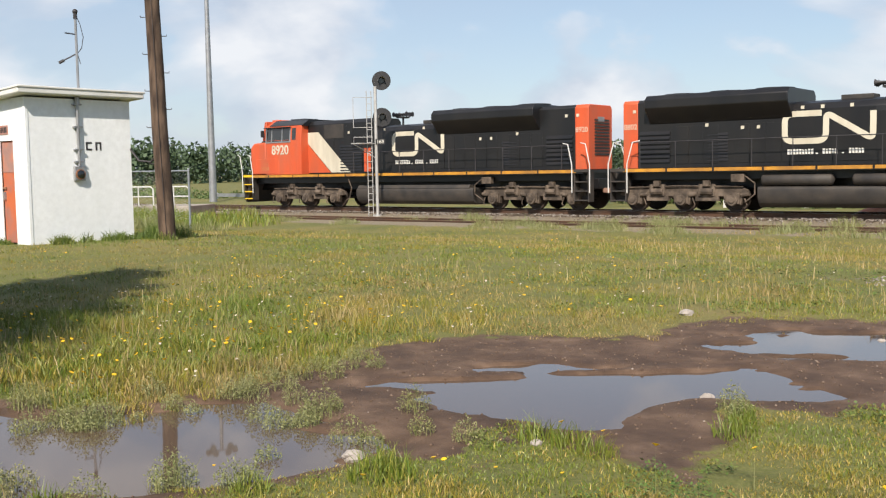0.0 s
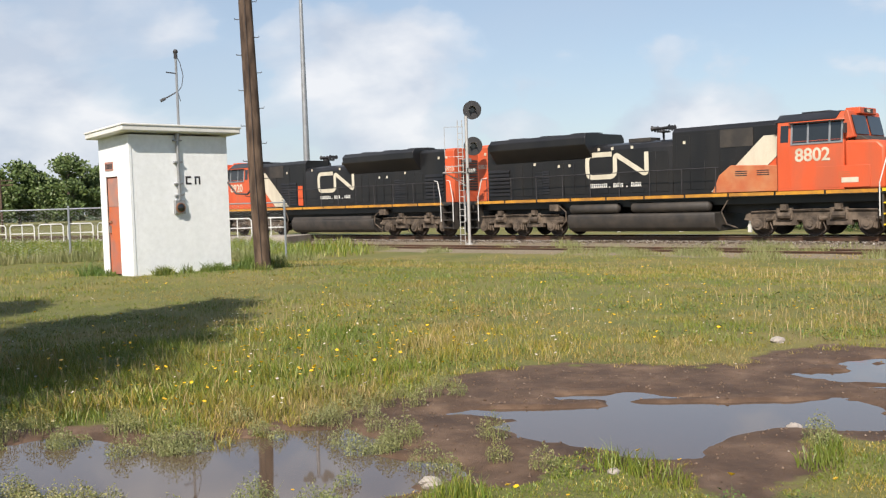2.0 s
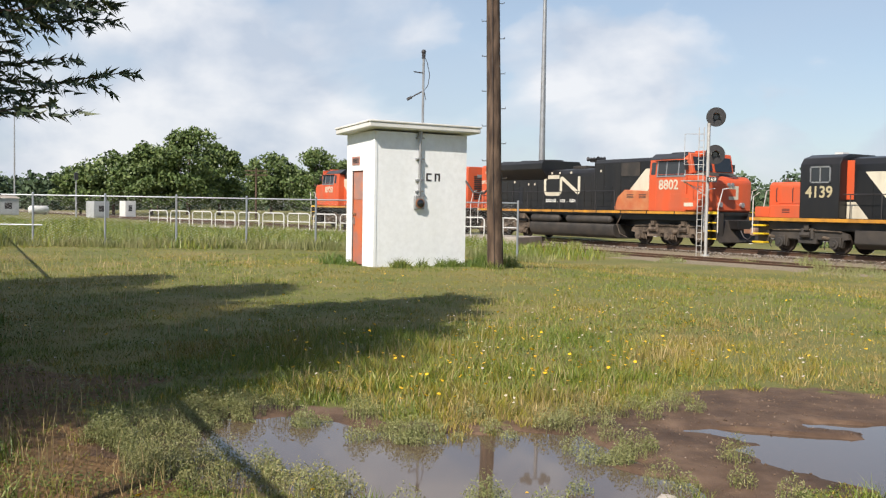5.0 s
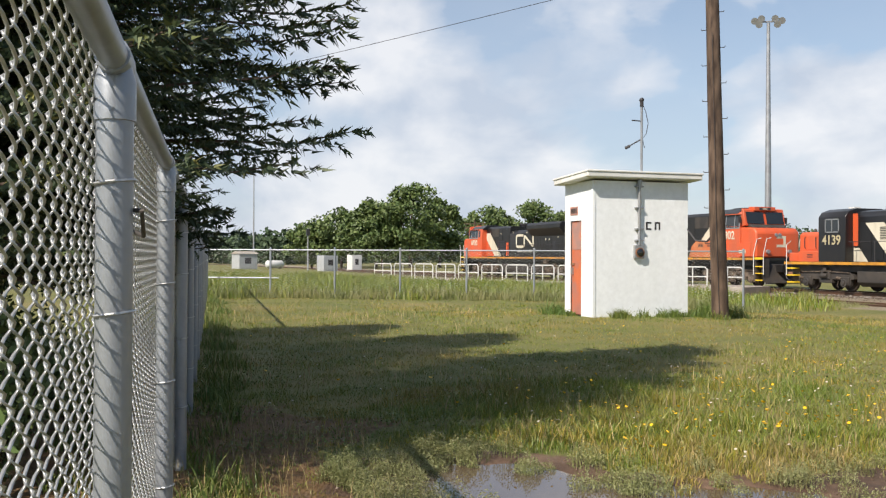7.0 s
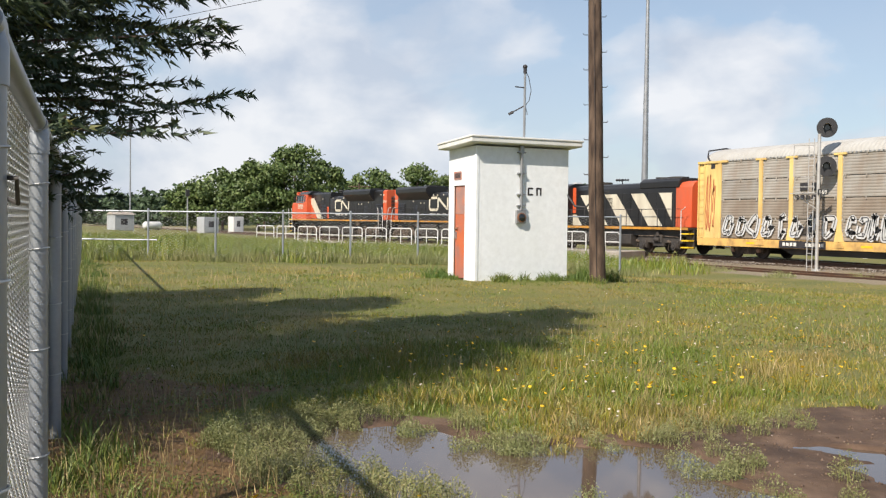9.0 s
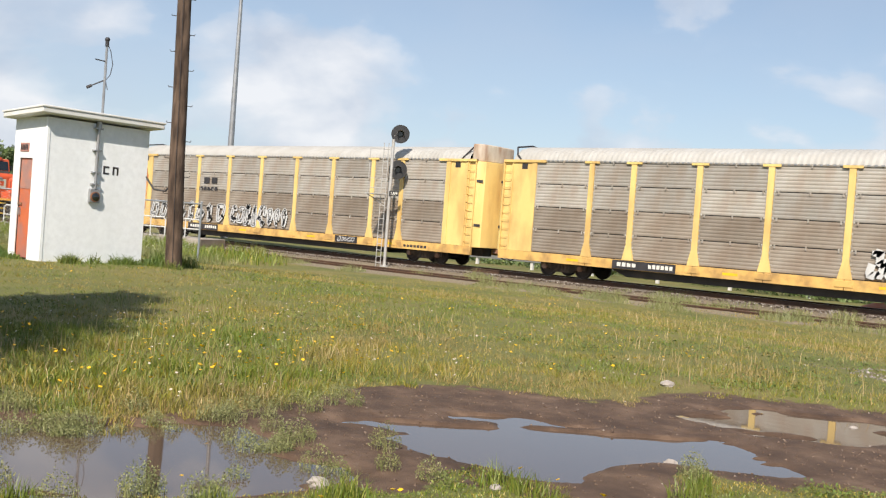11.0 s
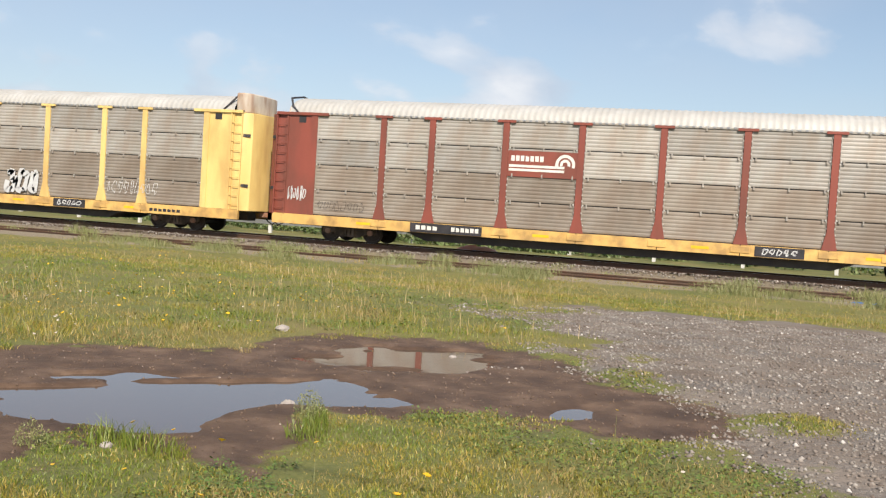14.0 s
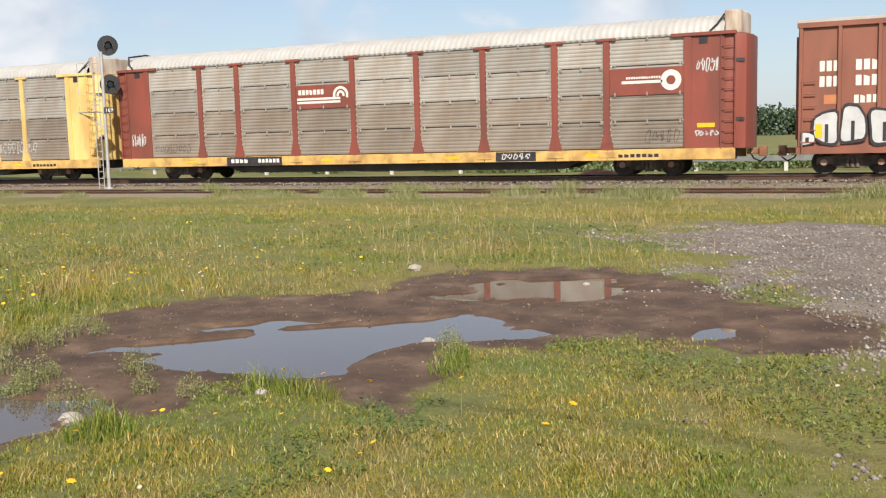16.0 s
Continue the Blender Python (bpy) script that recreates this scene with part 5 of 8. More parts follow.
    # ends: side panel, ladder, rounded doors, dark roof rim
    for e in (-1, 1):
        for s in (-1, 1):
            part("end_panel", B().box(min(e * 12.0, e * 13.1), max(e * 12.0, e * 13.1), min(s * 1.42, s * 1.49), max(s * 1.42, s * 1.49), 0.99, 4.84), paint, root)
            part("end_post", B().box(min(e * 11.75, e * 12.0), max(e * 11.75, e * 12.0), min(s * 1.42, s * 1.53), max(s * 1.42, s * 1.53), 0.99, 4.84), paint, root)
            part("end_header", B().box(min(e * 11.3, e * 13.5), max(e * 11.3, e * 13.5), min(s * 1.42, s * 1.56), max(s * 1.42, s * 1.56), 4.84, 4.95), paint, root)
            part("hatch", B().box(min(e * 12.25, e * 12.55), max(e * 12.25, e * 12.55), min(s * 1.49, s * 1.497), max(s * 1.49, s * 1.497), 4.55, 4.8), INKBLACK, root)
            ld = B()
            for x in (12.98, 13.45):
                ld.box(min(e * x, e * (x + 0.04)), max(e * x, e * (x + 0.04)), min(s * 1.46, s * 1.53), max(s * 1.46, s * 1.53), 0.95, 4.85)
            for k in range(10):
                ld.cyl((e * 13.0, s * 1.52, 1.2 + k * 0.36), (e * 13.48, s * 1.52, 1.2 + k * 0.36), 0.012, 6)
            part("ladder", ld, paint, root)
        dr = [(-1.44, 13.0), (-1.44, 13.45), (-1.2, 13.8), (-0.6, 13.95), (0.6, 13.95), (1.2, 13.8), (1.44, 13.45), (1.44, 13.0)]
        part("end_door", B().prism([(e * p, q) for q, p in dr], "z", 0.95, 4.86), paint, root, "rounded steel end doors", bev=0.02)
        for z in (1.9, 3.9):
            part("door_slot", B().box(min(e * 13.62, e * 13.66), max(e * 13.62, e * 13.66), -1.36, 1.36, z, z + 0.12)
                 .prism([(e * 13.5, -1.40), (e * 13.75, -1.27), (e * 13.76, -1.29), (e * 13.5, -1.425)], "z", z, z + 0.12), INKBLACK, root)
        cap = [(e * (13.08 + (p - 13.0) * 0.68), q * 0.93) for q, p in dr]
        if e > 0:
            part("roof_end", B().prism(cap, "z", 4.87, 5.66), RUSTWHITE, root, "rust-streaked white roof end", bev=0.05)
        else:
            part("roof_end", B().prism([(-1.40, 4.87), (-1.38, 5.04), (-1.2, 5.26), (-0.5, 5.52), (0.5, 5.52), (1.2, 5.26), (1.38, 5.04), (1.40, 4.87)], "x", -13.05, -12.9), RUSTWHITE, root, "rust-streaked white roof end")
        part("roof_rim", B().tube([(e * 12.62, -1.5, 4.96), (e * 12.85, -1.46, 5.18), (e * 13.05, -1.22, 5.52), (e * 13.12, 0, 5.70), (e * 13.05, 1.22, 5.52), (e * 12.85, 1.46, 5.18), (e * 12.62, 1.5, 4.96)], 0.04, 6), INKBLACK, root, "black roof rim")
        coupler(root, e * 13.7, e)
        freight_truck(root, e * 10.35)
    # painted data panels on the sill
    flat("data_panel", [(-7.7, 0.62), (-4.9, 0.62), (-4.9, 0.965), (-7.7, 0.965)], -1.548, INKBLACK, root)
    bars("marking_bar", -7.5, -6.6, 0.72, 0.88, -1.553, 4, WHITE, root, rng)
    bars("marking_bar", -6.1, -5.0, 0.72, 0.88, -1.553, 6, WHITE, root, rng)
    flat("data_panel", [(4.7, 0.62), (6.3, 0.62), (6.3, 0.965), (4.7, 0.965)], -1.524, INKBLACK, root)
    scrawl("sprayed_tag", 4.9, 6.1, 0.68, 0.92, -1.53, 5, 0.02, SILVER, root, seed)
    bars("marking_bar", 9.4, 10.9, 0.70, 0.82, -1.526, 7, INKBLACK, root, rng)
    for x in (-9.9, -3.0, 2.6, 8.2):
        flat("sill_patch", [(x, 0.74), (x + 0.6, 0.74), (x + 0.6, 0.84), (x, 0.84)], -1.524, STEPYELLOW, root)
    return root


def box_car():
    root = thing("boxcar", "brown ribbed boxcar with white lettering bars and sprayed graffiti", "railcar")
    X = lambda a: a - 8.5
    part("body", B().box(X(0.05), X(16.95), -1.42, 1.42, 0.95, 5.02), BOXBROWN, root, bev=0.02)
    part("side_sill", B().box(X(0.0), X(17.0), -1.47, 1.47, 0.72, 0.98), BOXBROWN, root)
    part("roof", B().prism([(-1.46, 5.02), (-1.46, 5.12), (0, 5.28), (1.46, 5.12), (1.46, 5.02)], "x", X(0), X(17)), ROOFGALV, root, "pale galvanised roof", bev=0.01)
    for s in (-1, 1):
        for k in range(15):
            a = 0.12 + k * 1.2
            part("side_post", B().prism([(X(a) - 0.08, s * 1.42), (X(a) - 0.05, s * 1.50), (X(a) + 0.05, s * 1.50), (X(a) + 0.08, s * 1.42)], "z", 0.98, 4.90), BOXBROWN, root)
        part("top_rail", B().box(X(0), X(17), min(s * 1.4, s * 1.51), max(s * 1.4, s * 1.51), 4.86, 5.02), BOXBROWN, root)
    rng = random.Random(8)
    for z, n in ((3.42, 3), (2.92, 3)):
        bars("marking_bar", X(0.68), X(1.32), z, z + 0.34, -1.424, n, WHITE, root, rng)
        bars("marking_bar", X(1.78), X(2.5), z, z + 0.34, -1.424, n, WHITE, root, rng)
    flat("number_patch", [(X(0.85), 2.35), (X(1.25), 2.35), (X(1.25), 2.65), (X(0.85), 2.65)], -1.424, FADED, root)
    bars("marking_bar", X(1.75), X(2.5), 2.36, 2.62, -1.424, 4, WHITE, root, rng)
    # graffiti: plump silver shapes with black outlines
    for c, w, h in ((0.95, 0.42, 1.15), (1.75, 0.42, 1.3), (2.7, 0.5, 1.2), (0.35, 0.25, 0.45), (3.8, 0.6, 1.2)):
        for r, y, mt in ((1.0, -1.508, INKBLACK), (0.84, -1.514, SILVER)):
            pts = []
            for k in range(22):
                t = 2 * math.pi * k / 22
                q = 1 + 0.12 * math.sin(3 * t + c * 5)
                pts.append((X(c) + w * r * q * math.copysign(abs(math.cos(t)) ** 0.6, math.cos(t)), 1.0 + h / 2 + h / 2 * r * q * math.copysign(abs(math.sin(t)) ** 0.6, math.sin(t))))
            flat("sprayed_shape", pts, y, mt, root)
        flat("sprayed_bar", [(X(c) - 0.05, 1.1), (X(c) + 0.06, 1.1), (X(c) + 0.06, 1.0 + h * 0.6), (X(c) - 0.05, 1.0 + h * 0.6)], -1.519, INKBLACK, root)
    flat("yellow_patch", [(X(0.6), 1.25), (X(0.82), 1.25), (X(0.82), 1.7), (X(0.6), 1.7)], -1.522, STEPYELLOW, root)
    ld = B()
    for k in range(6):
        ld.cyl((X(0.2), -1.52, 1.1 + k * 0.4), (X(0.62), -1.52, 1.1 + k * 0.4), 0.018, 6)
    ld.box(X(0.17), X(0.21), -1.53, -1.43, 0.7, 3.2)
    part("ladder", ld, BOXBROWN, root)
    part("end_post", B().box(X(0.02) - 0.06, X(0.02), -1.2, 1.2, 1.2, 4.6), BOXBROWN, root)
    freight_truck(root, X(1.75))
    freight_truck(root, X(15.25))
    coupler(root, X(0.0), -1)
    return root


# vehicles and their centre along the train
lead = road_locomotive("8920", -1, False, 1, 21.2, 1.2, 1.25, 4.0)
tagged(lead, "black and orange-red six-axle locomotive leading the train", group="road locomotives")
second = road_locomotive("8802", 1, True, 2, 19.95, 0.0, 1.4, 3.9)
tagged(second, "black and orange-red six-axle locomotive with faded equipment box", group="road locomotives")
switcher = switch_locomotive("4139")
rack_a = auto_rack("weathered grey autorack with yellow posts and sprayed graffiti", AUTOYEL, False, 11)
rack_b = auto_rack("weathered grey autorack with pale yellow posts and ends", AUTOYEL, False, 12)
rack_c = auto_rack("weathered grey autorack with oxide-red posts and ends", AUTORED, True, 13)
boxcar = box_car()
# brand panels and tags on the racks
f1 = [(-4.1, 2.9), (-1.5, 2.9), (-1.5, 3.84), (-4.1, 3.84)]
flat("sign_panel", f1, -1.50, AUTORED, rack_c, "red sign panel with white bars")
flat("sign_panel", [(9.12, 2.9), (11.75, 2.9), (11.75, 3.84), (9.12, 3.84)], -1.50, AUTORED, rack_c, "red sign panel with white bars")
rng = random.Random(4)
bars("sign_bar", -4.0, -2.75, 3.46, 3.66, -1.506, 7, WHITE, rack_c, rng)
for z in (3.10, 3.24):
    flat("sign_line", [(-4.05, z), (-2.0, z), (-2.0, z + 0.09), (-4.05, z + 0.09)], -1.506, WHITE, rack_c)


def wheel_mark(cx, cz, r, a0, a1, y, root):
    b = B()
    for rr, w in ((r, 0.11), (r * 0.52, 0.10)):
        prev = None
        for k in range(15):
            a = radians(a0 + (a1 - a0) * k / 14)
            p = [(cx + q * math.cos(a), y, cz + q * math.sin(a)) for q in (rr, rr - w)]
            if prev:
                b.quad(prev[0], p[0], p[1], prev[1])
            prev = p
    part("sign_arc", b, WHITE, root, smooth=False)


wheel_mark(-1.98, 3.40, 0.36, -20, 200, -1.506, rack_c)
flat("sign_line", [(9.55, 3.30), (11.0, 3.30), (11.0, 3.40), (9.55, 3.40)], -1.506, WHITE, rack_c)
bars("sign_bar", 9.7, 10.95, 3.46, 3.54, -1.506, 14, WHITE, rack_c, rng)
flat("sign_disc", [(11.3 + 0.36 * math.cos(k * 0.3), 3.38 + 0.36 * math.sin(k * 0.3)) for k in range(21)], -1.506, WHITE, rack_c)
flat("sign_disc", [(11.3 + 0.16 * math.cos(k * 0.3), 3.38 + 0.16 * math.sin(k * 0.3)) for k in range(21)], -1.511, AUTORED, rack_c)
scrawl("sprayed_tag", -12.9, -12.1, 1.5, 2.1, -1.50, 6, 0.02, SILVER, rack_c, 21)
scrawl("sprayed_tag", 12.15, 12.95, 3.6, 4.1, -1.50, 5, 0.018, SILVER, rack_c, 22)
scrawl("sprayed_tag", 12.1, 12.95, 1.4, 1.6, -1.50, 5, 0.02, SILVER, rack_c, 23)
flat("notice_plate", [(12.2, 1.7), (12.8, 1.7), (12.8, 1.85), (12.2, 1.85)], -1.50, STEPYELLOW, rack_c)
scrawl("sprayed_tag", -11.6, -9.6, 1.2, 1.6, -1.50, 8, 0.007, DARKSTEEL, rack_c, 24)
scrawl("sprayed_tag", 10.4, 11.6, 1.2, 1.7, -1.50, 5, 0.008, DARKSTEEL, rack_c, 25)
scrawl("sprayed_tag", 7.3, 9.8, 1.3, 1.9, -1.55, 9, 0.010, RAILWHITE, rack_b, 26)
for x0, x1, sd in ((-11.6, -4.4, 31), (-3.8, 1.0, 32)):
    scrawl("sprayed_shape", x0, x1, 1.05, 2.2, -1.555, 8, 0.13, SILVER, rack_a, sd)
    scrawl("sprayed_outline", x0, x1, 1.0, 2.3, -1.56, 8, 0.022, INKBLACK, rack_a, sd)
scrawl("sprayed_tag", -12.9, -12.2, 1.2, 4.4, -1.50, 3, 0.03, FADED, rack_a, 33)
scrawl("sprayed_shape", 2.2, 4.0, 1.1, 2.1, -1.555, 3, 0.13, SILVER, rack_b, 34)
bars("sign_bar", -7.2, -5.2, 2.9, 3.1, -1.50, 6, INKBLACK, rack_a, rng)
bars("sign_bar", -6.6, -5.2, 3.3, 3.65, -1.50, 2, INKBLACK, rack_a, rng)

TRAIN = [(lead, -11.95, 0), (second, 10.65, 180), (switcher, 30.2, 0), (rack_a, 52.45, 0), (rack_b, 81.0, 0), (rack_c, 109.5, 0), (boxcar, 133.45, 0)]
RUN = [(0.0, -19.6), (1.5, -29.25), (3.5, -42.05), (5.25, -53.85), (7.0, -65.8), (9.0, -79.5), (11.0, -93.2), (12.5, -103.5), (14.5, -117.25), (16.0, -127.6)]


def run_at(t):
    for (a, p), (b, q) in zip(RUN, RUN[1:]):
        if t <= b:
            return p + (q - p) * (t - a) / (b - a)
    return RUN[-1][1]


def motions():
    for ob, off, turn in TRAIN:
        walk(ob, [(t, pose(p + off, TRACK_Y + bend(p + off), RAIL, 0, 0, turn + slew(p + off))) for t, p in RUN])
        wheels = [w for w in WHEELS if w[0].parent.parent == ob]
        way = 1 if turn == 0 else -1
        for w, x, r in wheels:
            walk(w, [(k * 0.1, pose(x, 0, r) @ pose(0, 0, 0, 0, math.degrees(way * (run_at(k * 0.1) - RUN[0][1]) / r), 0)) for k in range(161)])


# ---- hut, poles and signal ----
def hut():
    root = thing("signal_hut", "small white-painted equipment hut with flat overhanging roof and peeling orange door", "hut")
    x0, x1, y0, y1, z0, z1 = -21.82, -20.4, 10.95, 13.52, 0.0, 3.36
    part("base", B().box(x0 - 0.05, x1 + 0.05, y0 - 0.05, y1 + 0.05, -0.05, 0.16), CONCRETE, root, bev=0.02)
    dx0, dx1, dz = -21.5, -20.93, 2.44
    w = B()  # door wall with its opening, then the other walls
    w.box(x0, dx0, y0, y0 + 0.12, z0, z1).box(dx1, x1, y0, y0 + 0.12, z0, z1).box(dx0, dx1, y0, y0 + 0.12, dz, z1)
    part("wall", w, PAINTWHITE, root, "white-painted door wall")
    part("wall", B().box(x1 - 0.12, x1, y0 + 0.12, y1, z0, z1), PAINTWHITE, root)
    part("wall", B().box(x0, x0 + 0.12, y0 + 0.12, y1, z0, z1), PAINTWHITE, root)
    part("wall", B().box(x0 + 0.12, x1 - 0.12, y1 - 0.12, y1, z0, z1), PAINTWHITE, root)
    part("corner_trim", B().box(x1 - 0.08, x1 + 0.012, y0 - 0.012, y0 + 0.07, z0 + 0.1, z1), PAINTWHITE, root, bev=0.01)
    rf = B().prism([(x0 - 0.10, 3.32), (x1 + 0.26, 3.42), (x1 + 0.26, 3.55), (x0 - 0.10, 3.45)], "y", y0 - 0.27, y1 + 0.24)
    part("roof", rf, ROOFWHITE, root, "white flat roof with deep fascia", bev=0.025)
    part("roof_drip", B().prism([(x0 - 0.12, 3.44), (x1 + 0.28, 3.54), (x1 + 0.28, 3.585), (x0 - 0.12, 3.485)], "y", y0 - 0.29, y1 + 0.26), ROOFWHITE, root, bev=0.01)
    fr = B().box(dx0 - 0.05, dx0, y0 - 0.02, y0 + 0.1, 0.15, dz + 0.05).box(dx1, dx1 + 0.05, y0 - 0.02, y0 + 0.1, 0.15, dz + 0.05).box(dx0, dx1, y0 - 0.02, y0 + 0.1, dz, dz + 0.05)
    part("door_frame", fr, PAINTWHITE, root)
    d = part("door", B().box(dx0 + 0.01, dx1 - 0.01, y0 + 0.02, y0 + 0.06, 0.2, dz - 0.01), DOORORANGE, root, "peeling orange metal door")
    part("door_panel", B().box(dx0 + 0.03, dx1 - 0.03, y0 + 0.012, y0 + 0.021, 1.75, dz - 0.04), DOORFADE, d, "faded brownish upper door")
    part("handle", B().box(dx0 + 0.07, dx0 + 0.11, y0 - 0.03, y0 + 0.02, 1.15, 1.32), GREYMETAL, d)
    part("padlock_hasp", B().box(dx0 + 0.02, dx0 + 0.16, y0 - 0.015, y0 + 0.02, 1.38, 1.43), RUST, d)
    for z in (0.5, 1.3, 2.1):
        part("hinge", B().cyl((dx1 - 0.02, y0 + 0.005, z), (dx1 - 0.02, y0 + 0.005, z + 0.12), 0.018, 8), GREYMETAL, d)
    part("door_sign", B().box(dx0 - 0.02, dx0 + 0.36, y0 - 0.015, y0, 2.58, 2.78), DOORFADE, root, "small faded door sign")
    for k in range(5):
        part("sign_bar", B().box(dx0 + 0.01 + k * 0.066, dx0 + 0.055 + k * 0.066, y0 - 0.019, y0 - 0.014, 2.62, 2.74), INKBLACK, root)
    # conduit, meter and marks on the long wall
    part("conduit", B().tube([(x1 + 0.06, 12.15, 3.40), (x1 + 0.06, 12.15, 1.86)], 0.035, 10).cyl((x1 + 0.06, 12.15, 3.25), (x1 + 0.06, 12.15, 3.40), 0.06, 10), GREYMETAL, root, "grey steel conduit")
    for z in (3.22, 2.72, 2.22, 1.95):
        part("bracket", B().box(x1, x1 + 0.09, 12.05, 12.25, z, z + 0.035), GREYMETAL, root)
    mb = part("meter_box", B().box(x1, x1 + 0.08, 12.02, 12.28, 1.54, 1.86), GREYMETAL, root, "grey electricity meter box", bev=0.01)
    part("meter_glass", B().disc_profile((x1 + 0.08, 12.15, 1.68), "x", [(0, 0.095), (0.03, 0.095), (0.05, 0.07), (0.055, 0.01)], 18), WINDOW, mb)
    part("meter_ring", B().disc_profile((x1 + 0.08, 12.15, 1.68), "x", [(0, 0.115), (0.03, 0.115), (0.031, 0.09)], 18), RUST, mb)
    for ya in (12.36, 12.60):
        part("painted_mark", B().box(x1, x1 + 0.006, ya, ya + 0.045, 2.22, 2.41).box(x1, x1 + 0.006, ya + 0.045, ya + 0.15, 2.37, 2.41)
             .box(x1, x1 + 0.006, ya + (0.045 if ya < 12.5 else 0.11), ya + 0.15, 2.22, 2.26 if ya < 12.5 else 2.37), INKBLACK, root)
    # aerial on the roof
    am = part("aerial_mast", B().cyl((-20.75, 12.45, 3.4), (-20.75, 12.45, 5.35), 0.03, 8), GREYMETAL, root)
    part("aerial_head", B().ball((-20.75, 12.45, 5.36), 0.06).cyl((-20.75, 12.45, 5.2), (-20.75, 12.45, 5.34), 0.045, 8), INKBLACK, am)
    part("aerial_arm", B().cyl((-20.75, 12.45, 4.42), (-20.9, 12.13, 4.22), 0.016, 6).cyl((-20.87, 12.2, 4.26), (-20.92, 12.1, 4.2), 0.035, 8), INKBLACK, am)
    part("aerial_arm", B().cyl((-20.75, 12.45, 4.85), (-20.75, 12.18, 4.86), 0.016, 6), INKBLACK, am)
    part("aerial_cable", B().tube([(-20.75, 12.45, 5.3), (-20.72, 12.54, 5.1), (-20.7, 12.60, 4.8), (-20.72, 12.56, 4.55), (-20.75, 12.47, 4.42), (-20.73, 12.52, 4.2)], 0.009, 5), INKBLACK, am)
    return root


hut()


def utility_pole():
    root = thing("utility_pole", "tall creosoted wooden utility pole with iron climbing pegs", "pole")
    foot, top = Vector((-19.66, 13.92, -0.1)), Vector((-19.78, 13.66, 11.0))
    pts = [foot + (top - foot) * (k / 8) + Vector((0.02 * math.sin(k * 1.7), 0.015 * math.cos(k * 2.1), 0)) for k in range(9)]
    part("post", B().tube(pts, 0.20, 16, 0.135), POLEWOOD, root, "brown weathered post")
    side = Vector((0.6, 0.8, 0))
    for k in range(22):
        z = 1.9 + k * 0.42
        s = 1 if k % 2 else -1
        c = foot + (top - foot) * ((z + 0.1) / 11.1)
        r = 0.20 - 0.065 * z / 11
        part("climbing_peg", B().tube([c + side * s * (r - 0.03), c + side * s * (r + 0.10), c + side * s * (r + 0.11) + Vector((0, 0, 0.035))], 0.010, 5), DARKSTEEL, root)
    part("ground_cable", B().tube([c2 + Vector((0.16, -0.14, 0)) for c2 in pts[:6]], 0.006, 5), INKBLACK, root)
    part("service_cable", B().tube([(-20.45, 13.50, 2.30), (-20.2, 13.6, 1.98), (-19.95, 13.75, 1.95), (-19.75, 13.80, 2.12)], 0.025, 6), INKBLACK, root)
    return root


utility_pole()


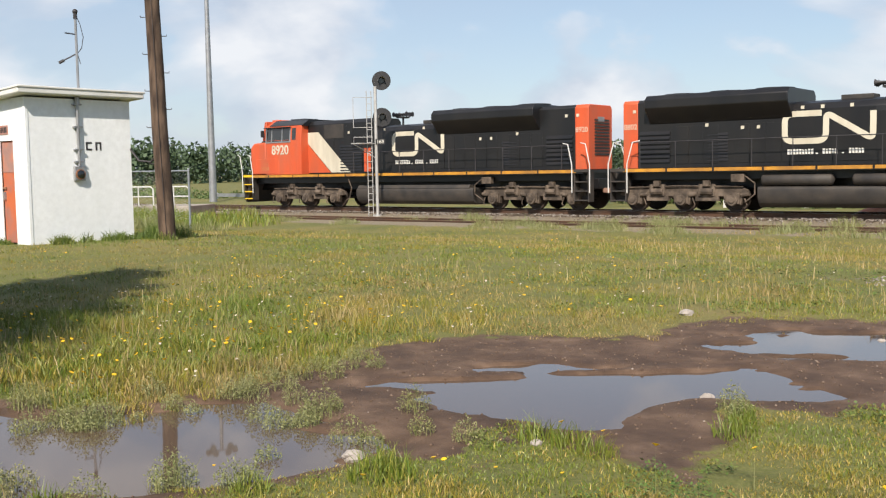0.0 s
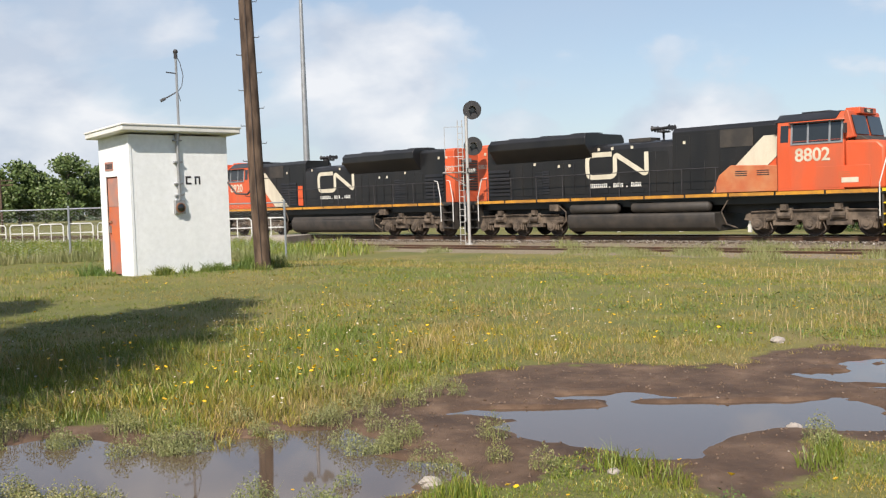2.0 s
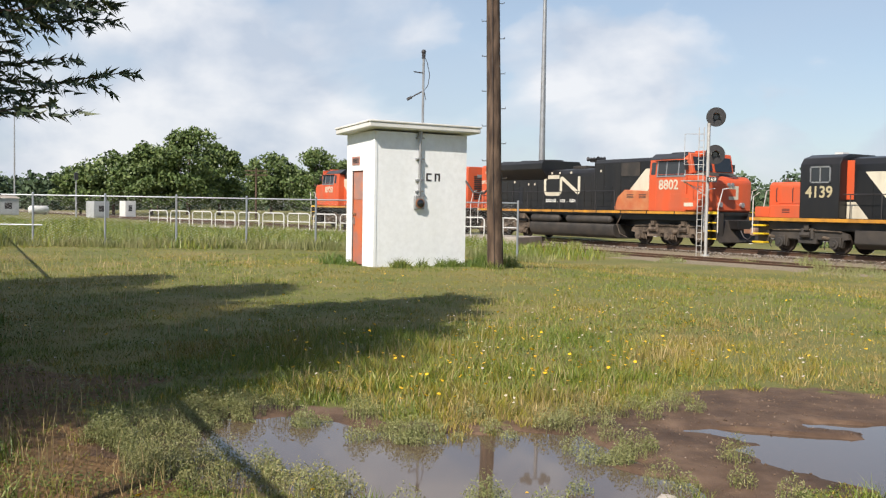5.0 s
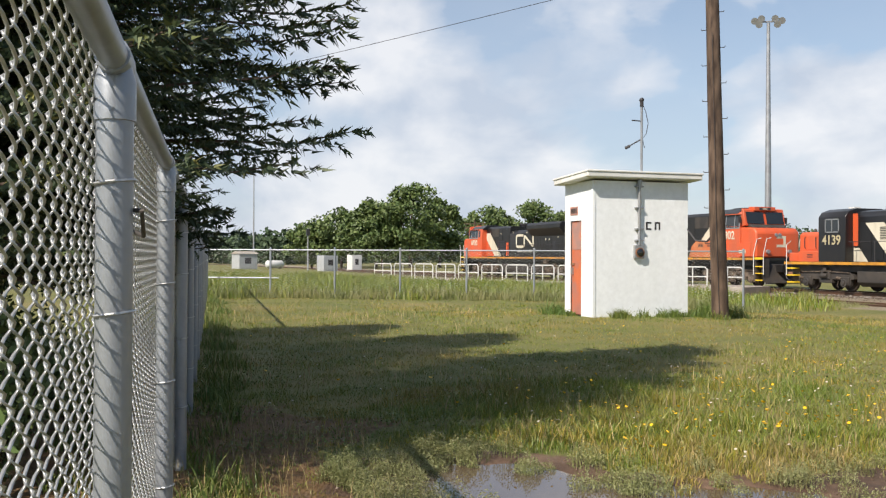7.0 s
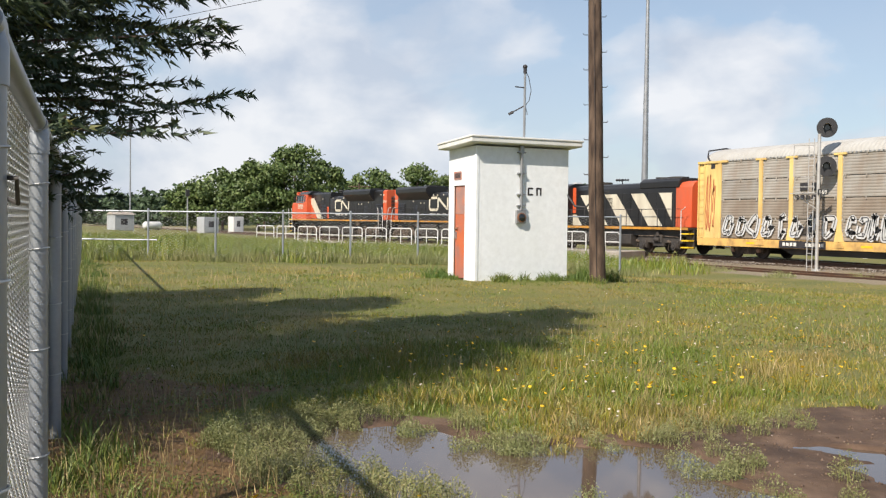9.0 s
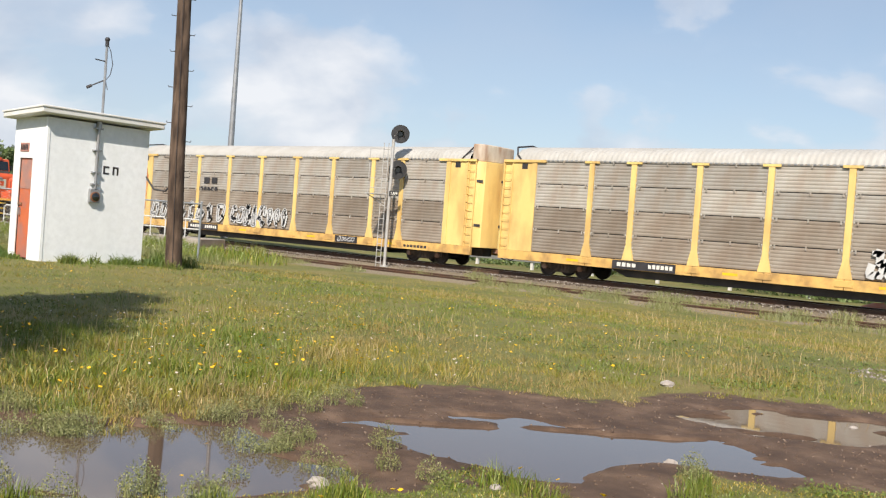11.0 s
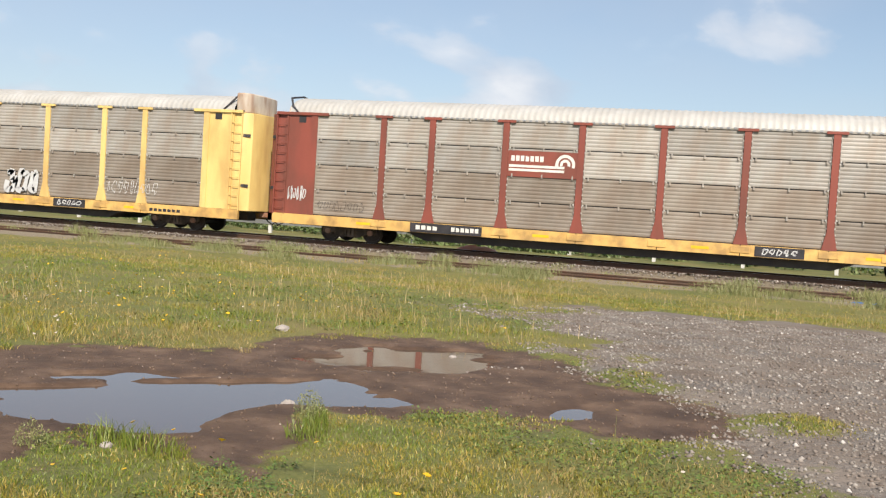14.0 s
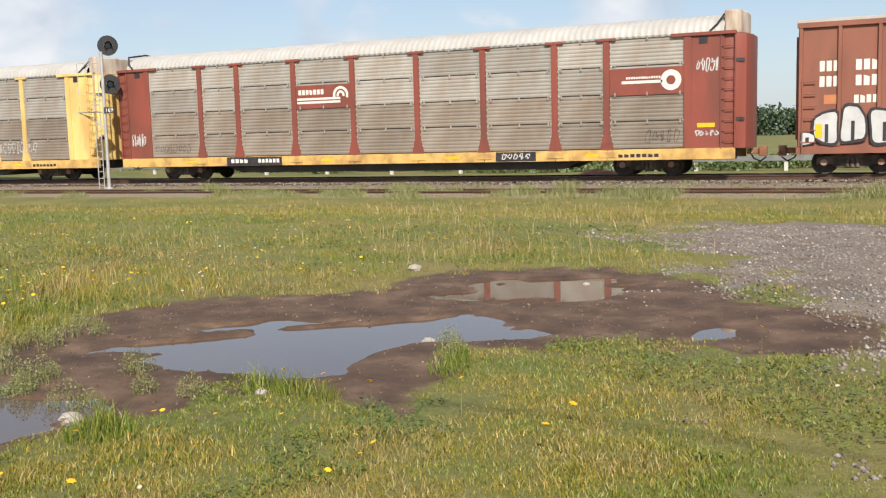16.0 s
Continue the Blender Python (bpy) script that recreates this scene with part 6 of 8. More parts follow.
def block_signal():
    root = thing("railway_signal", "silver signal mast with two dark round signal heads and ladder", "signal", pose(-31.75, 34.25, 0))
    part("mast", B().cyl((0, 0, -0.62), (0, 0, 5.65), 0.075, 12).cyl((0, 0, -0.6), (0, 0, -0.35), 0.2, 12), SIGNALSILVER, root)
    out = Vector((0.72, -0.69, 0))       # the way the lamps face
    right = Vector((0.69, 0.72, 0))
    for z in (5.92, 4.22):
        c = right * 0.32 + Vector((0, -0.02, z))
        b = B()
        n = 28
        rr = 0.44
        k0 = len(b.v)
        for off, r in ((-0.05, rr), (0.02, rr)):
            for j in range(n):
                a = 2 * math.pi * j / n
                b.v.append(tuple(c + out * off + right * (math.cos(a) * r) + Vector((0, 0, math.sin(a) * r))))
        b.f += [(k0 + j, k0 + (j + 1) % n, k0 + n + (j + 1) % n, k0 + n + j) for j in range(n)]
        b.f += [tuple(k0 + j for j in range(n)), tuple(k0 + n + j for j in range(n - 1, -1, -1))]
        head = part("signal_head", b, SIGNALBLACK, root, "round black signal target")
        part("lamp_housing", B().cyl(tuple(c - out * 0.35), tuple(c - out * 0.04), 0.19, 14), SIGNALBLACK, head)
        part("lens", B().cyl(tuple(c + out * 0.02), tuple(c + out * 0.04), 0.11, 16), LENS, head)
        hb = B()
        for j in range(10):
            a0, a1 = math.pi * j / 9 - 0.2, math.pi * (j + 1) / 9 - 0.2
            p = [c + right * (math.cos(a) * 0.17) + Vector((0, 0, math.sin(a) * 0.17)) for a in (a0, a1)]
            hb.quad(p[0] + out * 0.02, p[1] + out * 0.02, p[1] + out * 0.34, p[0] + out * 0.34)
        part("visor", hb, SIGNALSILVER, head, "grey lamp visor")
        part("bracket", B().cyl((0, 0, z - 0.1), tuple(c - out * 0.1), 0.04, 8), SIGNALSILVER, root)
    left = -right
    for o in (0.20, 0.42):
        p = left * o
        part("ladder_rail", B().cyl((p.x, p.y, -0.5), (p.x, p.y, 5.45), 0.02, 6), SIGNALSILVER, root)
    for k in range(19):
        a, c = left * 0.20, left * 0.42
        z = -0.25 + k * 0.3
        part("rung", B().cyl((a.x, a.y, z), (c.x, c.y, z), 0.014, 6), SIGNALSILVER, root)
    for z0, z1 in ((4.15, 5.15), (2.95, 3.3)):
        a, c = left * 0.15, left * 1.05
        part("guard_rail", B().tube([(a.x, a.y, z1), (c.x, c.y, z1), (c.x, c.y, z0 - (0.4 if z0 > 4 else 0)), (a.x, a.y, z0 - (0.4 if z0 > 4 else 0.4))], 0.018, 6), SIGNALSILVER, root)
    a, c = left * 0.1, left * 1.05
    part("work_platform", B().box(c.x, a.x, c.y - 0.2, a.y + 0.2, 2.98, 3.02), SIGNALSILVER, root)
    part("brace", B().cyl((c.x, c.y, 2.98), (0, 0, 2.3), 0.02, 6), SIGNALSILVER, root)
    pl = part("number_plate_panel", B().box(-0.02, 0.42, -0.12, -0.10, 2.95, 3.2), SIGNALBLACK, root, "black plate with white number")
    pl.matrix_basis = pose(0, 0, 0, 0, 0, 40)
    words("plate_number", "169", 0.24, WHITE, pl, pose(0.2, -0.125, 3.07, 90, 0, 0))
    return root


block_signal()


def flood_mast():
    root = thing("floodlight_mast", "tall tapering grey steel mast carrying a ring of floodlights", "floodlight", pose(-55.3, 43.0, -0.5))
    part("mast", B().cyl((0, 0, 0), (0, 0, 18.0), 0.27, 14, 0.11), GREYMETAL, root)
    part("base_plate", B().box(-0.4, 0.4, -0.4, 0.4, -0.1, 0.1), CONCRETE, root)
    a = Vector((0.45, 0.89, 0))
    part("crossarm", B().cyl(tuple(a * -0.95 + Vector((0, 0, 18.1))), tuple(a * 0.95 + Vector((0, 0, 18.1))), 0.06, 8), GREYMETAL, root)
    for o, dz in ((-0.9, 0.1), (-0.45, 0.25), (0.45, 0.25), (0.9, 0.1), (-0.6, -0.15), (0.6, -0.15)):
        c = a * o + Vector((0, 0, 18.1 + dz))
        part("floodlight", B().cyl(tuple(c), tuple(c + Vector((0.25, -0.2, -0.12))), 0.16, 10, 0.24), GREYMETAL, root)


flood_mast()


# ---- fences ----
def wire_mesh(p0, p1, z0, z1, pitch, sides, rad):
    """Woven chain-link wires between two plan points."""
    d = Vector((p1[0] - p0[0], p1[1] - p0[1], 0))
    n = max(2, int(d.length / pitch))
    dn = d.normalized()
    side = Vector((-dn.y, dn.x, 0))
    per = 6 if sides > 3 else 4              # points along one turn of a flattened coil
    rows = max(2, int((z1 - z0) / pitch)) * per
    u = np.arange(n)[:, None] * pitch
    k = np.arange(rows + 1)[None, :]
    phi = 2 * math.pi * k / per + math.pi * (np.arange(n)[:, None] % 2)
    along = u + (0.5 - 0.56 * np.cos(phi)) * pitch
    deep = 0.0065 * np.sin(phi) + 0 * u
    z = z0 + k * (z1 - z0) / rows + 0 * u
    C = np.stack([p0[0] + dn.x * along + side.x * deep, p0[1] + dn.y * along + side.y * deep, z], -1)
    T = np.empty_like(C)
    T[:, 1:-1] = C[:, 2:] - C[:, :-2]
    T[:, 0], T[:, -1] = C[:, 1] - C[:, 0], C[:, -1] - C[:, -2]
    e1 = np.array([side.x, side.y, 0.0])
    e2 = np.array([dn.x, dn.y, 0.0])
    V = []
    for j in range(sides):
        a = 2 * math.pi * j / sides
        V.append(C + rad * (math.cos(a) * e1 + math.sin(a) * e2 * 1.35))
    V = np.stack(V, 2)                      # wire, row, side
    idx = np.arange(V.shape[0] * V.shape[1] * sides).reshape(V.shape[:3])
    q = []
    for j in range(sides):
        jj = (j + 1) % sides
        q.append(np.stack([idx[:, :-1, j], idx[:, :-1, jj], idx[:, 1:, jj], idx[:, 1:, j]], -1).reshape(-1, 4))
    me = bpy.data.meshes.new("wire_mesh")
    F = np.concatenate(q)
    fast_fill(me, V.reshape(-1, 3), F)
    me.polygons.foreach_set("use_smooth", [True] * len(me.polygons))
    return me


def fast_fill(me, V, F):
    k = F.shape[1]
    me.vertices.add(len(V))
    me.vertices.foreach_set("co", V.astype(np.float32).ravel())
    me.loops.add(len(F) * k)
    me.loops.foreach_set("vertex_index", F.astype(np.int32).ravel())
    me.polygons.add(len(F))
    me.polygons.foreach_set("loop_start", np.arange(0, len(F) * k, k, dtype=np.int32))
    me.update(calc_edges=True)


def near_post(k):
    return -2.42 - 2.52 * k, 0.055 + 0.284 * k


def near_fence():
    root = thing("chain_link_fence", "tall galvanised chain-link fence with round posts and top rail", "fence")
    top = 2.0
    d = Vector((-2.52, 0.284, 0)).normalized()
    side = Vector((-d.y, d.x, 0))
    if side.y > 0:
        side = -side                        # the mesh hangs on the far face
    for k in range(-3, 15):
        x, y = near_post(k)
        post = part("post", B().cyl((x, y, -0.3), (x, y, top - 0.10), 0.042, 16), FENCEMETAL, root)
        part("post_cap", B().disc_profile((x, y, top - 0.14), "z", [(0, 0.047), (0.09, 0.047), (0.13, 0.036), (0.15, 0.02)], 16), FENCEMETAL, post)
        for z in (0.45, 0.95, 1.42, 1.72):
            tie = B()
            ring = [(x + 0.047 * math.cos(a) + 0.0, y + 0.047 * math.sin(a), z + 0.006 * math.sin(a)) for a in np.linspace(0, 6.28, 13)]
            tie.tube(ring, 0.0035, 5)
            part("wire_tie", tie, WIRE, post)
        if k < 14:
            x2, y2 = near_post(k + 1)
            part("top_rail", B().cyl((x, y, top), (x2, y2, top), 0.034, 14), FENCEMETAL, root)
            part("rail_sleeve", B().cyl((x - d.x * 0.08, y - d.y * 0.08, top), (x + d.x * 0.08, y + d.y * 0.08, top), 0.040, 14), FENCEMETAL, root)
            o = side * 0.048
            a, c = (x + o.x, y + o.y), (x2 + o.x, y2 + o.y)
            near = k < 2
            m = wire_mesh(a, c, 0.04, top + 0.02, 0.060 if k < 4 else 0.09, 4 if near else 3, 0.0031)
            part("wire_mesh", m, WIRE, root)
    x, y = near_post(0)
    part("loose_wire", B().tube([(x - 0.05, y - 0.02, 1.66), (x + 0.02, y + 0.06, 1.655), (x - 0.12, y + 0.07, 1.60), (x - 0.2, y + 0.03, 1.62)], 0.006, 6), DARKSTEEL, root)
    return root


near_fence()


def far_fence():
    root = thing("chain_link_fence", "chain-link fence of thin grey posts across the meadow", "fence")
    a, c = Vector((-38.2, 4.1, 0)), Vector((-29.4, 21.8, 0))
    n = 8
    for k in range(n + 1):
        p = a + (c - a) * k / n
        z = float(height(p.x, p.y))
        part("post", B().cyl((p.x, p.y, z - 0.2), (p.x, p.y, 1.85), 0.04, 8).ball((p.x, p.y, 1.86), 0.045, 6), FENCEMETAL, root)
        if k < n:
            q = a + (c - a) * (k + 1) / n
            part("top_rail", B().cyl((p.x, p.y, 1.80), (q.x, q.y, 1.80), 0.026, 8), FENCEMETAL, root)
            part("wire_mesh", wire_mesh((p.x, p.y), (q.x, q.y), 0.05, 1.80, 0.10, 3, 0.0030), WIRE, root)
    part("bottom_rail", B().cyl((-38.2, 4.1, 0.75), (-36.95, 6.6, 0.75), 0.025, 8), FENCEMETAL, root)


far_fence()


def platform():
    root = thing("loading_platform", "low concrete platform edged by a white pipe railing", "platform")
    a, c = Vector((-66, 18.2, 0)), Vector((-41.5, 30.8, 0))
    d = (c - a).normalized()
    s = Vector((-d.y, d.x, 0))
    b = B()
    q = [a, c, c + s * 3.0, a + s * 3.0]
    b.prism([(p.x, p.y) for p in q], "z", -0.75, 0.12)
    part("slab", b, CONCRETE, root, "weathered concrete edge", bev=0.03)
    L = (c - a).length
    n = 14
    for k in range(n):
        p, e = a + d * (L * k / n + 0.15) + s * 0.2, a + d * (L * (k + 1) / n - 0.15) + s * 0.2
        pts = [(p.x, p.y, 0.1), (p.x, p.y, 0.98), (p.x + d.x * 0.12, p.y + d.y * 0.12, 1.1), (e.x - d.x * 0.12, e.y - d.y * 0.12, 1.1), (e.x, e.y, 0.98), (e.x, e.y, 0.1)]
        r = part("railing", B().tube(pts, 0.035, 6), RAILWHITE, root, "white pipe railing")
        part("mid_rail", B().cyl((p.x, p.y, 0.6), (e.x, e.y, 0.6), 0.03, 6), RAILWHITE, r)
        m = (p + e) / 2
        part("baluster", B().cyl((m.x, m.y, 0.1), (m.x, m.y, 1.1), 0.03, 6), RAILWHITE, r)


platform()


# ---- cabinets and masts far down the line ----
def cabinet(x, y, w, h, paint, label, roof=True):
    root = thing("equipment_cabinet", label, "cabinet", pose(x, y, -0.3, 0, 0, 15))
    part("body", B().box(-w / 2, w / 2, -w / 2, w / 2, 0.1, h), paint, root, bev=0.03)
    part("plinth", B().box(-w / 2 - 0.1, w / 2 + 0.1, -w / 2 - 0.1, w / 2 + 0.1, -0.2, 0.1), CONCRETE, root)
    if roof:
        part("roof", B().prism([(-w / 2 - 0.15, h), (w / 2 + 0.15, h), (0, h + 0.35)], "y", -w / 2 - 0.15, w / 2 + 0.15), CONCRETE, root)
    part("door", B().box(w / 2, w / 2 + 0.03, -w * 0.35, w * 0.35, 0.25, h - 0.2), paint, root)
    part("notice", B().box(w / 2 + 0.03, w / 2 + 0.04, -w * 0.2, w * 0.15, h * 0.4, h * 0.75), INKBLACK, root)


cabinet(-134, 19.3, 2.6, 2.2, GREYBOX, "grey equipment cabinet with pitched roof beside the line")
cabinet(-118, 27.0, 1.9, 2.0, GREYBOX, "grey steel equipment cabinet in tall grass", False)
cabinet(-123, 31.7, 1.4, 2.1, RAILWHITE, "white equipment cabinet with dark notice", False)
tk = thing("storage_tank", "small white horizontal storage tank on saddles", "tank", pose(-140, 24.4, -0.3, 0, 0, 20))
part("shell", B().disc_profile((0, -1.4, 0.75), "y", [(0, 0.1), (0.1, 0.4), (0.3, 0.55), (2.5, 0.55), (2.7, 0.4), (2.8, 0.1)], 16), RAILWHITE, tk)
for yy in (-0.8, 0.8):
    part("saddle", B().box(-0.45, 0.45, yy - 0.1, yy + 0.1, -0.1, 0.45), CONCRETE, tk)
for x, y, h in ((-134, 20.5, 14.5), (-118, 24.6, 5.4)):
    mm = thing("mast", "thin grey steel mast beside the line", "mast", pose(x, y, -0.4))
    part("post", B().cyl((0, 0, 0), (0, 0, h), 0.12, 8, 0.06), GREYMETAL, mm)
    part("fitting", B().box(-0.25, 0.25, -0.2, 0.2, h - 0.9, h - 0.1), SIGNALBLACK, mm)
for x, y, h in ((-112, 44, 6.4), (-160, 46, 6.4), (-104, 58, 6.2)):
    mm = thing("telegraph_pole", "weathered telegraph pole with two crossarms", "pole", pose(x, y, -0.4, 0, 0, 60))
    part("post", B().cyl((0, 0, 0), (0, 0, h), 0.14, 8, 0.1), POLEWOOD, mm)
    for z in (h - 0.4, h - 0.9):
        part("crossarm", B().box(-1.3, 1.3, -0.06, 0.06, z, z + 0.12), POLEWOOD, mm)
# line wire over the meadow; the unseen second strand is added for its shadow
wr = thing("overhead_wire", "dark overhead service wire sagging across the sky", "wire")
for p, q, sag in ((Vector((-63.0, 1.4, 10.9)), Vector((-4.0, 26.0, 10.6)), 0.3), (Vector((-34.0, 1.9, 7.6)), Vector((6.0, -2.8, 7.6)), 0.1)):
    part("strand", B().tube([p + (q - p) * (k / 16) - Vector((0, 0, sag * (1 - (2 * k / 16 - 1) ** 2))) for k in range(17)], 0.012, 5), INKBLACK, wr)
# blue scrap by the siding
bl = thing("discarded_tarpaulin", "crumpled blue plastic tarpaulin lying by the siding", "tarpaulin", pose(3.6, 30.1, -0.52, 0, 0, 10))
tb = B()
for i in range(9):
    for j in range(4):
        tb.v.append((i * 0.22 - 0.9, j * 0.14 - 0.2, 0.10 * abs(math.sin(i * 1.9 + j)) * (1 if 0 < i < 8 and 0 < j < 3 else 0.1)))
tb.f += [(i * 4 + j, i * 4 + 4 + j, i * 4 + 5 + j, i * 4 + 1 + j) for i in range(8) for j in range(3)]
part("sheet", tb, BLUE, bl)
# rusty heap and a low guard rail across the tracks
hp = B().ball((0, 0, 0), 1.0, 8, 0.32)
rr = random.Random(12)
hp.v = [(x * rr.uniform(0.85, 1.15) * 1.1, y * rr.uniform(0.85, 1.15) * 0.6, z * rr.uniform(0.7, 1.2)) for x, y, z in hp.v]
tagged(part("spoil_heap", hp, FADED, at=pose(-10.8, 40.2, -0.35)), "low heap of rust-orange spoil beside the main line", "heap")
gr = thing("guard_rail", "low grey guard rail on white posts across the tracks", "guard rail", pose(0, 47.0, -0.4))
for k in range(24):
    part("post", B().box(-60 + k * 4 - 0.08, -60 + k * 4 + 0.08, -0.08, 0.08, -0.2, 0.75), RAILWHITE, gr)
part("beam", B().box(-60, 32, -0.13, -0.09, 0.45, 0.70), GREYMETAL, gr)


# ---- plants ----
def leaf_mesh(name, C, size, rng, squash=0.6):
    """Loose four-sided leaves of about the given size, at the points C, turned every way."""
    n = len(C)
    a = rng.normal(size=(n, 3))
    a /= np.linalg.norm(a, axis=1)[:, None]
    b = np.cross(a, rng.normal(size=(n, 3)))
    b /= np.linalg.norm(b, axis=1)[:, None]
    s = (size * rng.uniform(0.6, 1.3, n))[:, None]
    V = np.stack([C - a * s, C - b * s * squash, C + a * s, C + b * s * squash], 1).reshape(-1, 3)
    F = np.arange(4 * n).reshape(n, 4)
    me = bpy.data.meshes.new(name)
    fast_fill(me, V, F)
    return me


def broad_tree(x, y, h, w, seed, label, size=0.35, count=5200):
    rng = np.random.default_rng(seed)
    z = -0.5
    root = thing("tree", label, "tree", pose(x, y, z), group="trees beyond the line")
    t = B().tube([(0, 0, -0.3), (0.1, 0, h * 0.2), (0.0, 0.15, h * 0.45), (0.1, 0.1, h * 0.8)], 0.035 * h * 0.8, 8, 0.06)
    part("trunk", t, BARK, root)
    C = []
    k = 64
    for i in range(k):
        a, f = rng.uniform(0, 6.28), rng.uniform(0.12, 0.98)
        r = w / 2 * math.sqrt(max(0.05, 1 - (2 * f - 0.95) ** 2)) * rng.uniform(0.35, 0.95)
        c = np.array([r * math.cos(a), r * math.sin(a), h * (0.10 + 0.84 * f)])
        rad = rng.uniform(0.09, 0.16) * w
        if i % 9 == 0:
            part("limb", B().tube([(0, 0, h * 0.3), tuple(c * 0.5 + np.array([0, 0, h * 0.15])), tuple(c)], 0.012 * h, 6, 0.03), BARK, root)
        u = rng.normal(size=(count // k, 3))
        u /= np.linalg.norm(u, axis=1)[:, None]
        u[:, 2] *= 0.75
        C.append(c + u * rad * (rng.uniform(0.55, 1.12, (count // k, 1))))
    part("crown", leaf_mesh("crown", np.concatenate(C), size, rng), LEAF, root)
    return root


def at_bearing(deg, d):
    return -d * math.sin(radians(deg)), d * math.cos(radians(deg))


for i, (deg, d, h, w) in enumerate(((72.3, 150, 13.2, 11.5), (74.3, 152, 10.6, 10), (76.3, 155, 9.0, 10), (78.0, 160, 7.2, 9), (70.6, 158, 11.2, 9), (67.7, 185, 11.2, 11),
                                    (65.2, 180, 12.0, 10.5), (69.0, 200, 9.5, 12), (63.2, 185, 10.4, 10), (66.4, 210, 9.6, 12), (61.3, 190, 10.0, 12), (75.2, 170, 9.0, 13))):
    x, y = at_bearing(deg, d)
    broad_tree(x, y, h + 0.5, w, 100 + i, "full green broadleaf tree behind the railway" if h > 10 else "low green broadleaf tree behind the railway", 0.30, 7000)


def woods():
    """The far edge of the woods round the horizon."""
    rng = np.random.default_rng(7)
    C = []
    for deg in np.arange(-75, 96, 0.5):
        d = 270 + 40 * math.sin(deg * 0.3) + rng.uniform(-15, 15)
        top = float(np.interp(deg, [-75, -20, 5, 13, 28, 50, 62, 76, 84, 95], [8, 8, 8, 8.2, 10.5, 10.5, 11, 8, 7.5, 8])) * rng.uniform(0.85, 1.1)
        x, y = at_bearing(deg, d)
        u = rng.normal(size=(430, 3))
        u /= np.linalg.norm(u, axis=1)[:, None]
        u *= rng.uniform(0.4, 1.08, (430, 1))
        C.append(np.array([x, y, top * 0.42]) + u * np.array([3.0, 3.0, top * 0.58]))
    ob = part("far_woods", leaf_mesh("far_woods", np.concatenate(C), 0.55, rng, 0.75), HAZYLEAF)
    tagged(ob, "distant line of green woods along the horizon", "woods", kind="stuff")


woods()


def hedge():
    """Low scrub on the far side of the tracks."""
    rng = np.random.default_rng(8)
    C = []
    for x in np.arange(-85, 60, 0.8):
        y = 51 + 2 * math.sin(x * 0.11) + rng.uniform(-3, 3)
        top = (1.15 + 0.45 * math.sin(x * 0.23)) * rng.uniform(0.6, 1.2)
        u = rng.normal(size=(260, 3))
        u /= np.linalg.norm(u, axis=1)[:, None]
        u *= rng.uniform(0.4, 1.1, (260, 1))
        C.append(np.array([x, y, top * 0.4 - 0.4]) + u * np.array([1.1, 1.3, top * 0.6]))
    ob = part("scrub", leaf_mesh("scrub", np.concatenate(C), 0.10, rng, 0.7), LEAF)
    tagged(ob, "low green scrub across the tracks", "bushes", kind="stuff")


hedge()


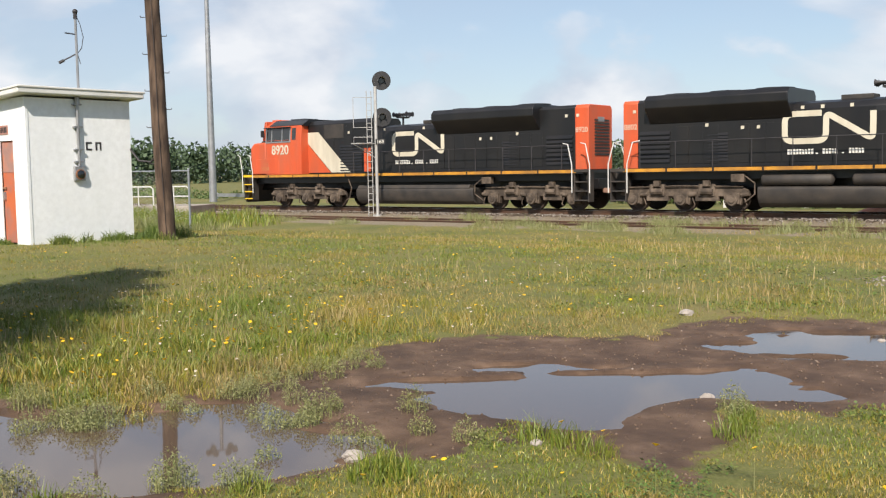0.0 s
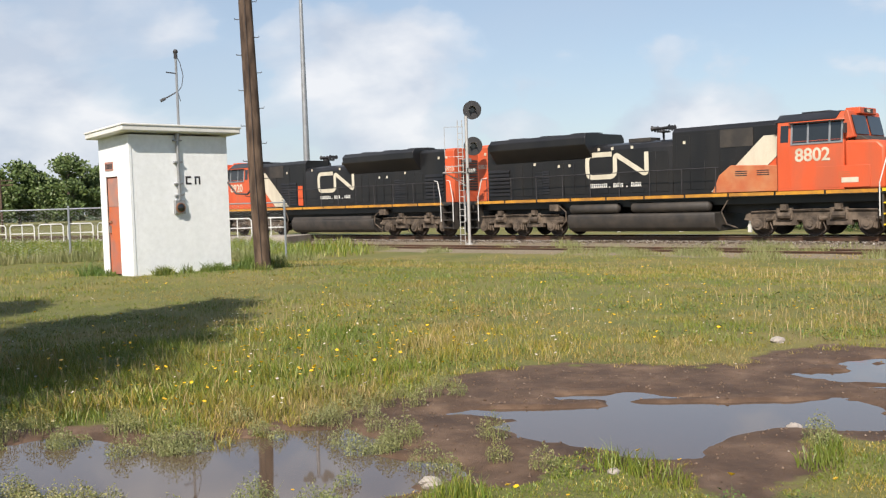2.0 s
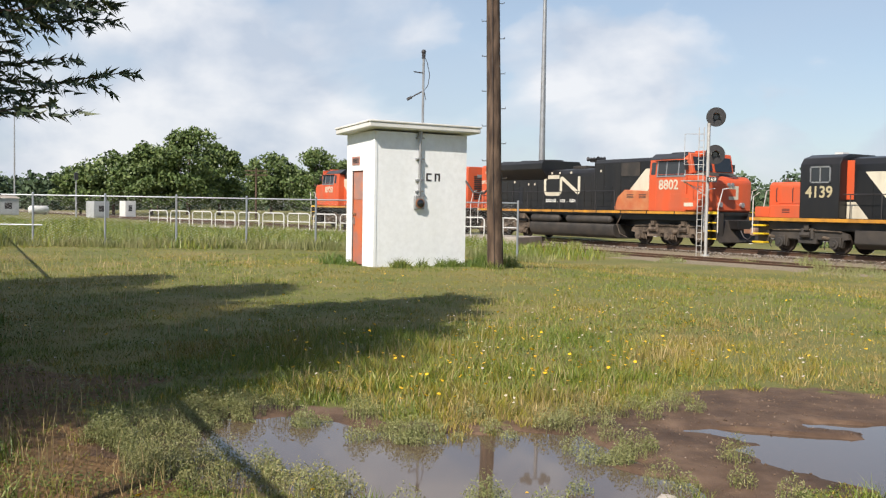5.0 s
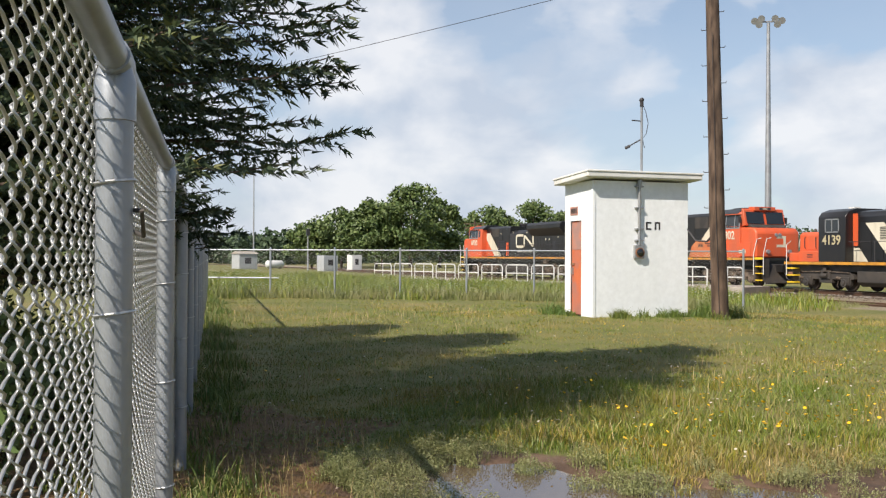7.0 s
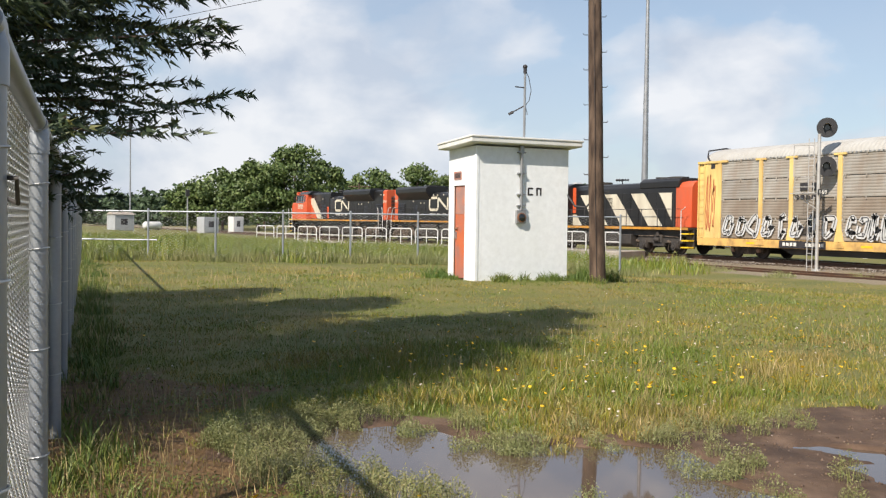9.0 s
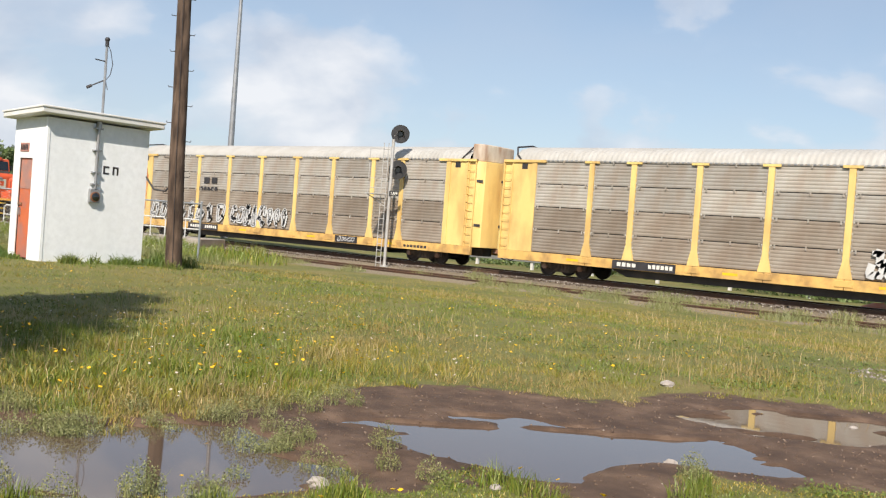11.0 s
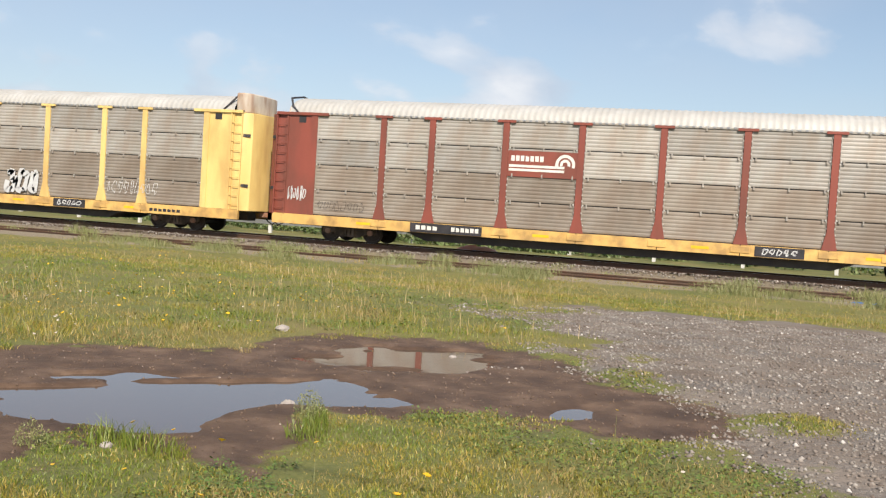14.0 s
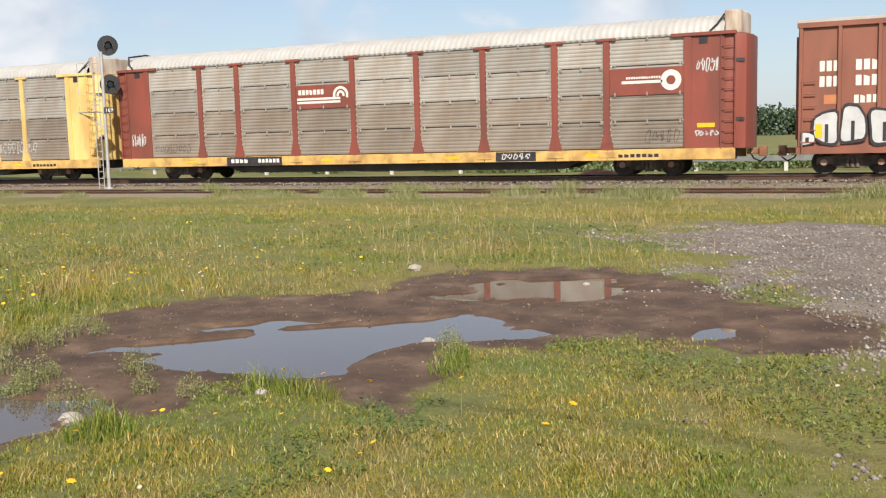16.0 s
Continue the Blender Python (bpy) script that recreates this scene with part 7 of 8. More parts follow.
def spruce(x, y, h, wide, seed, low=1.9, dense=1.0):
    rng = np.random.default_rng(seed)
    root = thing("spruce_tree", "dark spruce with drooping needled branches over the fence", "tree", pose(x, y, 0))
    part("trunk", B().tube([(0, 0, -0.3), (0.03, 0.02, h * 0.3), (0, 0, h * 0.7), (0, 0, h)], 0.24, 10, 0.03), BARK, root)
    wood, P, D = B(), [], []
    z = low
    while z < h - 0.3:
        f = (z - low) / (h - low)
        reach = wide * np.interp(f, [0, 0.05, 0.12, 0.4, 1.0], [0.72, 1.0, 1.04, 0.84, 0.05])
        n = 14 if z < 9 else 10
        for k in range(n):
            a = rng.uniform(0, 6.28)
            L = reach * rng.uniform(0.72, 1.05)
            out = np.array([math.cos(a), math.sin(a), 0])
            rise = rng.uniform(-0.10, 0.22) + 0.25 * f
            m = 7
            line = [np.array([0, 0, z]) + out * (L * i / m) + np.array([0, 0, L * (rise * i / m - 0.10 * (i / m) ** 2 * (1 if i < m else 0.6))]) for i in range(m + 1)]
            wood.tube([tuple(p) for p in line], 0.028 if z < 10 else 0.02, 4, 0.005)
            side = np.array([-out[1], out[0], 0])
            for s in np.arange(0.16, 1.0, 0.055 if z < 8 else 0.10):
                i = min(int(s * m), m - 1)
                c = line[i] + (line[i + 1] - line[i]) * (s * m - i)
                tl = L * 0.30 * (1.05 - s) * rng.uniform(0.6, 1.2) + 0.16
                for sg in (-1, 1):
                    dd = side * sg * rng.uniform(0.7, 1.1) + out * rng.uniform(0.5, 0.9) + np.array([0, 0, rng.uniform(-0.35, 0.05)])
                    dd /= np.linalg.norm(dd)
                    P.append((c, dd, tl))
            P.append((line[-2], (line[-1] - line[-2]) / np.linalg.norm(line[-1] - line[-2]), 0.4))
        z += 0.18 if z < 8 else 0.5
    tagged(part("limbwork", wood, BARK, root), kind="stuff")
    # needles: short blades all round each twig
    V = []
    for c, dd, tl in P:
        n = max(5, int(tl * 62 * dense)) if c[2] < 8 else max(5, int(tl * 26))
        t = rng.uniform(0, 1, n)[:, None]
        u = rng.normal(size=(n, 3))
        u -= (u @ dd)[:, None] * dd
        u /= np.linalg.norm(u, axis=1)[:, None] + 1e-9
        w = 0.013 if c[2] < 8 else 0.05
        base = c + dd * tl * t
        tip = base + (u * 0.75 + dd * 0.8) * (0.065 if c[2] < 8 else 0.16) * rng.uniform(0.8, 1.5, (n, 1))
        sd = np.cross(u, dd) * w
        V.append(np.stack([base - sd, base + sd, tip], 1).reshape(-1, 3))
    V = np.concatenate(V)
    me = bpy.data.meshes.new("needles")
    fast_fill(me, V, np.arange(len(V)).reshape(-1, 3))
    tagged(part("needles", me, NEEDLE, root), kind="stuff")


spruce(-8.3, -1.4, 11.8, 3.28, 1, 1.75, 0.85)
spruce(-12.8, -1.6, 9.6, 3.4, 2, 1.4, 0.35)
spruce(-16.6, -1.5, 8.2, 3.3, 3, 1.3, 0.35)


def shrub(x, y, h, w, seed):
    """A leafy bush: stems from the ground and clustered leaves."""
    rng = np.random.default_rng(seed)
    root = thing("bush", "leafy green bush growing behind the chain-link fence", "bush", pose(x, y, -0.05), group="bushes behind the fence")
    C = []
    for k in range(int(16 * w)):
        a, r = rng.uniform(0, 6.28), w / 2 * math.sqrt(rng.uniform(0.02, 1))
        tip = np.array([r * math.cos(a), r * math.sin(a), h * rng.uniform(0.45, 1.0) * (1.15 - 0.6 * r / w)])
        part("stem", B().tube([(tip[0] * 0.15, tip[1] * 0.15, 0), tuple(tip * [0.6, 0.6, 0.55]), tuple(tip)], 0.009, 5, 0.003), BARK, root)
        for f in np.arange(0.3, 1.05, 0.09):
            C.append(tip * [0.15 + 0.85 * f, 0.15 + 0.85 * f, f] + rng.normal(0, 0.07, (9, 3)))
    part("leaves", leaf_mesh("leaves", np.concatenate(C), 0.045, rng, 0.55), LEAF, root)


for k in range(11):
    shrub(-3.6 - 0.85 * k, -0.75 - 0.9 * abs(math.sin(k * 2.3)) + 0.06 * k, 0.75 + 0.55 * abs(math.sin(k * 1.7 + 1)), 1.1 + 0.3 * math.sin(k * 3.1), 200 + k)


def blades(name, label, x, y, z, hgt, wid, lean, rng, material, category="grass", bend=True):
    n = len(x)
    a = rng.uniform(0, 6.28, n)
    face = np.stack([np.cos(a), np.sin(a), 0 * a], 1)
    la = rng.uniform(0, 6.28, n)
    go = np.stack([np.cos(la), np.sin(la), 0 * la], 1) * (hgt * lean * rng.uniform(0.2, 1.2, n))[:, None]
    base = np.stack([x, y, z], 1)
    w = (wid * rng.uniform(0.7, 1.3, n))[:, None] * face
    up = np.zeros((n, 3))
    up[:, 2] = hgt
    me = bpy.data.meshes.new(name)
    if bend:
        mid = base + up * 0.6 + go * 0.35
        V = np.stack([base - w, base + w, mid + w * 0.75, mid - w * 0.75, base + up + go], 1).reshape(-1, 3)
        i = np.arange(n)[:, None] * 5
        F = np.concatenate([i + np.array([[0, 1, 2]]), i + np.array([[0, 2, 3]]), i + np.array([[3, 2, 4]])], 1).reshape(-1, 3)
    else:
        V = np.stack([base - w, base + w, base + up + go], 1).reshape(-1, 3)
        F = np.arange(3 * n).reshape(-1, 3)
    fast_fill(me, V, F)
    ob = part(name, me, material)
    return tagged(ob, label, category, kind="stuff")


def in_hut(x, y):
    return (x > -22.1) & (x < -20.3) & (y > 10.85) & (y < 13.65)


def leaflets(name, label, x, y, z, size, rng, material):
    """Small flat leaves held a little above the soil, each tipped its own way."""
    n = len(x)
    a = rng.uniform(0, 6.28, n)
    e1 = np.stack([np.cos(a), np.sin(a), rng.normal(0, 0.35, n)], 1) * size[:, None]
    e2 = np.stack([-np.sin(a), np.cos(a), rng.normal(0, 0.35, n)], 1) * (size * 0.55)[:, None]
    c = np.stack([x, y, z], 1)
    V = np.stack([c - e1, c - e2, c + e1, c + e2], 1).reshape(-1, 3)
    me = bpy.data.meshes.new(name)
    fast_fill(me, V, np.arange(4 * n).reshape(n, 4))
    return tagged(part(name, me, material), label, "weeds", kind="stuff")


def meadow():
    rng = np.random.default_rng(17)
    n = 900000
    d = np.exp(rng.uniform(math.log(2.2), math.log(38), n))
    a = np.radians(rng.uniform(-32, 91, n))
    x, y = -d * np.sin(a), d * np.cos(a)
    keep = (y < 31.0) & ~in_hut(x, y)
    x, y, d = x[keep], y[keep], d[keep]
    patch, fine, tuft = rough_noise(x, y, 2.6, 61), rough_noise(x, y, 0.5, 65), rough_noise(x, y, 0.17, 67)
    mud, st, lit = muddy(x, y), stony(x, y), littered(x, y)
    n = len(x)
    keep = (mud + 0.5 * fine + 0.4 * tuft > -0.02) & (rng.uniform(0, 1, n) < np.clip(0.5 + st * 1.4 + 0.5 * fine, 0.012, 1))
    keep &= rng.uniform(0, 1, n) < np.clip(0.84 + 0.9 * fine + 0.9 * tuft, 0.15, 1)
    keep &= rng.uniform(0, 1, n) < 1 - 0.8 * lit
    keep &= rng.uniform(0, 1, n) < np.clip(1.35 + 2.2 * rough_noise(x, y, 0.8, 99), 0.1, 1)
    x, y, d, patch, fine, tuft, mud, st = (q[keep] for q in (x, y, d, patch, fine, tuft, mud, st))
    n = len(x)
    z = height(x, y) - 0.008
    lush = np.clip(0.6 + 0.8 * patch + 0.7 * fine + 0.8 * tuft, 0.2, 1.7)
    hgt = (0.03 + 0.07 * lush) * rng.uniform(0.45, 1.3, n) * np.interp(d, [0, 4, 7, 11, 18, 40], [0.42, 0.5, 0.76, 0.8, 0.7, 0.62])
    hgt = hgt * np.clip(0.45 + mud * 0.8, 0.4, 1) * np.clip(0.55 + st * 0.3, 0.35, 1)
    bank = (1 - step(-6.0, -4.6, x)) * step(-12, -9.5, x) * step(2.8, 3.8, y) * (1 - step(7.5, 10, y))
    hgt = hgt * (1 + 0.9 * bank) * (1 - 0.3 * step(-4.6, -3.8, x) * (1 - step(6.0, 7.5, y)))
    wid = 0.0015 + 0.00029 * d
    # three growths, each in patches of its own
    pick = 1.1 * rough_noise(x, y, 1.5, 63) + 0.8 * rough_noise(x, y, 0.38, 69) + rng.normal(0, 0.22, n) + 0.34 * step(9, 12, y) * (1 - step(17, 20, y)) * (1 - step(-9, -4, x)) + 0.38 * (1 - step(-7.5, -5.5, x)) * (1 - step(7, 10, y)) - 0.12 * step(16, 19, y) - 0.16 * (1 - step(4, 7, d))
    near = d < 9.5
    for sel, hs, material, label in ((pick > 0.16, 0.9, LUSH, "fresh green meadow grass"), ((pick <= 0.16) & (pick > -0.34), 1.0, BLADE, "yellow-green meadow grass"),
                                     (pick <= -0.34, 1.15, STRAW, "dry straw-coloured grass")):
        for zone, more, bend in ((near, " in the foreground", True), (~near, " further off", False)):
            k = sel & zone
            blades("grass", label + more, x[k], y[k], z[k], hgt[k] * hs, wid[k], 0.75, rng, material, bend=bend)
    # seed stalks in patches
    n = 15000
    d = np.exp(rng.uniform(math.log(4.0), math.log(30), n))
    a = np.radians(rng.uniform(-28, 91, n))
    x, y = -d * np.sin(a), d * np.cos(a)
    keep = (muddy(x, y) > 0.05) & (stony(x, y) > 0.4) & (y < 29.5) & ~in_hut(x, y) & (rough_noise(x, y, 2.2, 71) + 0.35 * (1 - step(-6.0, -4.6, x)) * (1 - step(6.5, 8.5, y)) > 0.10)
    keep &= (x < -4.6) | (y > 9.0)
    x, y, d = x[keep], y[keep], d[keep]
    blades("seed_stalks", "thin straw-coloured seed stalks standing in the grass", x, y, height(x, y), rng.uniform(0.10, 0.24, len(x)), 0.0012 + 0.0002 * d, 0.45, rng, TALL)
    # the turf underfoot and behind the fence
    n = 90000
    x, y = rng.uniform(-9, 9, n), rng.uniform(-8, 3.5, n)
    d = np.hypot(x, y)
    bearing = np.degrees(np.arctan2(-x, y))
    keep = ((d < 2.2) | (bearing < -32) | (bearing > 91)) & (stony(x, y) > 0.2) & (rng.uniform(0, 1, n) < 1 - 0.85 * littered(x, y))
    x, y = x[keep], y[keep]
    blades("grass", "short meadow grass along the fence", x, y, height(x, y) - 0.008, rng.uniform(0.02, 0.07, len(x)), np.full(len(x), 0.0035), 0.75, rng, BLADE, bend=False)
    # clover and low leafy weeds
    n = 230000
    d = np.exp(rng.uniform(math.log(2.2), math.log(16), n))
    a = np.radians(rng.uniform(-32, 91, n))
    x, y = -d * np.sin(a), d * np.cos(a)
    keep = (muddy(x, y) > 0.0) & (stony(x, y) > 0.1) & ~in_hut(x, y) & (rough_noise(x, y, 0.75, 95) + 0.5 * rough_noise(x, y, 2.4, 97) > 0.10)
    x, y, d = x[keep], y[keep], d[keep]
    leaflets("clover", "low patches of clover and leafy weeds in the turf", x, y, height(x, y) + rng.uniform(0.004, 0.06, len(x)), (0.0055 + 0.0009 * d) * rng.uniform(0.6, 1.3, len(x)), rng, CLOVER)


meadow()


def tufts(name, label, spots, per, rad, hmin, hmax, wid, lean, seed, material, category="weeds"):
    rng = np.random.default_rng(seed)
    xs, ys, hs = [], [], []
    for (sx, sy, k) in spots:
        m = int(per * k)
        r = rad * k * np.sqrt(rng.uniform(0, 1, m))
        a = rng.uniform(0, 6.28, m)
        xs.append(sx + r * np.cos(a))
        ys.append(sy + r * np.sin(a))
        hs.append(rng.uniform(hmin, hmax, m) * k * (1.1 - 0.6 * r / (rad * k)))
    x, y, h = np.concatenate(xs), np.concatenate(ys), np.concatenate(hs)
    return blades(name, label, x, y, height(x, y) - 0.01, h, wid, lean, rng, material, category)


rng = random.Random(31)
# low bushy weeds at the water's edge and standing in the shallows
shore = []
while len(shore) < 125:
    x, y = rng.uniform(-8, -3.6), rng.uniform(1.5, 5.0)
    p = float(pools(np.array([x]), np.array([y]))[0])
    if -0.32 < p < 0.22 and rng.random() < (0.95 if x < -5.2 and y < 2.9 else 0.55 if x < -5.2 else 0.16):
        shore.append((x, y, rng.uniform(0.5, 1.35)))
shore += [(-5.75 + 0.2 * math.sin(k * 2.1), 4.75 + 0.17 * k, 0.7 + 0.4 * abs(math.sin(k * 1.3))) for k in range(9)] + [(-2.62, 6.2, 1.0), (-2.5, 6.05, 0.8), (-3.6, 4.6, 0.9), (-4.35, 3.7, 0.8)]
wr2 = np.random.default_rng(5)
C = []
for sx, sy, k in shore:
    z0 = float(height(sx, sy))
    m = int(420 * k)
    r = 0.105 * k * np.sqrt(wr2.uniform(0, 1, m))
    a = wr2.uniform(0, 6.28, m)
    C.append(np.stack([sx + r * np.cos(a), sy + r * np.sin(a), z0 + wr2.uniform(0.0, 1, m) ** 0.6 * 0.19 * k * (1.1 - 0.7 * r / (0.105 * k))], 1))
ob = part("waterside_weeds", leaf_mesh("waterside_weeds", np.concatenate(C), 0.0085, wr2, 0.4), WEED)
tagged(ob, "low bushy grey-green weeds growing out of the puddle's edge", "weeds", kind="stuff")
tufts("weed_stems", "thin upright stems among the waterside weeds", shore, 45, 0.10, 0.08, 0.21, 0.0019, 0.4, 15, WEED)
sedge = [(-3.5, 3.75, 1.5), (-3.62, 3.9, 1.1), (-3.25, 4.85, 1.3), (-3.0, 4.85, 1.2), (-2.8, 4.75, 1.0), (-2.35, 5.6, 1.2), (-2.42, 5.9, 1.0), (-4.6, 2.5, 1.0), (-3.9, 3.2, 1.0)]
tufts("sedge", "bright green sedge tufts beside the puddle", sedge, 110, 0.12, 0.07, 0.19, 0.003, 0.6, 6, LUSH)
# coarse weeds along the fence, round the hut and between the tracks
line = [(near_post(k)[0] + rng.uniform(-1.2, 1.2), near_post(k)[1] + rng.uniform(0.10, 0.45), rng.uniform(0.5, 1.1)) for k in range(1, 13) for _ in range(7)]
line += [(near_post(k)[0] + rng.uniform(-1.2, 1.2), near_post(k)[1] - rng.uniform(0.2, 2.0), rng.uniform(0.8, 1.5)) for k in range(-1, 13) for _ in range(9)]
tufts("fence_weeds", "tall tangled weeds and dry stalks along the fence", line, 90, 0.24, 0.06, 0.34, 0.006, 0.75, 7, CLOVER)
tufts("dry_weeds", "dead straw stalks at the foot of the fence", line[::3], 16, 0.3, 0.2, 0.5, 0.003, 0.5, 8, TALL)
hutside = [(-20.25 + rng.uniform(-0.05, 0.25), rng.uniform(10.9, 13.7), rng.uniform(0.5, 1.0)) for _ in range(16)] + [(rng.uniform(-22.3, -20.5), 10.8, rng.uniform(0.4, 0.8)) for _ in range(8)]
hutside += [(-20.2, 13.9 + rng.uniform(0, 0.9), rng.uniform(1.2, 2.0)) for _ in range(6)] + [(-22.15, 10.75, 1.8), (-19.6, 13.75, 1.0), (-19.4, 13.8, 0.9)]
tufts("hut_weeds", "weeds growing against the hut's walls", hutside, 120, 0.2, 0.08, 0.34, 0.008, 0.85, 9, CLOVER)
verge = []
for _ in range(300):
    x, y = rng.uniform(-44, 14), rng.choice((rng.uniform(28.6, 30.9), rng.uniform(30.6, 34.6)))
    if float(soft_noise(x, y * 0.6, 2.6, 77)) > -0.06:
        verge.append((x, y, rng.uniform(0.6, 1.5)))
tufts("track_weeds", "tall green weeds growing between the tracks", verge, 120, 0.45, 0.05, 0.26, 0.007, 0.8, 10, WEED)
tall = [(x, y, rng.uniform(0.9, 1.5)) for x, y, k in verge if k > 1.25]
tufts("goldenrod", "taller leafy weeds in bloom beside the siding", tall, 110, 0.4, 0.12, 0.42, 0.007, 0.65, 11, WEED)
fenceline = [(-38.5 + 9.1 * t + rng.uniform(-0.6, 0.6), 3.4 + 18.4 * t + rng.uniform(-0.6, 0.6), rng.uniform(0.8, 1.6)) for t in [k / 90 for k in range(91)]]
tufts("fence_weeds", "uncut grass along the far fence", fenceline, 170, 0.5, 0.1, 0.45, 0.009, 0.6, 12, WEED)
beyond = [(rng.uniform(-75, -33), rng.uniform(4, 30), rng.uniform(1, 2.4)) for _ in range(380)]
beyond = [(x, y, k) for x, y, k in beyond if y < 18.2 + (x + 66) * 0.514 - 1.2 and y > 3.4 + (x + 38.5) * 2.02]
tufts("hay_meadow", "tall uncut hay meadow beyond the fence", beyond, 150, 0.95, 0.15, 0.38, 0.016, 0.6, 13, LUSH, "grass")


def blossoms(name, label, n, cx, cy, sx, sy, r, hmin, hmax, seed, material, core=None):
    rng = np.random.default_rng(seed)
    b, stems = B(), B()
    k = 0
    while k < n:
        x, y = rng.normal(cx, sx), rng.normal(cy, sy)
        if float(muddy(np.array([x]), np.array([y]))[0]) < 0.1 or float(stony(np.array([x]), np.array([y]))[0]) < 0.5 or in_hut(x, y) or y < 1.2 or y > 29:
            continue
        z = float(height(x, y)) + rng.uniform(hmin, hmax)
        tx, ty = rng.normal(0, 0.25, 2)
        rr = r * rng.uniform(0.7, 1.25)
        c = (x, y, z + 0.004)
        ring = [(x + rr * math.cos(a) * (1 if j % 2 else 0.72), y + rr * math.sin(a) * (1 if j % 2 else 0.72), z + rr * (tx * math.cos(a) + ty * math.sin(a)) + 0.3 * rr) for j, a in enumerate(np.linspace(0, 6.28, 13)[:-1])]
        n0 = len(b.v)
        b.v += [(x, y, z - 0.3 * rr)] + ring + [(x, y, z + 0.35 * rr)]
        for j in range(12):
            b.f += [(n0, n0 + 1 + j, n0 + 1 + (j + 1) % 12), (n0 + 13, n0 + 1 + (j + 1) % 12, n0 + 1 + j)]
        m0 = len(stems.v)
        zz = float(height(x, y))
        stems.v += [(x - 0.0025, y, zz), (x + 0.0025, y, zz), (x, y + 0.0015, z)]
        stems.f.append((m0, m0 + 1, m0 + 2))
        k += 1
    root = tagged(part(name, b, material, smooth=False), label, "flowers", kind="stuff")
    part("stems", stems, WEED, root, smooth=False)


blossoms("yellow_wildflowers", "small bright yellow wildflowers on thin stems", 150, -6.8, 5.6, 1.6, 1.5, 0.017, 0.12, 0.28, 41, PETAL)
blossoms("yellow_wildflowers", "small bright yellow wildflowers scattered in the meadow", 170, -9.0, 9.5, 4.5, 3.5, 0.020, 0.10, 0.24, 42, PETAL)
blossoms("clover_heads", "pale clover heads in the turf", 420, -8.5, 8.0, 4.0, 3.0, 0.014, 0.06, 0.18, 43, WHITEPETAL)
blossoms("yellow_wildflowers", "yellow wildflowers at the puddle's near edge", 26, -3.6, 3.6, 1.2, 0.7, 0.014, 0.10, 0.22, 44, PETAL)


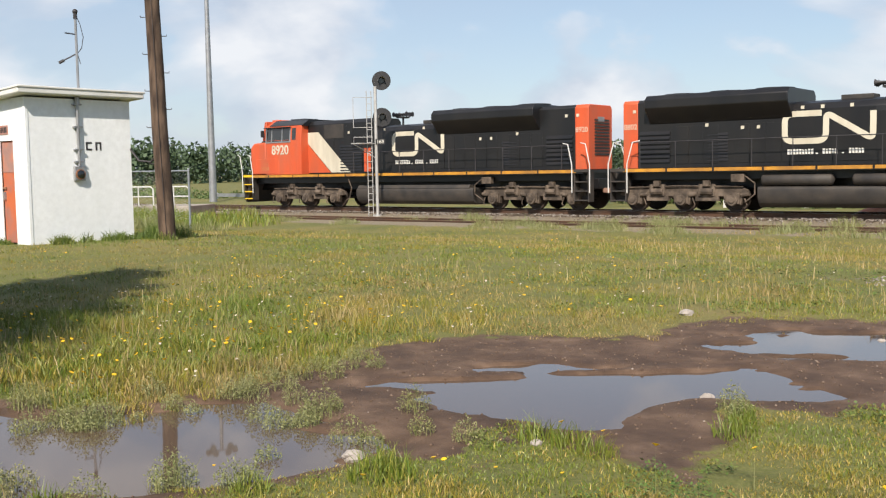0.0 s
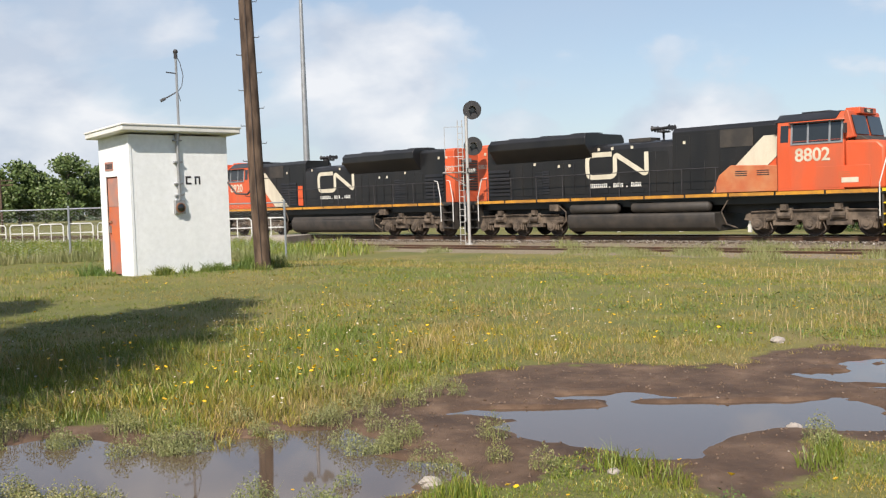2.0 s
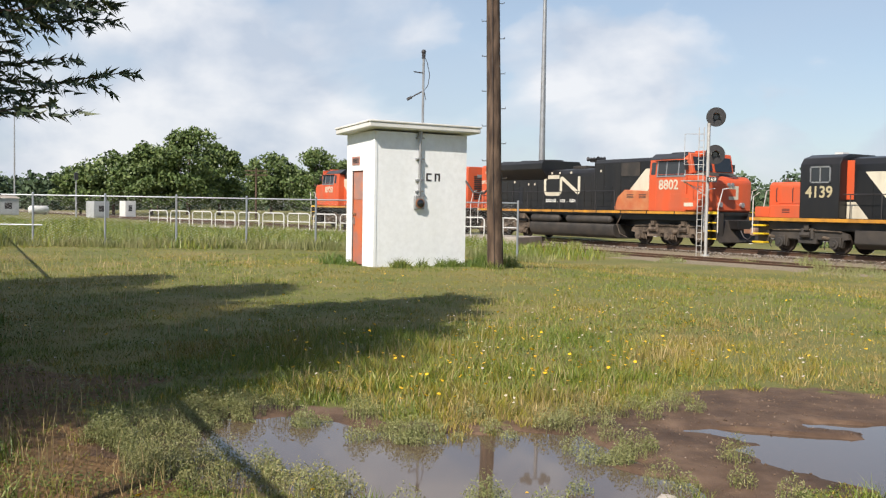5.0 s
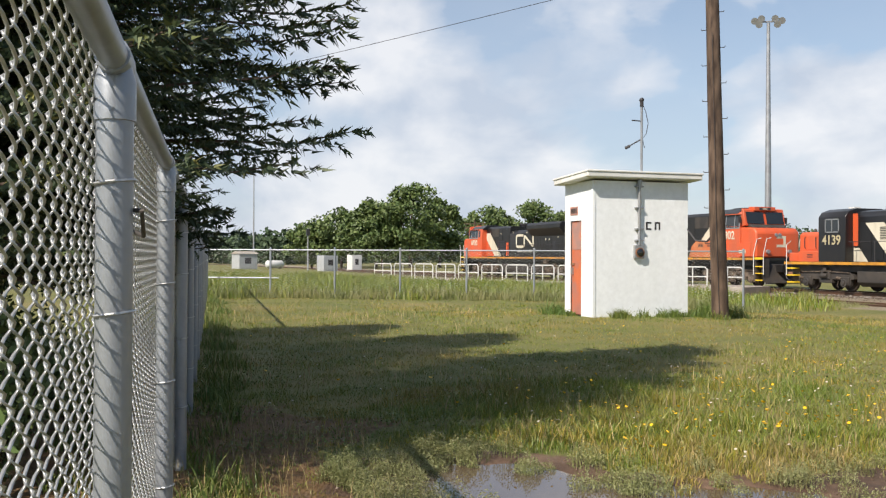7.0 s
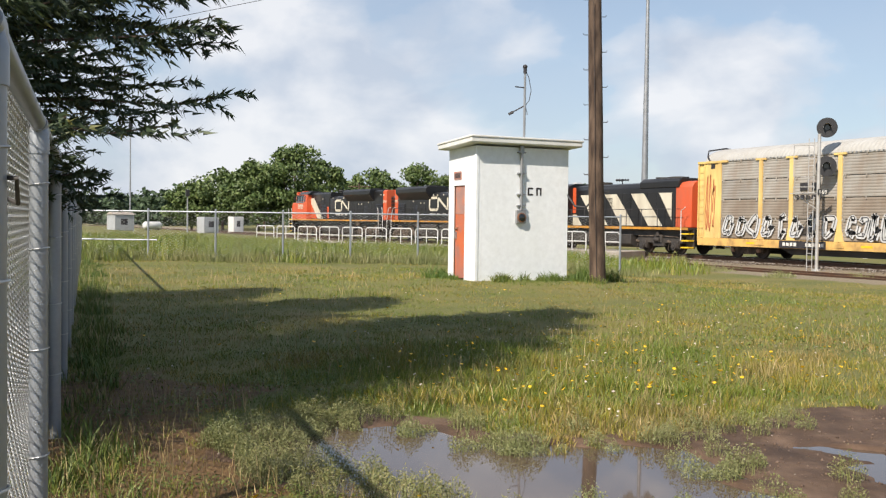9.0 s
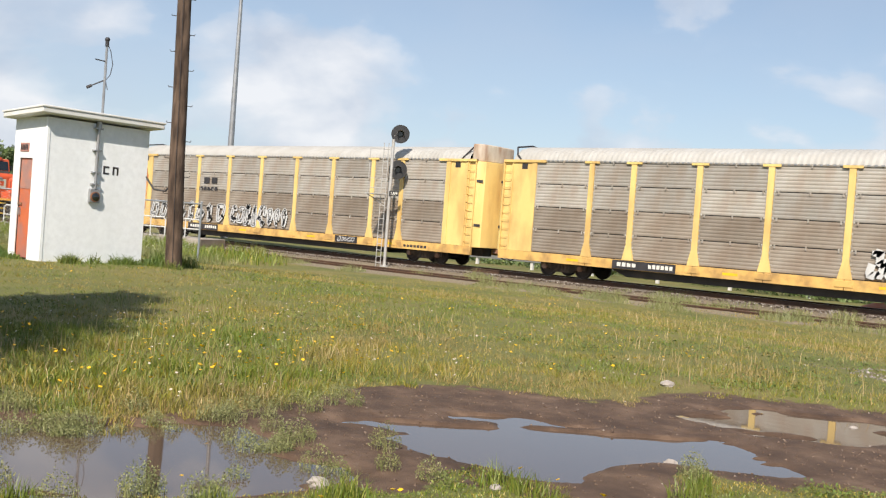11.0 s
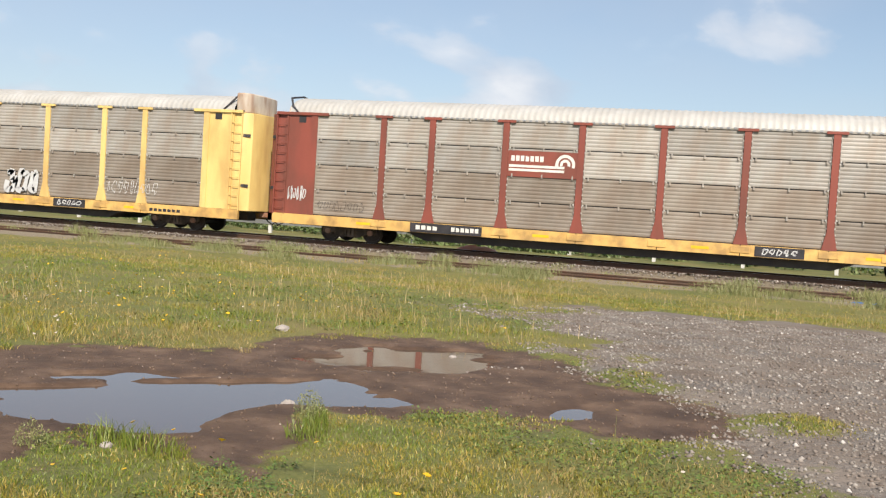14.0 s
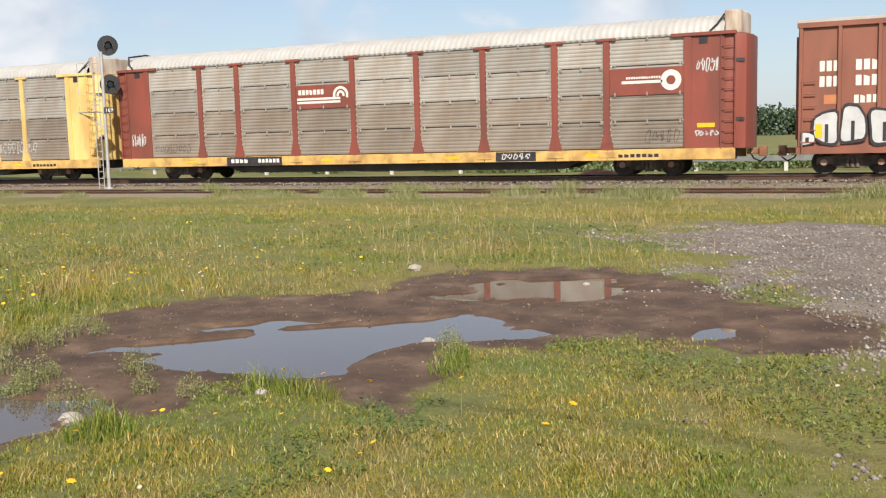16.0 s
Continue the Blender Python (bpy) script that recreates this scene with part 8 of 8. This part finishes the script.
# ---- stones ----
def pebbles(name, label, n, test, seed, lo, hi, x0, x1, y0, y1):
    rng = np.random.default_rng(seed)
    x, y = rng.uniform(x0, x1, n), rng.uniform(y0, y1, n)
    ok = test(x, y)
    x, y = x[ok], y[ok]
    n = len(x)
    s = lo + (hi - lo) * rng.uniform(0, 1, n) ** 3
    c = np.stack([x, y, height(x, y) + s * 0.15], 1)
    off = np.array([[1, 0, 0], [0.2, 1, 0], [-1, 0.1, 0], [-0.1, -1, 0], [0, 0, 0.75], [0, 0, -0.7]])
    a = rng.uniform(0, 6.28, n)
    R = np.zeros((n, 3, 3))
    R[:, 0, 0], R[:, 0, 1], R[:, 1, 0], R[:, 1, 1], R[:, 2, 2] = np.cos(a), -np.sin(a), np.sin(a), np.cos(a), 1
    jit = rng.uniform(0.65, 1.2, (n, 6, 1))
    V = c[:, None, :] + np.einsum("nij,kj->nki", R, off) * jit * s[:, None, None]
    t = np.array([[0, 1, 4], [1, 2, 4], [2, 3, 4], [3, 0, 4], [1, 0, 5], [2, 1, 5], [3, 2, 5], [0, 3, 5]])
    F = (np.arange(n)[:, None, None] * 6 + t).reshape(-1, 3)
    me = bpy.data.meshes.new(name)
    fast_fill(me, V.reshape(-1, 3), F)
    tagged(part(name, me, MUDSTONE if "mud" in name else PEBBLE), label, "stones", kind="stuff")


MUDSTONE = mat("mud_coated_stone", (0.15, 0.10, 0.07), (0.11, 0.07, 0.048), 3, 0.85,
               island=[(0.0, (0.075, 0.046, 0.03)), (0.6, (0.15, 0.10, 0.068)), (0.93, (0.24, 0.175, 0.13)), (1.0, (0.40, 0.34, 0.29))], bump=0)
PEBBLE = mat("pebble_stone", (0.3, 0.28, 0.25), (0.24, 0.2, 0.17), 3, 0.9,
             island=[(0.0, (0.10, 0.078, 0.062)), (0.6, (0.185, 0.15, 0.125)), (0.9, (0.27, 0.235, 0.20)), (0.97, (0.42, 0.385, 0.35)), (1.0, (0.62, 0.58, 0.54))], bump=0)
pebbles("gravel", "loose grey gravel stones on the bare ground", 110000, lambda x, y: stony(x, y) + 0.8 * soft_noise(x, y, 0.7, 81) < 0.4, 51, 0.004, 0.027, -4, 11, 4.0, 16)
pebbles("mud_stones", "small stones strewn on wet brown mud", 15000, lambda x, y: (muddy(x, y) < 0.05) & (pools(x, y) > 0.02), 52, 0.003, 0.017, -8, 1, 1.5, 11)
pebbles("ballast", "broken stone ballast between the rails", 15000, lambda x, y: (y > 33.4) & (soft_noise(x, y, 1.5, 83) > -0.3), 53, 0.03, 0.06, -45, 16, 33.4, 38.6)
for k, (x, y, s) in enumerate(((-2.95, 6.55, 0.055), (-4.7, 9.93, 0.08), (-3.9, 3.95, 0.07), (-3.2, 4.75, 0.04), (-2.6, 9.6, 0.06))):
    rb = B().ball((0, 0, 0), s, 6, 0.6)
    rr = random.Random(k)
    rb.v = [(a * rr.uniform(0.75, 1.2), c * rr.uniform(0.75, 1.2), e * rr.uniform(0.8, 1.1)) for a, c, e in rb.v]
    st = part("stone", rb, STONE, at=pose(x, y, float(height(x, y)) + s * 0.25, 0, 0, 40 * k), smooth=False)
    tagged(st, "pale loose stone lying on the muddy ground", "stone", group="loose stones")


motions()
